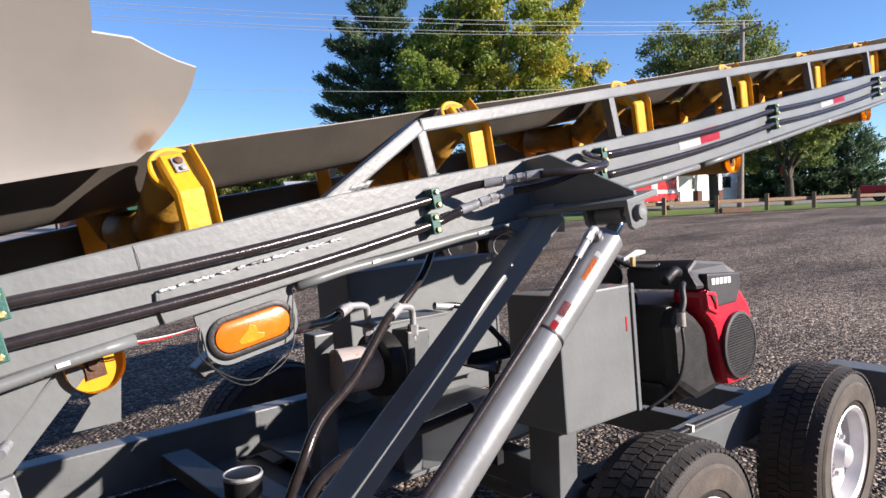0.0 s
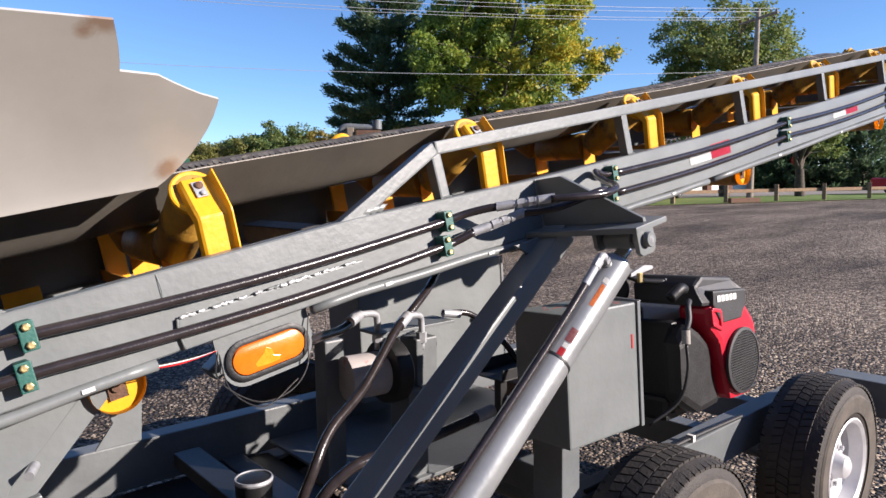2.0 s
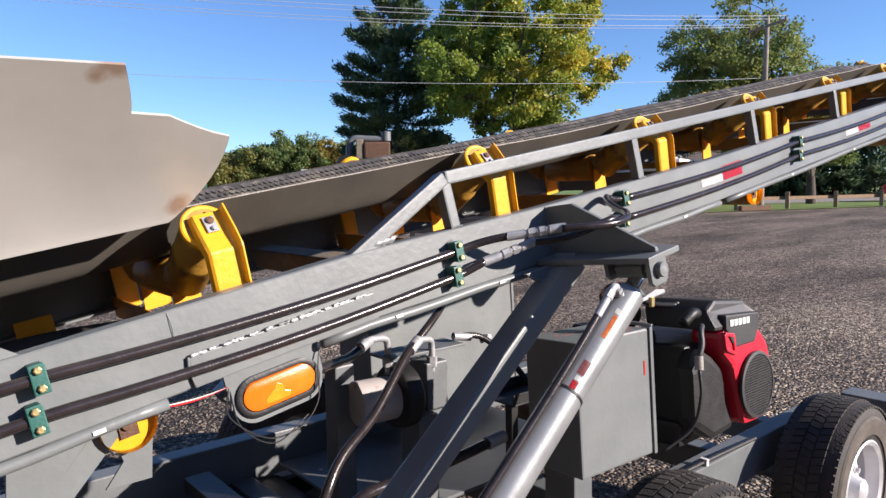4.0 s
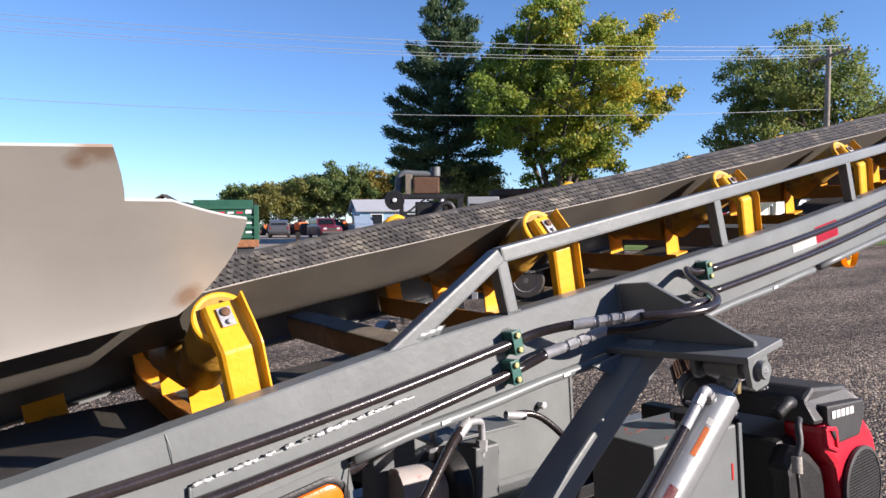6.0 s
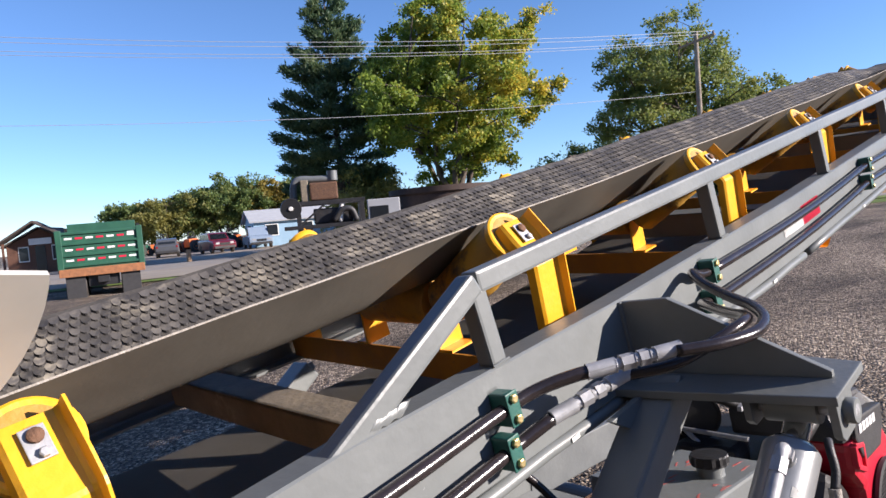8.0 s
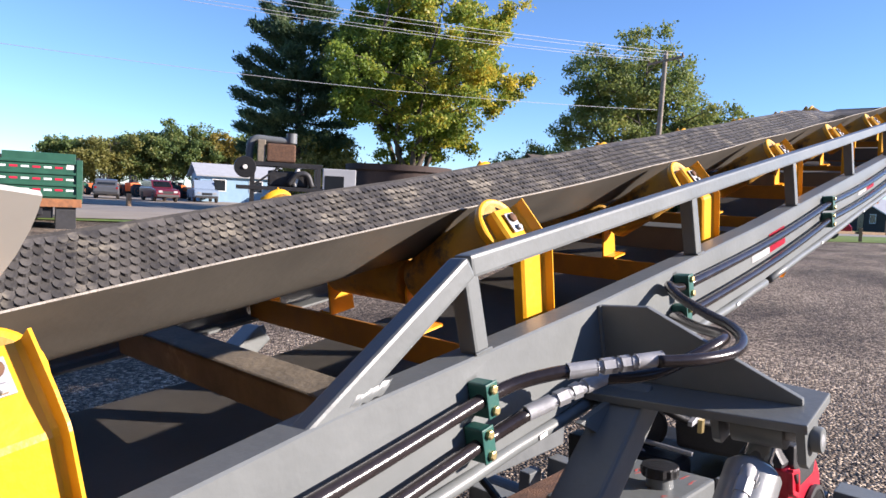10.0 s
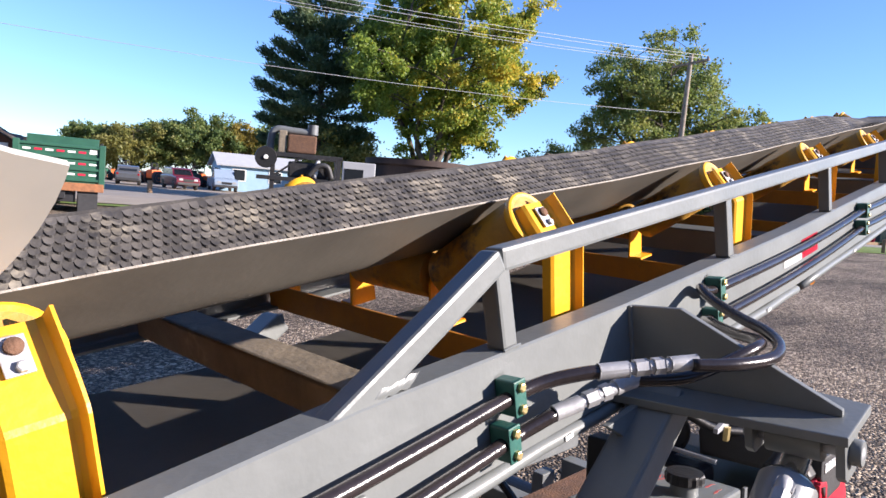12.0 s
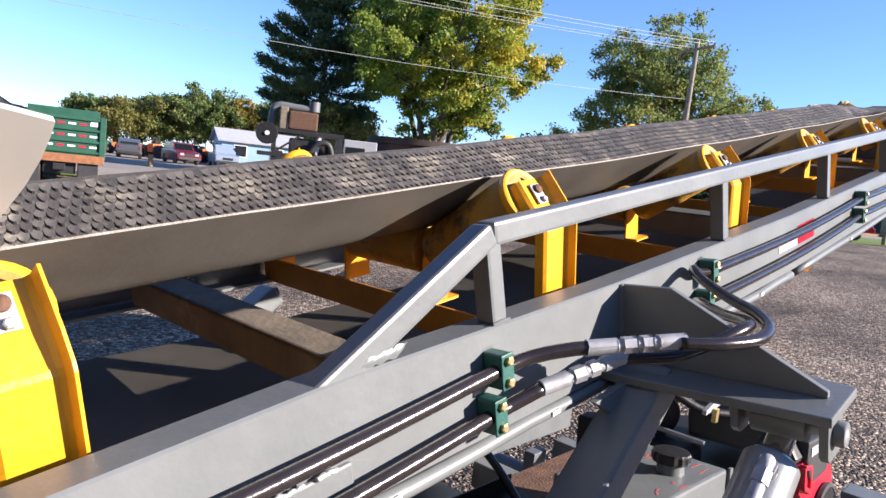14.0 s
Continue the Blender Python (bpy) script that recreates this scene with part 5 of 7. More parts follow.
for x, y, z in ((0.22, 0.6, 1.1), (0.37, 0.56, 1.08)):
    part("elbow", tube([(x, y, z - 0.06), (x, y, z + 0.03), (x - 0.02, y - 0.01, z + 0.06), (x - 0.09, y - 0.03, z + 0.07)], 0.011, 12, 6), ZINC, pv, "plated elbow", True)
    part("hex_nut", rod((x, y, z - 0.035), (x, y, z + 0.0), 0.018, None, 6), ZINC, pv)
for pts, r in (([(0.29, 0.53, 1.15), (0.2, 0.48, 1.12), (0.03, 0.4, 1.0), (-0.12, 0.34, 0.93), (-0.2, 0.3, 0.85), (-0.27, 0.3, 0.7), (-0.3, 0.32, 0.5)], 0.014),
               ([(0.13, 0.57, 1.17), (0.02, 0.5, 1.15), (-0.1, 0.42, 1.16), (-0.18, 0.36, 1.17), (-0.3, 0.3, 1.2)], 0.014),
               ([(0.42, 0.28, 0.87), (0.2, 0.28, 0.85), (0.0, 0.29, 0.84), (-0.1, 0.3, 0.82), (-0.19, 0.31, 0.74), (-0.22, 0.33, 0.55)], 0.016),
               ([(0.5, 0.6, 1.12), (0.62, 0.58, 1.1), (0.7, 0.5, 1.0), (0.72, 0.35, 0.85)], 0.011),
               ([(0.72, 0.86, 1.3), (0.66, 0.78, 1.31), (0.5, 0.66, 1.22), (0.33, 0.6, 1.12), (0.22, 0.6, 1.02)], 0.014)):
    h_ = thing("pump_hose", MACH, "black hydraulic hose curving away from the pump", "hose", "pump hoses")
    part("hose", tube(pts, r, 12, 8), HOSE, h_, "", True)
    a, b = Vector(pts[0]), Vector(pts[1])
    part("ferrule", rod(a, a + (b - a).normalized() * 0.07, r * 1.25, None, 14), ZINC, h_, "plated ferrule", True)

# black canister with a bright rim low between the rails
dc = thing("oil_canister", pose(-0.28, 0.5, 0.64) @ Matrix.Diagonal((0.85, 0.85, 0.9, 1)), "low black oil canister with a bright silver rim", "canister")
part("body", lathe([(0.02, 0.0), (0.05, 0.0), (0.058, 0.02), (0.06, 0.072), (0.054, 0.078), (0.03, 0.082), (0.001, 0.083)], 32, "Z"), BLACK, dc, "", True)
part("rim", lathe([(0.0545, 0.075), (0.056, 0.081), (0.06, 0.081), (0.0625, 0.074), (0.0605, 0.068)], 32, "Z", False), ZINC, dc, "bright silver rim", True)
part("bearer", box((-0.05, -0.36, -0.05), (0.05, 0.6, 0.0), 0.004), BLACK, dc)
# black ribbed sheet added between the rails in place of the ground's deep shade
ty = thing("belly_tray", MACH, "black sheet standing in for deep shade between the rails", "tray")
part("sheet", box((-1.1, 0.14, 0.56), (0.09, 1.155, 0.566), 0.001), BLACK, ty)
part("lip", box((-1.1, 0.14, 0.566), (0.09, 0.146, 0.6), 0.001), BLACK, ty)
for x in (-1.0, -0.55, -0.12):
    part("rib", box((x, 0.147, 0.566), (x + 0.03, 1.155, 0.585), 0.002), BLACK, ty)

# ---- engine ----
ENG = pose(0.83, -0.195, 0.775, -3.5, 0, 0)
en = thing("petrol_engine", ENG, "twin-cylinder petrol engine with red fan shroud and black cover", "engine")
part("block", box((0.02, 0.08, 0.0), (0.4, 0.42, 0.3), 0.02), BLACK, en, "black engine block")
part("crankcase", box((0.0, 0.1, -0.02), (0.42, 0.36, 0.06), 0.015), BLACK, en)
sh = [(0.225, 0.02), (0.36, 0.015), (0.415, 0.07), (0.43, 0.16), (0.405, 0.26), (0.34, 0.325), (0.17, 0.37), (0.1, 0.335), (0.115, 0.265), (0.165, 0.22), (0.19, 0.13)]
part("fan_shroud", prism(sh, "y", 0.0, 0.11, 0.018), ENGINE_RED, en, "bright red plastic fan shroud")
part("intake_rim", lathe([(0.103, 0.0), (0.109, -0.006), (0.109, -0.014), (0.099, -0.016), (0.097, 0.0)], 40), BLACK_COVER, en, "", True, pose(0.295, -0.0, 0.142))
gv = bmesh.new()
for i in range(-13, 14):
    o_ = i * 0.0082
    half = math.sqrt(max(0.0, 0.098 ** 2 - o_ ** 2))
    if half > 0.01:
        add_box(gv, (o_ - 0.0016, -0.014, -half), (o_ + 0.0016, -0.011, half))
        add_box(gv, (-half, -0.0135, o_ - 0.0016), (half, -0.0115, o_ + 0.0016))
part("intake_grille", gv, BLACK_COVER, en, "black wire intake screen", m=pose(0.295, 0, 0.142))
part("intake_disc", lathe([(0.098, -0.002), (0.098, -0.004)], 36), BLACK, en, m=pose(0.295, 0, 0.142))
cv = [(0.07, 0.345), (0.33, 0.33), (0.35, 0.365), (0.31, 0.415), (0.12, 0.435), (0.075, 0.41)]
cb = prism(cv, "y", 0.005, 0.25, 0.012)
for v in cb.verts:
    if v.co.z > 0.38:
        v.co.y = 0.03 + (v.co.y - 0.005) * 0.92
part("air_cleaner_cover", cb, BLACK_COVER, en, "dark grey ribbed air cleaner cover")
part("cover_front", prism([(0.17, 0.28), (0.3, 0.28), (0.335, 0.33), (0.335, 0.375), (0.12, 0.39), (0.12, 0.345)], "y", -0.006, 0.03, 0.006), BLACK_COVER, en)
for k in range(5):
    part("badge_bar", box((0.14 + 0.026 * k, -0.0085, 0.352 - 0.001 * k), (0.16 + 0.026 * k, -0.006, 0.372 - 0.001 * k), 0.001), WHITE, en, "white badge bar")
vent = [(0.118, 0.0, 0.285), (0.112, 0.0, 0.332), (0.165, 0.0, 0.322), (0.172, 0.0, 0.262)]
for p, q in zip(vent, vent[1:] + vent[:1]):
    part("vent_frame", beam(p, q, 0.014, 0.012, 0.003), ENGINE_RED, en)
# black panel put in for the shaded cavity left of the shroud
part("cavity_panel", prism([(0.22, 0.01), (0.08, 0.0), (-0.02, 0.06), (-0.02, 0.24), (0.03, 0.3), (0.1, 0.26), (0.16, 0.21), (0.18, 0.11)], "y", 0.03, 0.1, 0.025), BLACK, en, "black panel for the dark cavity beside the shroud")
for z in (0.24, 0.16, 0.08, 0.01):
    part("cooling_fin", box((0.43, 0.03, z), (0.47, 0.1, z + 0.012), 0.003), BLACK, en)
part("plug_boot", tube([(0.02, 0.02, 0.37), (-0.005, 0.01, 0.355), (-0.02, 0.0, 0.32), (-0.04, 0.0, 0.285)], 0.009, 10, 4), BLACK_COVER, en, "rubber plug boot", True)
part("plug_cap", rod((-0.04, 0.0, 0.29), (-0.047, -0.004, 0.25), 0.0125, None, 14), EDGE_RUBBER, en, "pale plug cap", True)
part("plug_lead", tube([(-0.047, -0.004, 0.252), (-0.055, -0.01, 0.17), (-0.08, 0.01, 0.08), (-0.16, 0.06, 0.02)], 0.005, 8, 6), BLACK, en, "", True)
part("breather", tube([(-0.02, 0.06, 0.38), (0.02, 0.05, 0.405), (0.06, 0.06, 0.4)], 0.017, 10, 5), BLACK, en, "", True)
part("carburettor", box((-0.03, 0.2, 0.2), (0.06, 0.36, 0.34), 0.02), BLACK, en)
for a_, b_ in (((0.0, 0.18, 0.36), (0.0, 0.34, 0.37)), ((-0.04, 0.22, 0.3), (0.04, 0.36, 0.36))):
    part("control_rod", rod(a_, b_, 0.006, None, 8), ZINC, en)

mf = thing("exhaust_muffler", pose(0.88, 0.15, 1.14, -3.5, 0, 0), "black exhaust canister with rusty expanded metal guard", "muffler")
part("canister", lathe([(0.001, 0.004), (0.05, 0.004), (0.054, 0.0), (0.058, 0.0), (0.06, 0.006), (0.06, 0.3), (0.05, 0.31), (0.02, 0.31)], 40), BLACK, mf, "black end disc and canister", True, Matrix.Rotation(radians(-52), 4, "Z"))
gm = bmesh.new()
for i in range(16):
    for s in (-1, 1):
        pts = []
        for k in range(9):
            a = radians(20 + 140 * k / 8)
            pts.append((0.078 * math.cos(a), 0.02 + i * 0.018 + s * 0.009 * (1 if k % 2 else -1), 0.078 * math.sin(a)))
        for p, q in zip(pts, pts[1:]):
            add_cyl(gm, p, q, 0.0018, None, 4, False)
part("guard", gm, RUSTY, mf, "rusty expanded metal guard", m=Matrix.Rotation(radians(-52), 4, "Z"))
part("bracket", box((0.05, 0.0, 0.03), (0.075, 0.28, 0.06), 0.003), ZINC, mf, "pale bracket strip", m=Matrix.Rotation(radians(-52), 4, "Z"))
part("stand", box((-0.03, 0.05, -0.45), (0.03, 0.2, -0.05), 0.006), BLACK, mf)

# small black tray behind the fuel tank
bt = thing("battery_tray", pose(0.5, 0.3, 0.0), "small black steel tray on legs behind the fuel tank", "tray")
part("tray_base", box((0.0, 0.0, 0.86), (0.24, 0.16, 0.866), 0.002), BLACK, bt)
for lo, hi in (((0, 0, 0.866), (0.24, 0.005, 0.9)), ((0, 0.155, 0.866), (0.24, 0.16, 0.9))):
    part("tray_side", box(lo, hi, 0.001), BLACK, bt)
for x in (0.01, 0.2):
    part("tray_leg", box((x, 0.02, 0.55), (x + 0.03, 0.05, 0.859), 0.002), BLACK, bt)

# black breather hoses and pale bracket between tank and engine
for k, pts in enumerate(([(0.9, 0.1, 0.98), (0.97, 0.06, 0.95), (1.03, 0.05, 1.0), (1.06, 0.06, 1.1)],
                         [(0.84, 0.16, 1.3), (0.9, 0.08, 1.25), (0.97, 0.02, 1.24)])):
    ih = thing("breather_hose", pose(-0.04, -0.04, -0.06), "black ribbed rubber hose beside the engine", "hose", "breather hoses beside the engine")
    part("hose", tube(pts, 0.018 if k < 1 else 0.01, 12, 8), BLACK, ih, "", True)
    part("hose_band", rod(Vector(pts[-1]), Vector(pts[-1]) + (Vector(pts[-1]) - Vector(pts[-2])).normalized() * 0.015, 0.02 if k < 1 else 0.012, None, 16), ZINC, ih, "plated hose band", True)
cb_ = thing("control_bracket", pose(-0.09, -0.04, -0.06), "pale plated control bracket on the engine", "bracket")
part("plate", prism([(0.83, 1.275), (0.95, 1.29), (0.95, 1.3), (0.9, 1.305), (0.83, 1.285)], "y", 0.02, 0.03, 0.001), ZINC, cb_)
part("tab", box((0.862, 0.01, 1.255), (0.878, 0.02, 1.285), 0.001), BRASS, cb_)


# ---- trees ----
def leaf_cloud(name, pos, u, ln, wd, material, parent, seed):
    """Folded diamond leaves at pos, pointing along u."""
    r = np.random.RandomState(seed)
    n = len(pos)
    u = u / np.linalg.norm(u, axis=1)[:, None]
    w = np.cross(u, r.normal(size=(n, 3)))
    w /= np.linalg.norm(w, axis=1)[:, None]
    k = r.uniform(0.6, 1.3, n)[:, None]
    up = np.cross(u, w) * wd * 0.35 * k
    v = np.stack([pos + u * ln * k, pos + w * wd * k + up, pos - u * ln * 0.8 * k, pos - w * wd * k + up], 1).reshape(-1, 3)
    me = bpy.data.meshes.new(name)
    me.vertices.add(len(v))
    me.vertices.foreach_set("co", v.ravel())
    me.loops.add(len(v))
    me.loops.foreach_set("vertex_index", np.arange(len(v), dtype=np.int32))
    me.polygons.add(n)
    me.polygons.foreach_set("loop_start", np.arange(0, 4 * n, 4, dtype=np.int32))
    me.polygons.foreach_set("loop_total", np.full(n, 4, dtype=np.int32))
    me.update(calc_edges=True)
    me.materials.append(material)
    ob = new(name, me)
    ob.parent = parent
    return ob


def wood_mesh(name, paths, parent, sides=7):
    """Tapered limbs: one swept tube for each (points, r0, r1)."""
    v, f = [], []
    for pts, r0, r1 in paths:
        pts = [Vector(p) for p in pts]
        base = len(v)
        for i, p in enumerate(pts):
            d = (pts[min(i + 1, len(pts) - 1)] - pts[max(i - 1, 0)]).normalized()
            a = d.orthogonal().normalized() if abs(d.z) > 0.9 else d.cross(Vector((0, 0, 1))).normalized()
            b = d.cross(a)
            rr = r0 + (r1 - r0) * i / (len(pts) - 1)
            for q in range(sides):
                t = 2 * math.pi * q / sides
                v.append(p + (a * math.cos(t) + b * math.sin(t)) * rr)
        for i in range(len(pts) - 1):
            for q in range(sides):
                k = (q + 1) % sides
                f.append((base + i * sides + q, base + i * sides + k, base + (i + 1) * sides + k, base + (i + 1) * sides + q))
    ob = raw_mesh(name, v, f, BARK, True)
    ob.parent = parent
    return ob


def curve3(a, b, c, n=6):
    return [a * (1 - t) ** 2 + b * 2 * t * (1 - t) + c * t * t for t in [i / n for i in range(n + 1)]]


def broad_tree(x, y, h, spread, leaf_material, leaves, leaf, label, seed, base=0.22, name="broadleaf_tree", trunk_r=0.4, stems=5, tips=150, loose=1.0, category="tree"):
    """Forked trunk, spreading limbs, branches to many tips and a tuft of leaves round each tip."""
    rng = random.Random(seed)
    r = np.random.RandomState(seed)
    t = thing(name, pose(x, y, ground_at(x, y)), label, category)
    fork = Vector((rng.uniform(-0.2, 0.2), rng.uniform(-0.2, 0.2), h * base * 0.75))
    wood_mesh("trunk", [(curve3(Vector((0, 0, -0.2)), fork * 0.5, fork), trunk_r, trunk_r * 0.78)], t, 12)
    lines = []
    for k in range(stems):
        a = 2 * math.pi * (k + rng.uniform(-0.25, 0.25)) / stems
        o = spread * (0.22 if k == 0 else rng.uniform(0.45, 0.68))
        topz = h * (0.9 if k == 0 else rng.uniform(0.62, 0.82))
        end = Vector((math.cos(a) * o, math.sin(a) * o, topz))
        mid = Vector((math.cos(a) * o * 0.45, math.sin(a) * o * 0.45, h * (base + 0.16)))
        lines.append([p + Vector((rng.uniform(-1, 1), rng.uniform(-1, 1), 0)) * 0.02 * h * (i > 0) for i, p in enumerate(curve3(fork * 0.98, mid, end, 9))])
    paths = [[(ln, trunk_r * 0.52, trunk_r * 0.07)] for ln in lines]
    zc, rz = h * (0.5 + base * 0.42), h * (0.5 - base * 0.42)
    tip = []
    while len(tip) < tips:
        d = Vector((rng.gauss(0, 1), rng.gauss(0, 1), rng.gauss(0, 1))).normalized()
        k = rng.random() ** 0.42 * (0.8 + 0.45 * noise.noise(d * 1.9 + Vector((seed, 0, 0))))
        wide = 1.0 if d.z > 0.15 else 1.12
        tip.append(Vector((d.x * spread * k * wide, d.y * spread * k * wide, zc + d.z * rz * k)))
    cen = []
    for p in tip:
        best, bi = None, None
        for li, ln in enumerate(lines):
            for i, q in enumerate(ln[1:]):
                c = (q - p).length + (2.0 if q.z > p.z + 0.3 else 0) + 0.04 * i
                if best is None or c < best:
                    best, bi = c, (li, q)
        li, q = bi
        m = q.lerp(p, 0.5) + Vector((rng.uniform(-0.3, 0.3), rng.uniform(-0.3, 0.3), 0.12 * (p - q).length))
        paths[li].append((curve3(q, m, p, 4), trunk_r * 0.11, trunk_r * 0.03))
        for e in range(5):
            w = Vector((rng.gauss(0, 1), rng.gauss(0, 1), rng.gauss(0.15, 0.7))) * spread * 0.075 * loose
            cen.append(p + w)
            if e < 2:
                paths[li].append(([p.lerp(m, 0.3), p.lerp(m, 0.1) + w * 0.5, p + w], trunk_r * 0.04, trunk_r * 0.015))
    for li, q in enumerate(paths):
        wood_mesh("limb", q, t, 6)
    c = np.array(cen)
    pick = r.randint(0, len(c), leaves)
    sig = spread * 0.05 * loose
    pos = c[pick] + r.normal(size=(leaves, 3)) * np.array([sig, sig, sig * 0.75])
    u = r.normal(size=(leaves, 3)) + np.array([0, 0, 0.25])
    leaf_cloud("crown", pos, u, leaf, leaf * 0.62, leaf_material, t, seed)
    return t


def pine_tree(x, y, h, spread, leaves, label, seed, material=None, needle=0.2, low=0.08, step=0.045, name="pine_tree"):
    """Whorls of flat drooping boughs with upturned needle tufts, and open gaps between them."""
    rng = random.Random(seed)
    r = np.random.RandomState(seed)
    t = thing(name, pose(x, y, ground_at(x, y)), label, "tree")
    paths = [([Vector((0, 0, -0.2)), Vector((0.08, 0, h * 0.5)), Vector((0, 0, h * 0.98))], h * 0.017, 0.03)]
    boughs = []
    z = h * low
    while z < h * 0.985:
        f = (z - h * low) / (h * (1 - low))
        reach = spread * min(1.0, (1 - f) * 1.25 + 0.04) ** 0.8
        nb = 5 + int(3 * rng.random())
        a0 = rng.uniform(0, 6.28)
        for i in range(nb):
            if rng.random() < 0.12:
                continue
            a = a0 + 2 * math.pi * (i + rng.uniform(-0.2, 0.2)) / nb
            L = reach * rng.uniform(0.55, 1.12) + 0.25
            d = Vector((math.cos(a), math.sin(a), 0))
            rise = 0.5 * f + rng.uniform(-0.16, 0.1)
            p0 = Vector((0, 0, z + rng.uniform(-0.2, 0.2)))
            p1, p2 = p0 + d * L * 0.55 + Vector((0, 0, L * rise * 0.3)), p0 + d * L + Vector((0, 0, L * rise + 0.12 * L))
            paths.append((curve3(p0, p1, p2, 4), 0.05 * (1 - f) + 0.012, 0.008))
            boughs.append((p0, p1, p2, L))
        z += h * step * rng.uniform(0.75, 1.3)
    wood_mesh("trunk", paths[:1], t, 10)
    wood_mesh("branchwork", paths[1:], t, 5)
    A, B, C = (np.array([b[i] for b in boughs]) for i in range(3))
    L = np.array([b[3] for b in boughs])
    pick = r.choice(len(L), leaves, p=L ** 1.3 / (L ** 1.3).sum())
    s = r.uniform(0.2, 1.0, leaves) ** 0.7
    pos = A[pick] * ((1 - s) ** 2)[:, None] + B[pick] * (2 * s * (1 - s))[:, None] + C[pick] * (s * s)[:, None]
    d = C[pick] - A[pick]
    d /= np.linalg.norm(d, axis=1)[:, None]
    lat = np.cross(d, np.array([0, 0, 1.0]))
    tuft = np.round(s * 9) / 9
    off = r.normal(size=leaves) * L[pick] * 0.24 * (1.2 - tuft)
    pos += lat * off[:, None] + r.normal(size=(leaves, 3)) * np.array([0.16, 0.16, 0.15])
    u = d * 0.8 + lat * np.sign(off)[:, None] * 0.5 + r.normal(size=(leaves, 3)) * 0.5 + np.array([0, 0, 0.4])
    leaf_cloud("crown", pos, u, needle, needle * 0.26, material or LEAF_PINE, t, seed)
    return t


broad_tree(28.6, 27.7, 15.4, 6.9, LEAF_MAPLE, 105000, 0.11, "large maple tree with green leaves turning yellow", 11, 0.13, "maple_tree", 0.44, 8, 250, 0.62)
pine_tree(25.85, 35.3, 16.9, 3.6, 62000, "tall dark green pine tree with layered branches", 5, needle=0.18, step=0.046, low=0.25)
broad_tree(40.4, 19.7, 13.4, 5.4, LEAF_WALNUT, 46000, 0.1, "tall green walnut tree beside the road", 21, 0.2, "walnut_tree", 0.34, 7, 200, 0.8)
broad_tree(42.2, 15.9, 9.2, 3.9, LEAF_WALNUT, 20000, 0.1, "green walnut tree behind the utility pole", 27, 0.24, "walnut_tree", 0.3, 6, 130, 0.8)
broad_tree(35.5, 24.6, 5.0, 2.5, LEAF_WALNUT, 6000, 0.1, "small young roadside tree with olive leaves", 29, 0.2, "young_tree", 0.12, 4, 60, 1.2)
broad_tree(26.0, 33.0, 4.6, 3.6, LEAF_WILLOW, 12000, 0.1, "low autumn shrub tree beside the pine", 33, 0.1, "shrub_tree", 0.15, 5, 80, 1.1)
wood = [(33.8, 82.6, 7.8, 4.2, LEAF_WILLOW), (37.5, 83, 8.2, 4.2, LEAF_FAR), (40.0, 79.7, 9.3, 4.0, LEAF_FAR), (42.8, 78.4, 9.2, 4.0, LEAF_FAR), (44.9, 77.2, 8.6, 3.4, LEAF_AUTUMN), (47.5, 75.9, 8.8, 4.0, LEAF_FAR), (52, 73.6, 9.0, 4.4, LEAF_FAR), (56.5, 71, 8.6, 4.4, LEAF_FAR), (30.5, 86, 7.0, 3.6, LEAF_FAR)]
for k, (x, y, h, s, lm) in enumerate(wood):
    broad_tree(x, y, h, s, lm, 16000, 0.17, "leafy tree in the far wood beyond the road", 50 + k, 0.1, "far_tree", 0.22, 4, 70, 1.35)
for k in range(9):
    pine_tree(60 + 1.6 * (k % 3), 40 - 2.6 * k, 7.2 + 0.9 * math.sin(k * 2.1), 3.2, 7000, "dark evergreen in a hedge across the road", 80 + k, low=0.02, needle=0.28, name="evergreen")
for k in range(6):
    a = radians(-16 + 4.2 * k)
    broad_tree(140 * math.cos(a), 140 * math.sin(a), 6.5 + 2.2 * math.sin(k * 1.7), 6, LEAF_FAR, 6000, 0.4, "distant tree on the horizon", 120 + k, 0.1, "distant_tree", 0.2, 4, 50, 1.4)

# ---- utility poles and wires ----
def utility_pole(x, y, h, label):
    t = thing("utility_pole", pose(x, y, 0.3, 0, 2.2, 0), label, "utility pole", "utility poles")
    part("mast", rod((0, 0, -0.3), (0, 0, h), 0.17, 0.11, 14), POLE_WOOD, t, "", True)
    part("crossarm", beam((-0.43 * 1.2, -1.0 * 1.2, h - 0.45), (0.43 * 1.2, 1.0 * 1.2, h - 0.45), 0.1, 0.12, 0.01), POLE_WOOD, t)
    for s in (-1.1, -0.5, 0.6, 1.1):
        part("insulator", lathe([(0.03, 0), (0.05, 0.04), (0.03, 0.12)], 10, "Z"), BROWN_WALL, t, m=pose(0.43 * s, 1.0 * s, h - 0.39))
    return t


P1, P2 = Vector((33.8, 14.85, 0)), Vector((-9.0, 33.0, 0))
utility_pole(33.45, 14.87, 9.6, "grey weathered wooden utility pole with a crossarm")
utility_pole(-9.0, 33.0, 9.6, "grey weathered wooden utility pole with a crossarm")
for a_, b_ in ((P1, P2),):
    for s, z in ((-1.1, 9.65), (-0.5, 9.65), (0.6, 9.65), (1.1, 9.65), (0.0, 6.9)):
        off = Vector((0.43 * s, 1.0 * s, z))
        w_ = thing("overhead_wire", Matrix(), "thin overhead power wire between poles", "wire", "overhead wires")
        pts = [a_.lerp(b_, i / 12) + off - Vector((0, 0, 3.2 * (i / 12) * (1 - i / 12))) for i in range(13)]
        part("strand", tube(pts, 0.01, 5, 1), ZINC, w_)

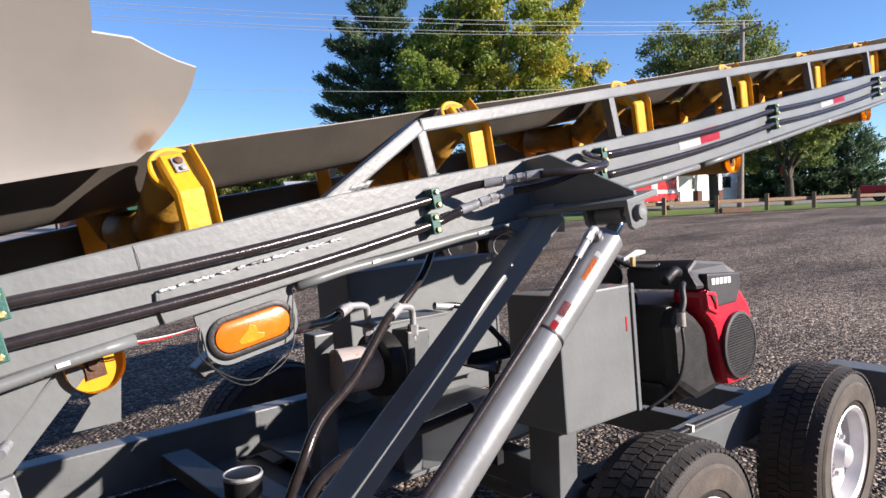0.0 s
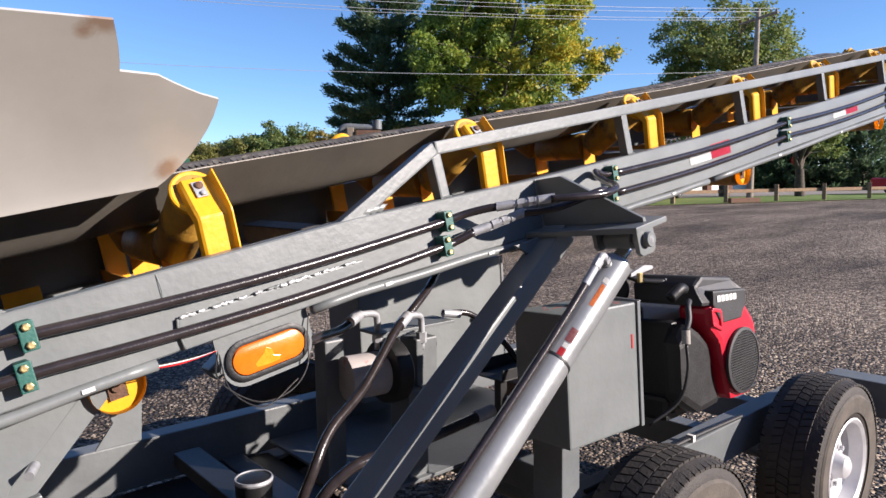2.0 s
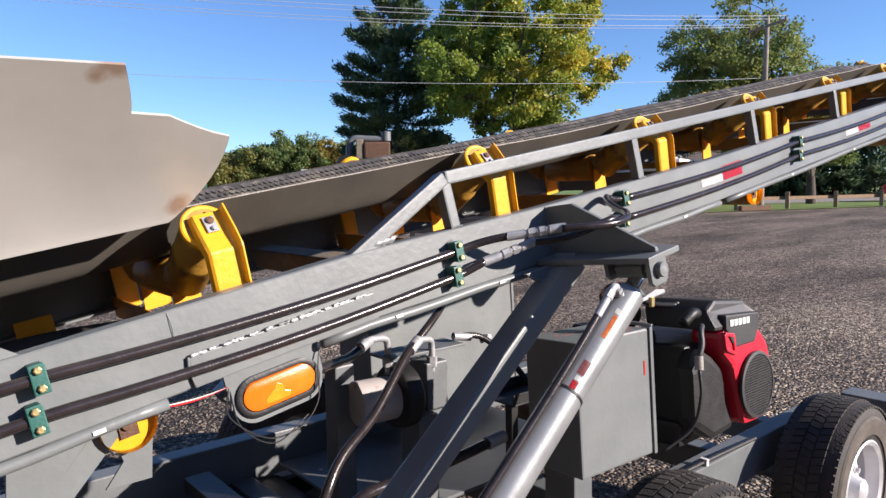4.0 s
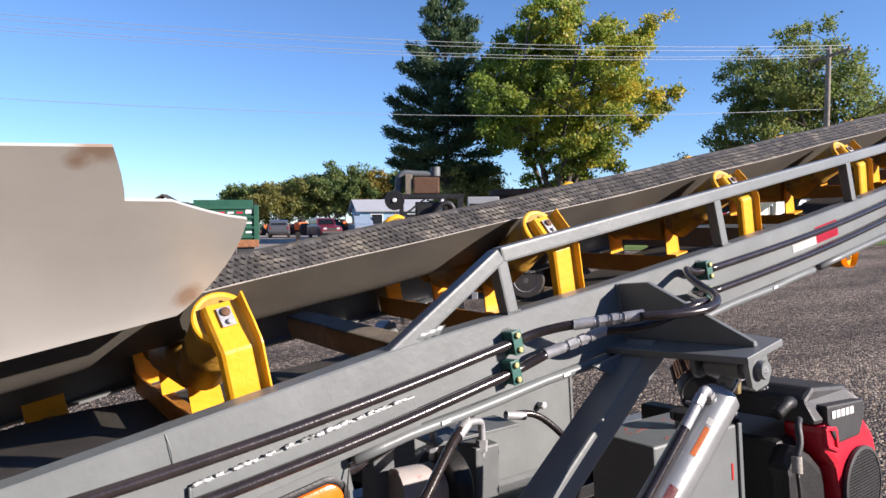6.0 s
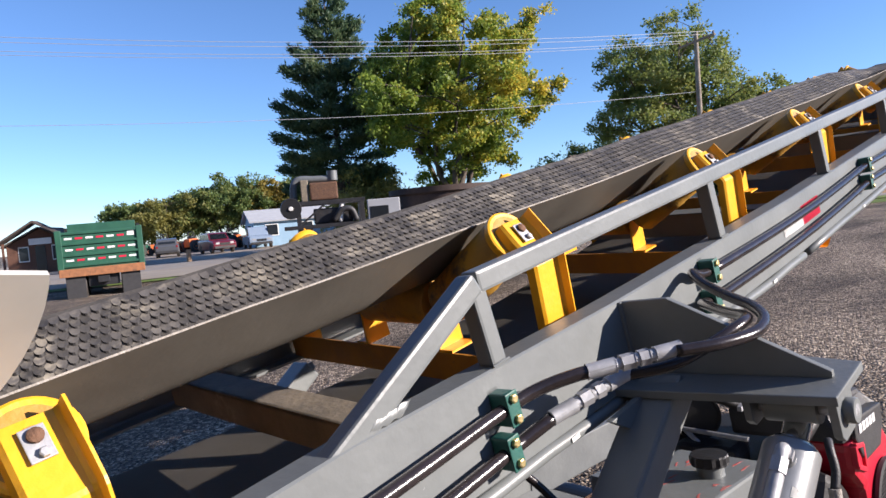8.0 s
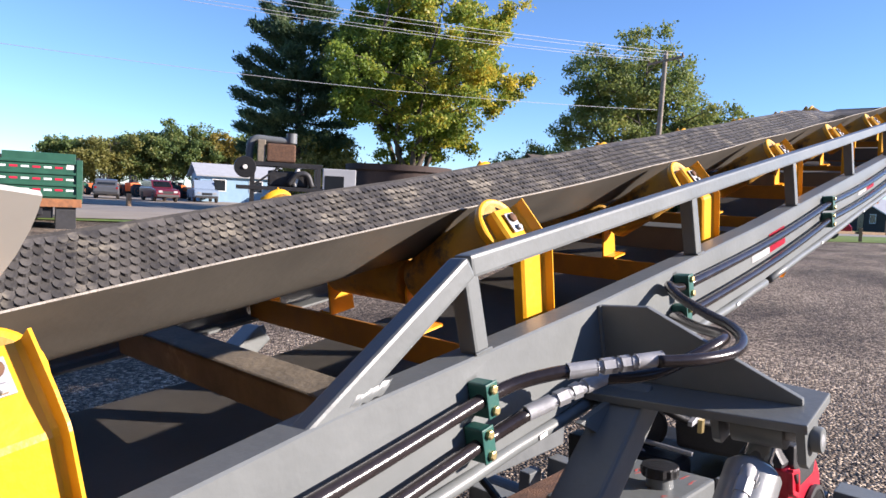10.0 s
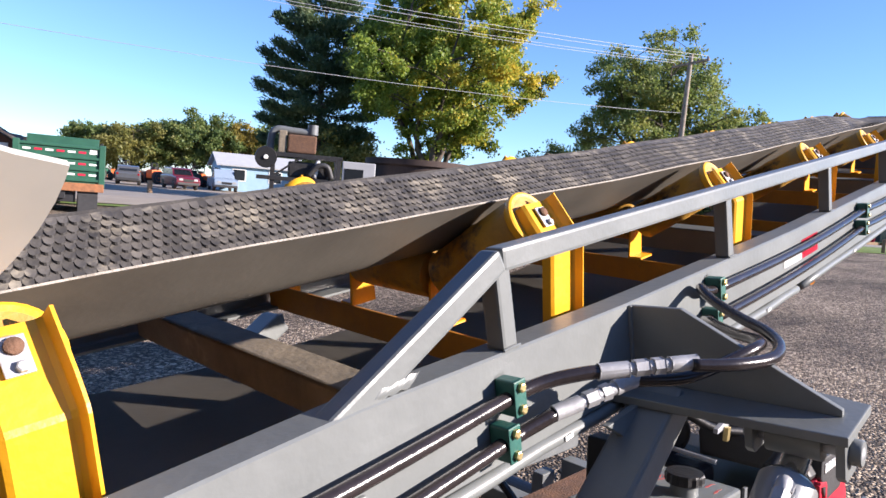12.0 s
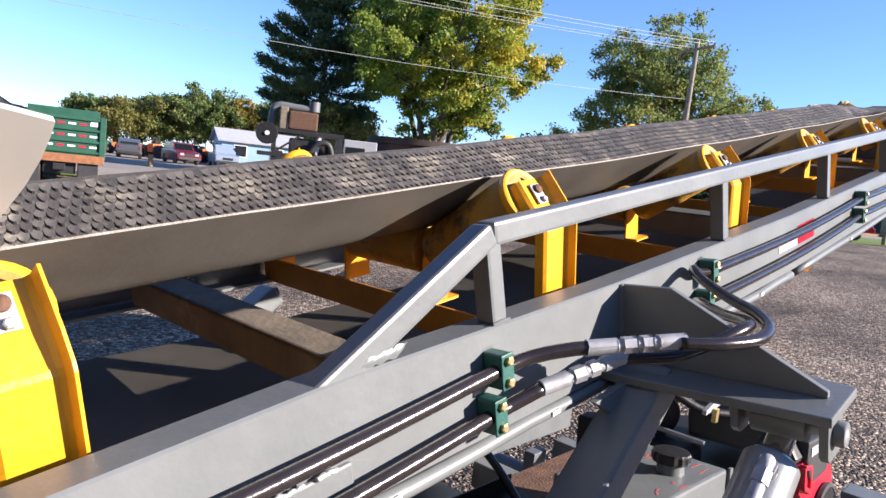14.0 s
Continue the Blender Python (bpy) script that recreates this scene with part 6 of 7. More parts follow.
# ---- fence ----
fc = thing("timber_fence", Matrix(), "low weathered timber post and rail fence along the verge", "fence")
def on_road(d, a, z=0.0):
    return Vector((NX * d + NY * a, NY * d - NX * a, z + 0.36))


for k in range(15):
    a = -1.6 + 3.0 * k
    part("post", box((-0.09, -0.09, -0.1), (0.09, 0.09, 0.85), 0.015), WOOD_POST, fc, m=Matrix.Translation(on_road(25.4, a + 12)) @ Matrix.Rotation(0.3, 4, "Z"))
    if k < 14:
        part("rail", beam(on_road(25.55, a + 12.0, 0.55), on_road(25.55, a + 15.0, 0.55), 0.06, 0.16, 0.01), WOOD_POST, fc)
tm = thing("timber_sleeper", Matrix(), "dark timber sleeper lying at the yard edge", "timber")
part("sleeper", beam(on_road(24.7, 22.0, 0.12), on_road(24.7, 23.7, 0.12), 0.24, 0.26, 0.02), RUSTY, tm)
bo = thing("bollard_post", Matrix.Translation((16.5, 38.0, 0.36)), "short square timber post beside the drive", "post")
part("post", box((-0.11, -0.11, -0.1), (0.11, 0.11, 0.75), 0.015), WOOD_POST, bo)


# ---- vehicles ----
def road_wheel(owner, x, y, r, w, sgn, rim=RIM_GREY):
    wh = part("wheel", lathe([(r * 0.55, -w / 2), (r * 0.9, -w / 2), (r, -w * 0.35), (r, w * 0.35), (r * 0.9, w / 2), (r * 0.55, w / 2)], 24), TYRE, owner, "", True, pose(x, y, r))
    part("rim", lathe([(r * 0.62, sgn * w * 0.3), (r * 0.62, sgn * w * 0.52), (r * 0.5, sgn * w * 0.45), (r * 0.2, sgn * w * 0.35), (r * 0.15, sgn * w * 0.5)], 20), rim, wh, "", True)


def car(kind, m, paint, label, category, L=4.6, W=1.85, H=1.7):
    """Parked car along x, nose towards +x."""
    t = thing(kind, m, label, category)
    hw = W / 2
    if kind == "pickup_truck":
        body = [(-L / 2, 0.45), (-L / 2, 1.02), (-0.35, 1.05), (-0.3, 1.1), (L * 0.2, 1.1), (L * 0.47, 1.0), (L / 2, 0.8), (L / 2, 0.42), (L * 0.3, 0.32), (-L * 0.45, 0.36)]
        cab = [(-0.35, 1.08), (-0.2, H - 0.06), (0.0, H), (L * 0.09, H - 0.02), (L * 0.21, 1.08)]
    else:
        body = [(-L / 2, 0.4), (-L / 2, 0.95), (-L * 0.46, 1.05), (L * 0.18, 1.05), (L * 0.44, 0.95), (L / 2, 0.75), (L / 2, 0.38), (L * 0.3, 0.26), (-L * 0.4, 0.26)]
        cab = [(-L * 0.47, 1.03), (-L * 0.4, H - 0.08), (-L * 0.28, H), (0.1, H - 0.02), (L * 0.08, H - 0.08), (L * 0.2, 1.03)]
    part("body", prism(body, "y", -hw, hw, 0.07), paint, t)
    part("cabin", prism(cab, "y", -hw * 0.86, hw * 0.86, 0.06), paint, t)
    cx0, cx1 = cab[0][0], cab[-1][0]
    for s in (-1, 1):
        y = s * (hw * 0.86 + 0.004)
        zw0, zw1 = 1.12, H - 0.14
        mid = (cx0 + cx1) / 2 - 0.1
        for a, b in ((cx0 + 0.22, mid - 0.04), (mid + 0.04, cx1 - 0.3)):
            part("side_window", prism([(a, zw0), (b + 0.12, zw0), (b, zw1), (a + 0.08, zw1)], "y", min(y, y - s * 0.01), max(y, y - s * 0.01)), GLASS_DARK, t)
        for sx in (-1, 1):
            part("headlight" if sx > 0 else "tail_light", box((sx * (L / 2 - 0.06), s * hw * 0.62 - 0.14, 0.68), (sx * (L / 2 + 0.012), s * hw * 0.62 + 0.14, 0.84), 0.01) if sx > 0 else box((-L / 2 - 0.012, s * hw * 0.84 - 0.07, 0.76), (-L / 2 + 0.06, s * hw * 0.84 + 0.07, 0.92), 0.01), RIM_GREY if sx > 0 else TAIL_RED, t)
            road_wheel(t, sx * L * 0.31, s * (hw - 0.1), 0.36, 0.22, s)
    x0, x1, z0, z1 = cab[-1][0], cab[-2][0], 1.1, H - 0.12
    bm = bmesh.new()
    q = [bm.verts.new(p) for p in ((x0 - 0.02, -hw * 0.74, z0), (x0 - 0.02, hw * 0.74, z0), (x1 + 0.06, hw * 0.68, z1), (x1 + 0.06, -hw * 0.68, z1))]
    bm.faces.new(q)
    bmesh.ops.solidify(bm, geom=bm.faces[:], thickness=0.02)
    part("windscreen", bm, GLASS_DARK, t)
    if kind != "pickup_truck":
        part("rear_window", prism([(cab[0][0] + 0.0, 1.1), (cab[1][0] - 0.01, H - 0.14), (cab[1][0] + 0.02, H - 0.14), (cab[0][0] + 0.03, 1.1)], "y", -hw * 0.7, hw * 0.7), GLASS_DARK, t)
        part("rear_bumper", box((-L / 2 - 0.05, -hw * 0.9, 0.36), (-L / 2 + 0.05, hw * 0.9, 0.55), 0.03), BLACK_COVER, t)
    part("grille", box((L / 2 - 0.02, -hw * 0.42, 0.6), (L / 2 + 0.014, hw * 0.42, 0.8), 0.01), BLACK, t)
    part("bumper", box((L / 2 - 0.05, -hw * 0.9, 0.36), (L / 2 + 0.05, hw * 0.9, 0.55), 0.03), BLACK_COVER, t)
    return t


car("hatchback_car", pose(22.3, 54.8, 0.42, 0, 0, 66), SILVER_CAR, "dark silver parked car across the road", "car", 4.3, 1.75, 1.5)
car("suv_car", pose(24.9, 51.5, 0.42, 0, 0, -100), MAROON_CAR, "dark maroon parked family car facing the yard", "car", 4.5, 1.8, 1.65)
car("pickup_truck", pose(29.7, 53.5, 0.42, 0, 0, -112), BLUE_TRUCK, "pale blue grey parked pickup truck", "pickup truck", 5.4, 1.95, 1.85)
car("pickup_truck", pose(49.7, 11.5, 0.4, 0, 0, -74), CAR_RED, "bright red pickup truck on the road", "pickup truck", 5.6, 2.0, 1.95)


def dump_truck(m):
    """Rear of the truck at x = 0, cab towards +x."""
    t = thing("dump_truck", m, "green dump truck seen from behind with reflective strips on its tailgate", "dump truck")
    W = 2.1
    h = W / 2
    part("tailgate", box((0.0, -h, 0.95), (0.09, h, 2.0), 0.012), DUMP_GREEN, t)
    for z in (1.0, 1.3, 1.62, 1.92):
        part("tailgate_rib", box((-0.05, -h + 0.05, z), (-0.002, h - 0.05, z + 0.07), 0.01), DUMP_GREEN, t)
    for z in (1.16, 1.46, 1.78):
        for k in range(7):
            y = -h + 0.14 + k * 0.27
            part("reflective_strip", box((-0.008, y, z), (-0.002, y + 0.19, z + 0.055)), RED_TAPE if k % 2 else WHITE_TAPE, t)
    for s in (-1, 1):
        part("side_board", box((0.09, s * h - (0.09 if s > 0 else 0), 0.95), (4.2, s * h + (0 if s > 0 else 0.09), 1.95), 0.015), DUMP_GREEN, t)
        part("corner_post", box((-0.06, s * h - 0.08, 0.85), (0.1, s * h + 0.08, 2.05), 0.015), DUMP_GREEN, t)
        part("mud_flap", box((-0.04, s * 0.72 - 0.25, 0.05), (-0.02, s * 0.72 + 0.25, 0.72), 0.005), BLACK_COVER, t)
        for x in (0.5, 1.7):
            road_wheel(t, x, s * 0.7, 0.5, 0.5, s)
        road_wheel(t, 5.4, s * 0.8, 0.5, 0.3, s)
        part("mirror", box((5.0, s * 1.15 - 0.05, 1.9), (5.1, s * 1.15 + 0.05, 2.25), 0.01), BLACK, t)
    part("head_board", box((4.2, -h, 0.95), (4.3, h, 2.35), 0.012), DUMP_GREEN, t)
    part("floor", box((0.1, -h + 0.1, 0.9), (4.2, h - 0.1, 0.97), 0.0), RUSTY, t)
    part("rear_beam", box((-0.14, -h - 0.06, 0.72), (0.06, h + 0.06, 0.95), 0.015), RUST_BEAM, t, "rusty rear crossbeam")
    part("underframe", box((0.05, -0.4, 0.4), (5.6, 0.4, 0.74), 0.02), TRAILER_BLACK, t)
    part("tow_hitch", box((-0.12, -0.15, 0.5), (0.05, 0.15, 0.68), 0.01), TRAILER_BLACK, t)
    part("cab", box((4.5, -h, 0.8), (6.2, h, 2.2), 0.12), DUMP_GREEN, t)
    part("plate_bar", box((-0.006, -h + 0.14, 1.83), (-0.001, -h + 0.32, 1.92)), WHITE, t)
    return t


dump_truck(Matrix.Translation((6.05, 20.3, 0.2)) @ Matrix.Rotation(math.atan2(0.945, 0.33), 4, "Z"))


def fire_truck(m):
    """Fire truck along x, cab towards +x, side shown towards -y."""
    t = thing("fire_truck", m, "red and white fire truck with a white ladder on top", "fire truck")
    h = 1.22
    part("body", box((-5.6, -h, 0.55), (0.3, h, 2.45), 0.06), RED, t)
    part("cab", box((0.34, -h, 0.55), (3.0, h, 2.55), 0.14), RED, t)
    part("cab_top", box((0.4, -h + 0.03, 2.0), (2.95, h - 0.03, 2.75), 0.1), WHITE, t, "white cab roof")
    part("stripe", box((-5.6, -h - 0.008, 1.0), (3.0, -h - 0.002, 1.2)), WHITE, t)
    for x0, x1 in ((0.6, 1.3), (1.55, 2.5)):
        part("side_window", box((x0, -h - 0.012, 1.75), (x1, -h - 0.002, 2.35), 0.0), GLASS_DARK, t)
    part("windscreen", box((2.99, -h + 0.15, 1.7), (3.02, h - 0.15, 2.45)), GLASS_DARK, t)
    for x in (-5.2, -4.1, -3.0, -0.8, -0.1):
        part("locker_door", box((x, -h - 0.014, 1.25), (x + 0.85, -h - 0.004, 2.3), 0.004), RED, t)
    part("pump_panel", box((-1.0, -h - 0.02, 0.9), (-0.1, -h - 0.006, 2.2), 0.004), ZINC, t)
    for x in (-3.55, -2.35, 2.0):
        for s in (-1, 1):
            road_wheel(t, x, s * 1.02, 0.52, 0.36, s, ZINC)
    part("bumper", box((3.0, -h, 0.5), (3.4, h, 0.85), 0.04), ZINC, t)
    for s in (-0.55, 0.55):
        part("ladder_rail", beam((-5.8, s, 2.98), (1.6, s, 2.86), 0.07, 0.1, 0.01), WHITE, t)
        part("ladder_rail", beam((-5.8, s, 2.58), (1.6, s, 2.54), 0.08, 0.12, 0.01), WHITE, t)
        for k in range(14):
            x = -5.6 + k * 0.52
            part("ladder_brace", beam((x, s, 2.58), (x + 0.26, s, 2.95), 0.04, 0.05, 0.0), WHITE, t)
            part("ladder_brace", beam((x + 0.26, s, 2.95), (x + 0.52, s, 2.58), 0.04, 0.05, 0.0), WHITE, t)
    part("basket", box((1.5, -0.8, 2.75), (2.4, 0.8, 2.8), 0.01), WHITE, t)
    for x in (1.5, 2.4):
        for y in (-0.8, 0.8):
            part("basket_post", box((x - 0.03, y - 0.03, 2.8), (x + 0.03, y + 0.03, 3.7)), ZINC, t)
    part("basket_rail", box((1.47, -0.83, 3.65), (2.43, -0.77, 3.71)), ZINC, t)
    return t


fire_truck(Matrix.Translation((33.9, 21.1, 0.4)) @ Matrix.Rotation(radians(9), 4, "Z"))

# black tandem trailer with deck and side ladder
tr = thing("flatbed_trailer", Matrix.Translation((8.75, 8.75, 0.1)) @ Matrix.Rotation(radians(-43), 4, "Z"), "black tandem axle equipment trailer standing in the yard", "trailer")
part("deck", box((-1.7, -0.2, 0.72), (1.7, 2.2, 0.86), 0.02), TRAILER_BLACK, tr)
part("side_rail", box((-1.7, -0.26, 0.62), (1.7, -0.2, 0.9), 0.01), TRAILER_BLACK, tr)
for x in (-0.42, 0.5):
    for y, s in ((-0.05, -1), (2.05, 1)):
        road_wheel(tr, x, y, 0.38, 0.26, s, RIM_GREY)
part("guard", box((-0.95, -0.3, 0.8), (1.05, 0.12, 0.84), 0.01), TRAILER_BLACK, tr)
for x in (-1.55, -0.9, 0.3, 1.4):
    part("stake", box((x, -0.24, 0.86), (x + 0.08, -0.18, 1.25), 0.005), TRAILER_BLACK, tr)
part("top_bar", box((-1.0, -0.25, 1.2), (1.5, -0.17, 1.28), 0.005), TRAILER_BLACK, tr)
part("toolbox", box((-1.65, 0.0, 0.86), (-0.9, 1.9, 1.3), 0.04), TRAILER_BLACK, tr)
part("jack_leg", box((-1.5, -0.1, -0.1), (-1.38, 0.05, 0.8), 0.01), ZINC, tr)

# diesel power unit on a trailer
mc = thing("diesel_power_unit", Matrix.Translation((5.345, 8.085, 0.95)) @ Matrix.Rotation(radians(-34), 4, "Z") @ Matrix.Scale(0.49, 4), "rusty brown diesel power unit on a black steel stand", "engine unit")
part("stand_deck", box((-1.2, -0.5, 1.5), (1.35, 0.7, 1.62), 0.01), TRAILER_BLACK, mc)
for x in (-0.75, 1.2):
    for y in (-0.4, 0.6):
        part("stand_leg", box((x - 0.06, y - 0.06, -1.93), (x + 0.06, y + 0.06, 2.3), 0.006), TRAILER_BLACK, mc)
part("upper_frame", box((-0.85, -0.46, 2.22), (1.3, -0.36, 2.34), 0.006), TRAILER_BLACK, mc)
part("upper_frame", box((-0.85, 0.54, 2.22), (1.3, 0.64, 2.34), 0.006), TRAILER_BLACK, mc)
part("brace", beam((-0.75, -0.41, 1.6), (0.1, -0.41, 2.25), 0.05, 0.06), TRAILER_BLACK, mc)
part("rusty_housing", box((-0.35, -0.35, 2.36), (0.5, 0.4, 2.9), 0.05), RUSTY, mc, "rusty sheet housing")
part("rust_band", box((-0.62, -0.3, 2.34), (-0.38, 0.3, 3.0), 0.03), BROWN_STEEL, mc)
part("exhaust_pipe", tube([(-0.82, 0.0, 1.9), (-0.85, 0.0, 2.7), (-0.7, 0.0, 3.02), (-0.2, 0.0, 3.02), (0.4, 0.0, 3.0)], 0.11, 14, 8), GREY_DARK, mc, "dull steel exhaust elbow", True)
part("stack", rod((0.38, 0.0, 2.95), (0.38, 0.0, 3.25), 0.16, None, 16), GREY_DARK, mc, "", True)
part("fan_wheel", lathe([(0.05, 0), (0.3, 0.0), (0.32, -0.05), (0.3, -0.12), (0.05, -0.12)], 28), BLACK, mc, "black round fan wheel", True, pose(-0.95, -0.55, 2.15))
part("fan_hub", lathe([(0.07, -0.12), (0.06, -0.16)], 16), WHITE, mc, m=pose(-0.95, -0.55, 2.15))
part("engine_block", box((-0.3, -0.3, 1.62), (0.9, 0.45, 2.1), 0.06), TRAILER_BLACK, mc)
part("pipe", tube([(0.3, -0.45, 1.7), (0.55, -0.5, 2.0), (0.85, -0.5, 2.0), (1.0, -0.45, 1.65)], 0.09, 12, 6), BLACK_COVER, mc, "", True)
part("white_pipe", tube([(0.5, -0.35, 1.65), (0.6, -0.35, 2.2), (0.95, -0.3, 2.28)], 0.07, 12, 6), WHITE, mc, "", True)
tb = thing("steel_tub", Matrix.Translation((10.9, 11.1, 0)) @ Matrix.Diagonal((0.62, 0.62, 1.07, 1)), "large dark round steel tub standing in the yard", "tub")
part("shell", lathe([(1.85, 0.0), (1.95, 2.08), (2.05, 2.12), (2.05, 2.24), (1.92, 2.24), (1.85, 2.1), (1.75, 0.1)], 40, "Z"), DARK_RUST, tb, "", True)
bx = thing("control_cabinet", pose(8.9, 10.9, 0.1, 0, 0, -40), "grey steel control cabinet on a stand", "cabinet")
part("cabinet", box((-0.35, -0.3, 1.2), (0.35, 0.3, 2.1), 0.02), ROOF_GREY, bx)
part("window", box((-0.3, -0.306, 1.5), (0.1, -0.301, 1.95)), GLASS_DARK, bx)
part("stand", box((-0.3, -0.25, 0.0), (0.3, 0.25, 1.2), 0.01), GREY_DARK, bx)

# orange and green farm machines across the road
rng = random.Random(8)
for k in range(9):
    p = Vector((24.5, 66.5, 0.36)).lerp(Vector((34.0, 62.5, 0.36)), k / 8) + Vector((0.5, 0.85, 0)) * (2.4 * (k % 2)) + Vector((0, 0, 0.06))
    fm = thing("farm_machine", Matrix.Translation(p) @ Matrix.Rotation(rng.uniform(0, 3), 4, "Z"), "orange farm machine parked across the road" if k % 3 else "green farm machine parked across the road", "farm machine", "farm machines across the road")
    paint = ORANGE_MACHINE if k % 3 else DUMP_GREEN
    part("body", prism([(-1.2, 0.5), (-1.2, 1.3), (-0.2, 1.35), (0.0, 1.1), (1.2, 1.05), (1.3, 0.6)], "y", -0.4, 0.4, 0.05), paint, fm)
    for s in (-1, 1):
        road_wheel(fm, -0.7, s * 0.6, 0.6, 0.3, s, paint)
        road_wheel(fm, 0.9, s * 0.55, 0.38, 0.2, s, paint)
        part("roll_bar", box((-0.6, s * 0.38 - 0.03, 1.3), (-0.54, s * 0.38 + 0.03, 2.0)), BLACK, fm)
    part("roll_bar_top", box((-0.6, -0.41, 1.96), (-0.54, 0.41, 2.02)), BLACK, fm)
    part("seat", box((-0.75, -0.22, 1.3), (-0.35, 0.22, 1.6), 0.05), BLACK, fm)


# ---- buildings ----
def shed(name, m, L, W, H, R, wall, roof, label, n_win=3, porch=False):
    """Gabled building: length along x, ridge along x."""
    t = thing(name, m, label, "building")
    o = [(-W / 2, 0), (W / 2, 0), (W / 2, H), (0, H + R), (-W / 2, H)]
    part("wall", prism(o, "x", -L / 2, L / 2), wall, t)
    for s in (-1, 1):
        bm = bmesh.new()
        e = 0.4
        q = [bm.verts.new(p) for p in ((-L / 2 - e, s * (W / 2 + e), H - R * e / (W / 2) + 0.03), (L / 2 + e, s * (W / 2 + e), H - R * e / (W / 2) + 0.03), (L / 2 + e, 0, H + R + 0.06), (-L / 2 - e, 0, H + R + 0.06))]
        bm.faces.new(q)
        bmesh.ops.recalc_face_normals(bm, faces=bm.faces)
        bmesh.ops.solidify(bm, geom=bm.faces[:], thickness=0.12)
        part("roof", bm, roof, t)
    for k in range(n_win):
        x = -L / 2 + L * (k + 0.5) / n_win
        wf = part("window", box((x - 0.6, -W / 2 - 0.05, 1.0), (x + 0.6, -W / 2 - 0.002, 2.1), 0.01), WHITE, t)
        part("pane", box((x - 0.52, -W / 2 - 0.07, 1.08), (x + 0.52, -W / 2 - 0.052, 2.02)), GLASS_DARK, wf)
    for s in (-1, 1):
        wf = part("window", box((-L / 2 - 0.05, s * W * 0.25 - 0.5, 1.0), (-L / 2 - 0.002, s * W * 0.25 + 0.5, 2.1), 0.01), WHITE, t)
        part("pane", box((-L / 2 - 0.07, s * W * 0.25 - 0.43, 1.07), (-L / 2 - 0.052, s * W * 0.25 + 0.43, 2.03)), GLASS_DARK, wf)
    part("door", box((-L / 2 - 0.04, -0.5, 0.0), (-L / 2 - 0.002, 0.5, 2.1), 0.01), GLASS_DARK, t)
    return t


HD = math.degrees(math.atan2(-NX, NY))
shed("blue_workshop", Matrix.Translation((38.0, 56.4, 0.36)) @ Matrix.Rotation(radians(-22), 4, "Z"), 13.0, 6.4, 2.5, 1.0, SIDING, ROOF_GREY, "pale blue metal workshop with a grey gable roof", 4)
shed("white_workshop", Matrix.Translation((43.5, 49.5, 0.36)) @ Matrix.Rotation(radians(HD), 4, "Z"), 9, 7, 2.5, 1.0, WHITE, ROOF_GREY, "white metal building behind the trees", 4)
sb = shed("brown_store", Matrix.Translation((12.9, 51.0, 0.3)) @ Matrix.Rotation(radians(HD + 84), 4, "Z") @ Matrix.Diagonal((0.65, 0.6, 0.88, 1)), 8.5, 6.4, 2.2, 1.1, BROWN_WALL, SHINGLE, "brown store building with a gabled porch and sign", 3)
part("sign_board", box((-4.45, -1.2, 2.2), (-4.37, 1.0, 2.65), 0.01), WHITE, sb, "white sign board")
for y in (-3.0, 3.0):
    part("porch_post", box((-5.9, y - 0.1, 0), (-5.7, y + 0.1, 2.4), 0.01), BROWN_WALL, sb)
part("porch_roof", prism([(-3.6, 2.4), (0, 3.9), (3.6, 2.4), (3.6, 2.28), (0, 3.75), (-3.6, 2.28)], "x", -6.2, -4.2), SHINGLE, sb)
hs = shed("house", Matrix.Translation((53.1, 31.2, 0.6)) @ Matrix.Rotation(radians(HD + 10), 4, "Z"), 11, 8, 2.9, 2.2, WHITE, SHINGLE, "white house with a dark roof and a columned porch", 3)
part("porch_roof", box((-7.5, -6.6, 2.5), (0.5, -3.9, 2.72), 0.02), WHITE, hs)
part("porch_roof_cover", prism([(-6.8, 2.72), (-3.9, 2.72), (-3.9, 3.5)], "x", -7.6, 0.6), SHINGLE, hs)
for k in range(4):
    x = -7.2 + 2.4 * k
    part("porch_pier", box((x - 0.25, -6.5, 0), (x + 0.25, -6.0, 0.9), 0.02), BROWN_WALL, hs)
    part("porch_column", prism([(x - 0.2, 0.9), (x + 0.2, 0.9), (x + 0.12, 2.5), (x - 0.12, 2.5)], "y", -6.4, -6.1), WHITE, hs)
g2 = shed("grey_barn", Matrix.Translation((98, 12, 0.36)) @ Matrix.Rotation(radians(HD - 20), 4, "Z"), 11, 8, 2.2, 1.6, BARN_DARK, ROOF_GREY, "dark barn with a grey roof far beyond the road", 3)
ss = thing("stop_sign", Matrix.Translation((45.4, 17.4, 0.36)), "red octagonal road sign on a thin post", "road sign")
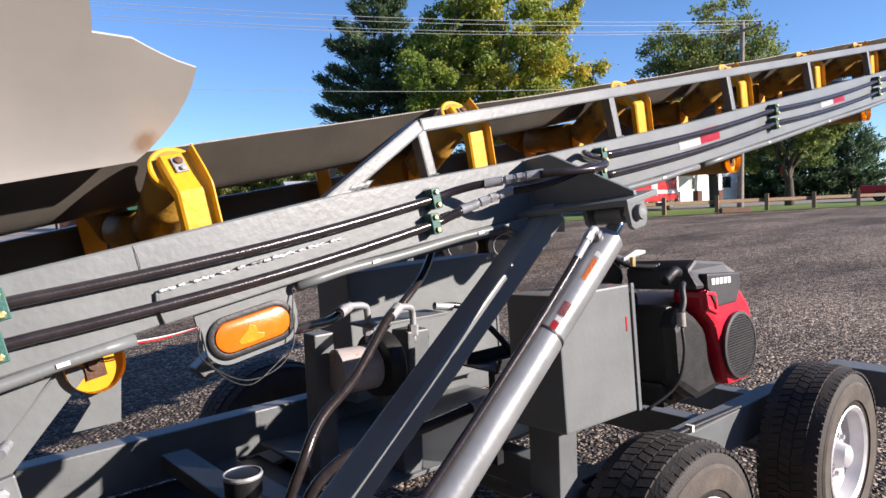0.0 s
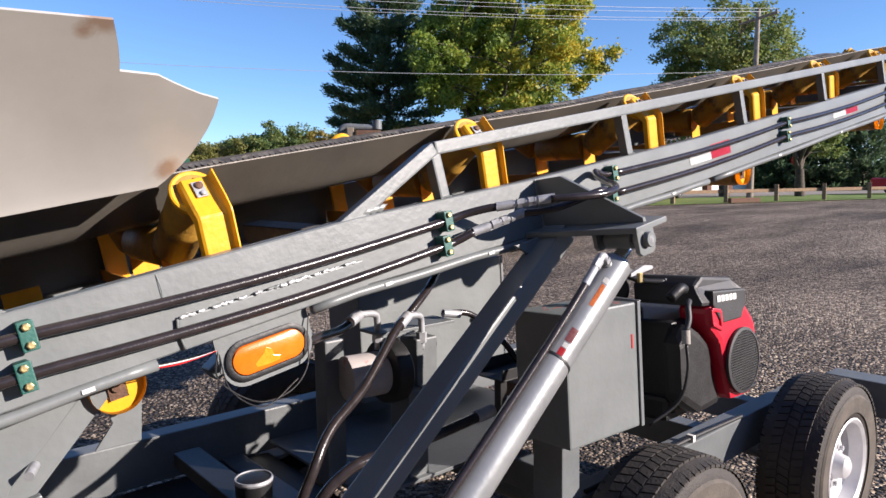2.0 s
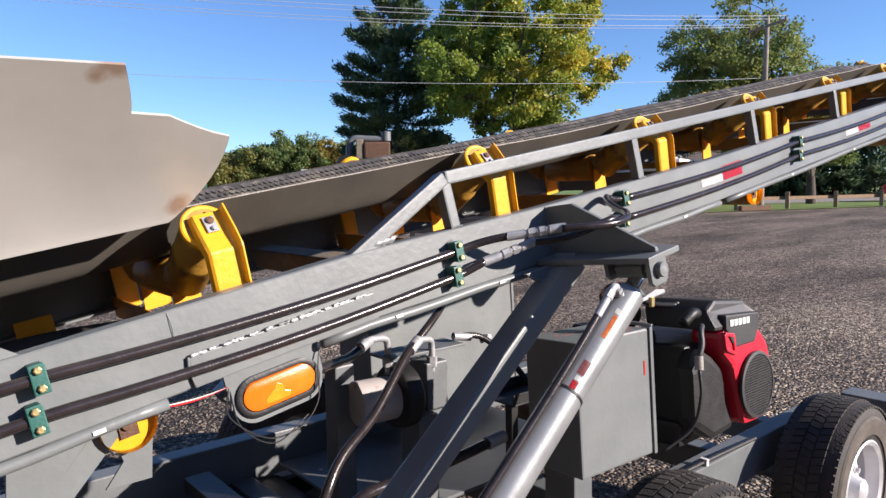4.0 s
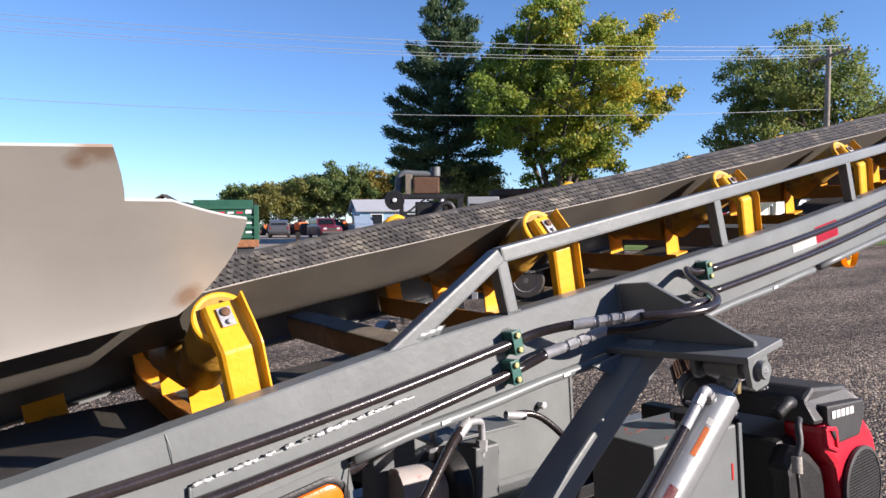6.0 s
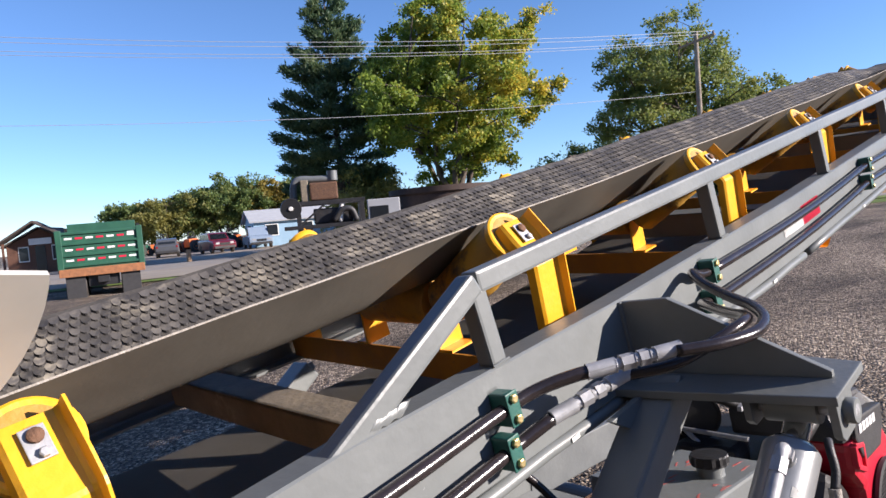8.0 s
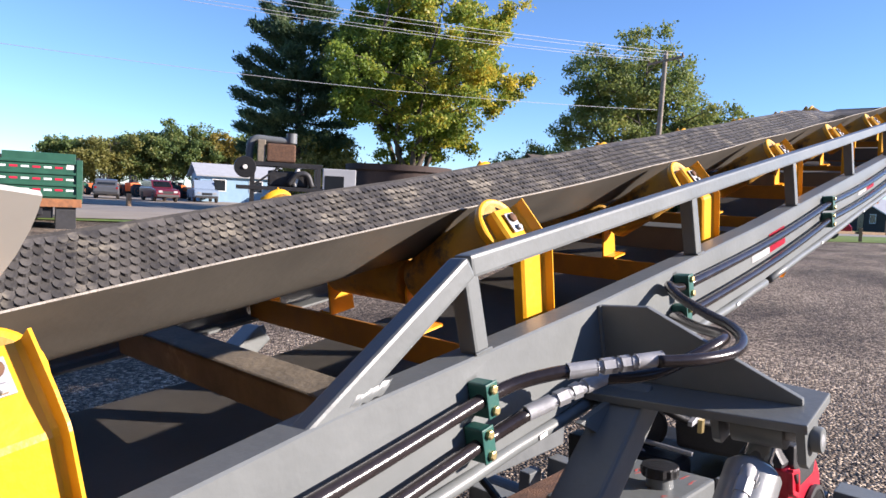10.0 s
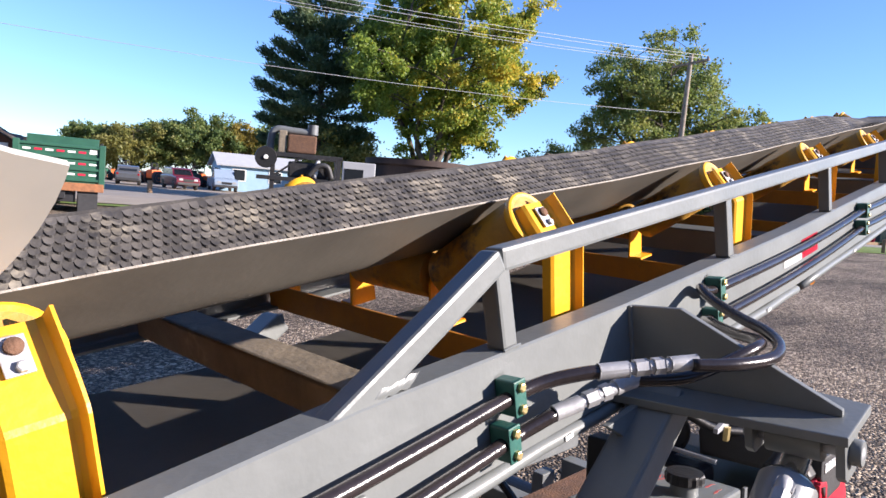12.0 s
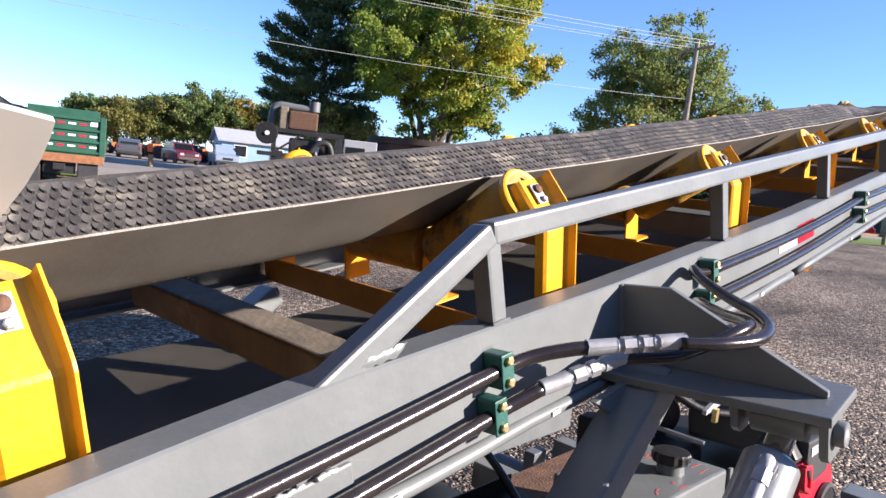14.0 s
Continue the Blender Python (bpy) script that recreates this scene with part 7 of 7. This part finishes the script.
part("post", box((-0.03, -0.03, 0), (0.03, 0.03, 2.6)), ZINC, ss)
part("plate", prism([(0.38 * math.cos(radians(22.5 + 45 * k)), 2.3 + 0.38 * math.sin(radians(22.5 + 45 * k))) for k in range(8)], "x", -0.05, -0.035), RED, ss)
part("word_bar", box((-0.056, -0.22, 2.22), (-0.051, 0.22, 2.38)), WHITE, ss)

# unseen walls added behind the camera and sunward to block low sky light
def sky_block_wall(name, a, b, h, label):
    w = thing(name, Matrix(), label, "wall", kind="structure")
    a, b = Vector(a), Vector(b)
    n = int((b - a).length / 3.4)
    for k in range(n):
        p, q = a.lerp(b, k / n), a.lerp(b, (k + 0.997) / n)
        part("sky_block_panel", beam(p + Vector((0, 0, h / 2)), q + Vector((0, 0, h / 2)), 0.16 + 0.03 * (k % 2), h, 0.01), BARN_DARK, w)


sky_block_wall("sky_block_back", (-6, -16, 0), (-6, 30, 0), 8.0, "unseen dark wall added to block low sky light")
sky_block_wall("sky_block_side", (-6, -16, 0), (60, -16, 0), 5.2, "unseen low dark wall added to block horizon glow")

# ---- loose stones on the yard ----
sv, sf = [], []
r = np.random.RandomState(2)
n_st = 15000
px_ = r.uniform(-1.5, 9.0, n_st)
py_ = r.uniform(-2.0, 9.0, n_st)
shape = np.array([(1, 0, 0), (-1, 0, 0), (0, 1, 0), (0, -1, 0), (0, 0, 0.8), (0, 0, -0.6)])
faces6 = [(0, 2, 4), (2, 1, 4), (1, 3, 4), (3, 0, 4), (2, 0, 5), (1, 2, 5), (3, 1, 5), (0, 3, 5)]
for x, y in zip(px_, py_):
    s = r.uniform(0.006, 0.02)
    a = r.uniform(0, 6.28)
    ca_, sa_ = math.cos(a), math.sin(a)
    base = len(sv)
    for p in shape * r.uniform(0.6, 1.2, (6, 3)) * s:
        sv.append((x + p[0] * ca_ - p[1] * sa_, y + p[0] * sa_ + p[1] * ca_, 0.004 + p[2]))
    sf += [tuple(base + i for i in f) for f in faces6]
lg = raw_mesh("loose_gravel", sv, sf, STONE)
tagged(lg, "loose grey and tan crushed stones scattered over the yard", "gravel", kind="stuff")
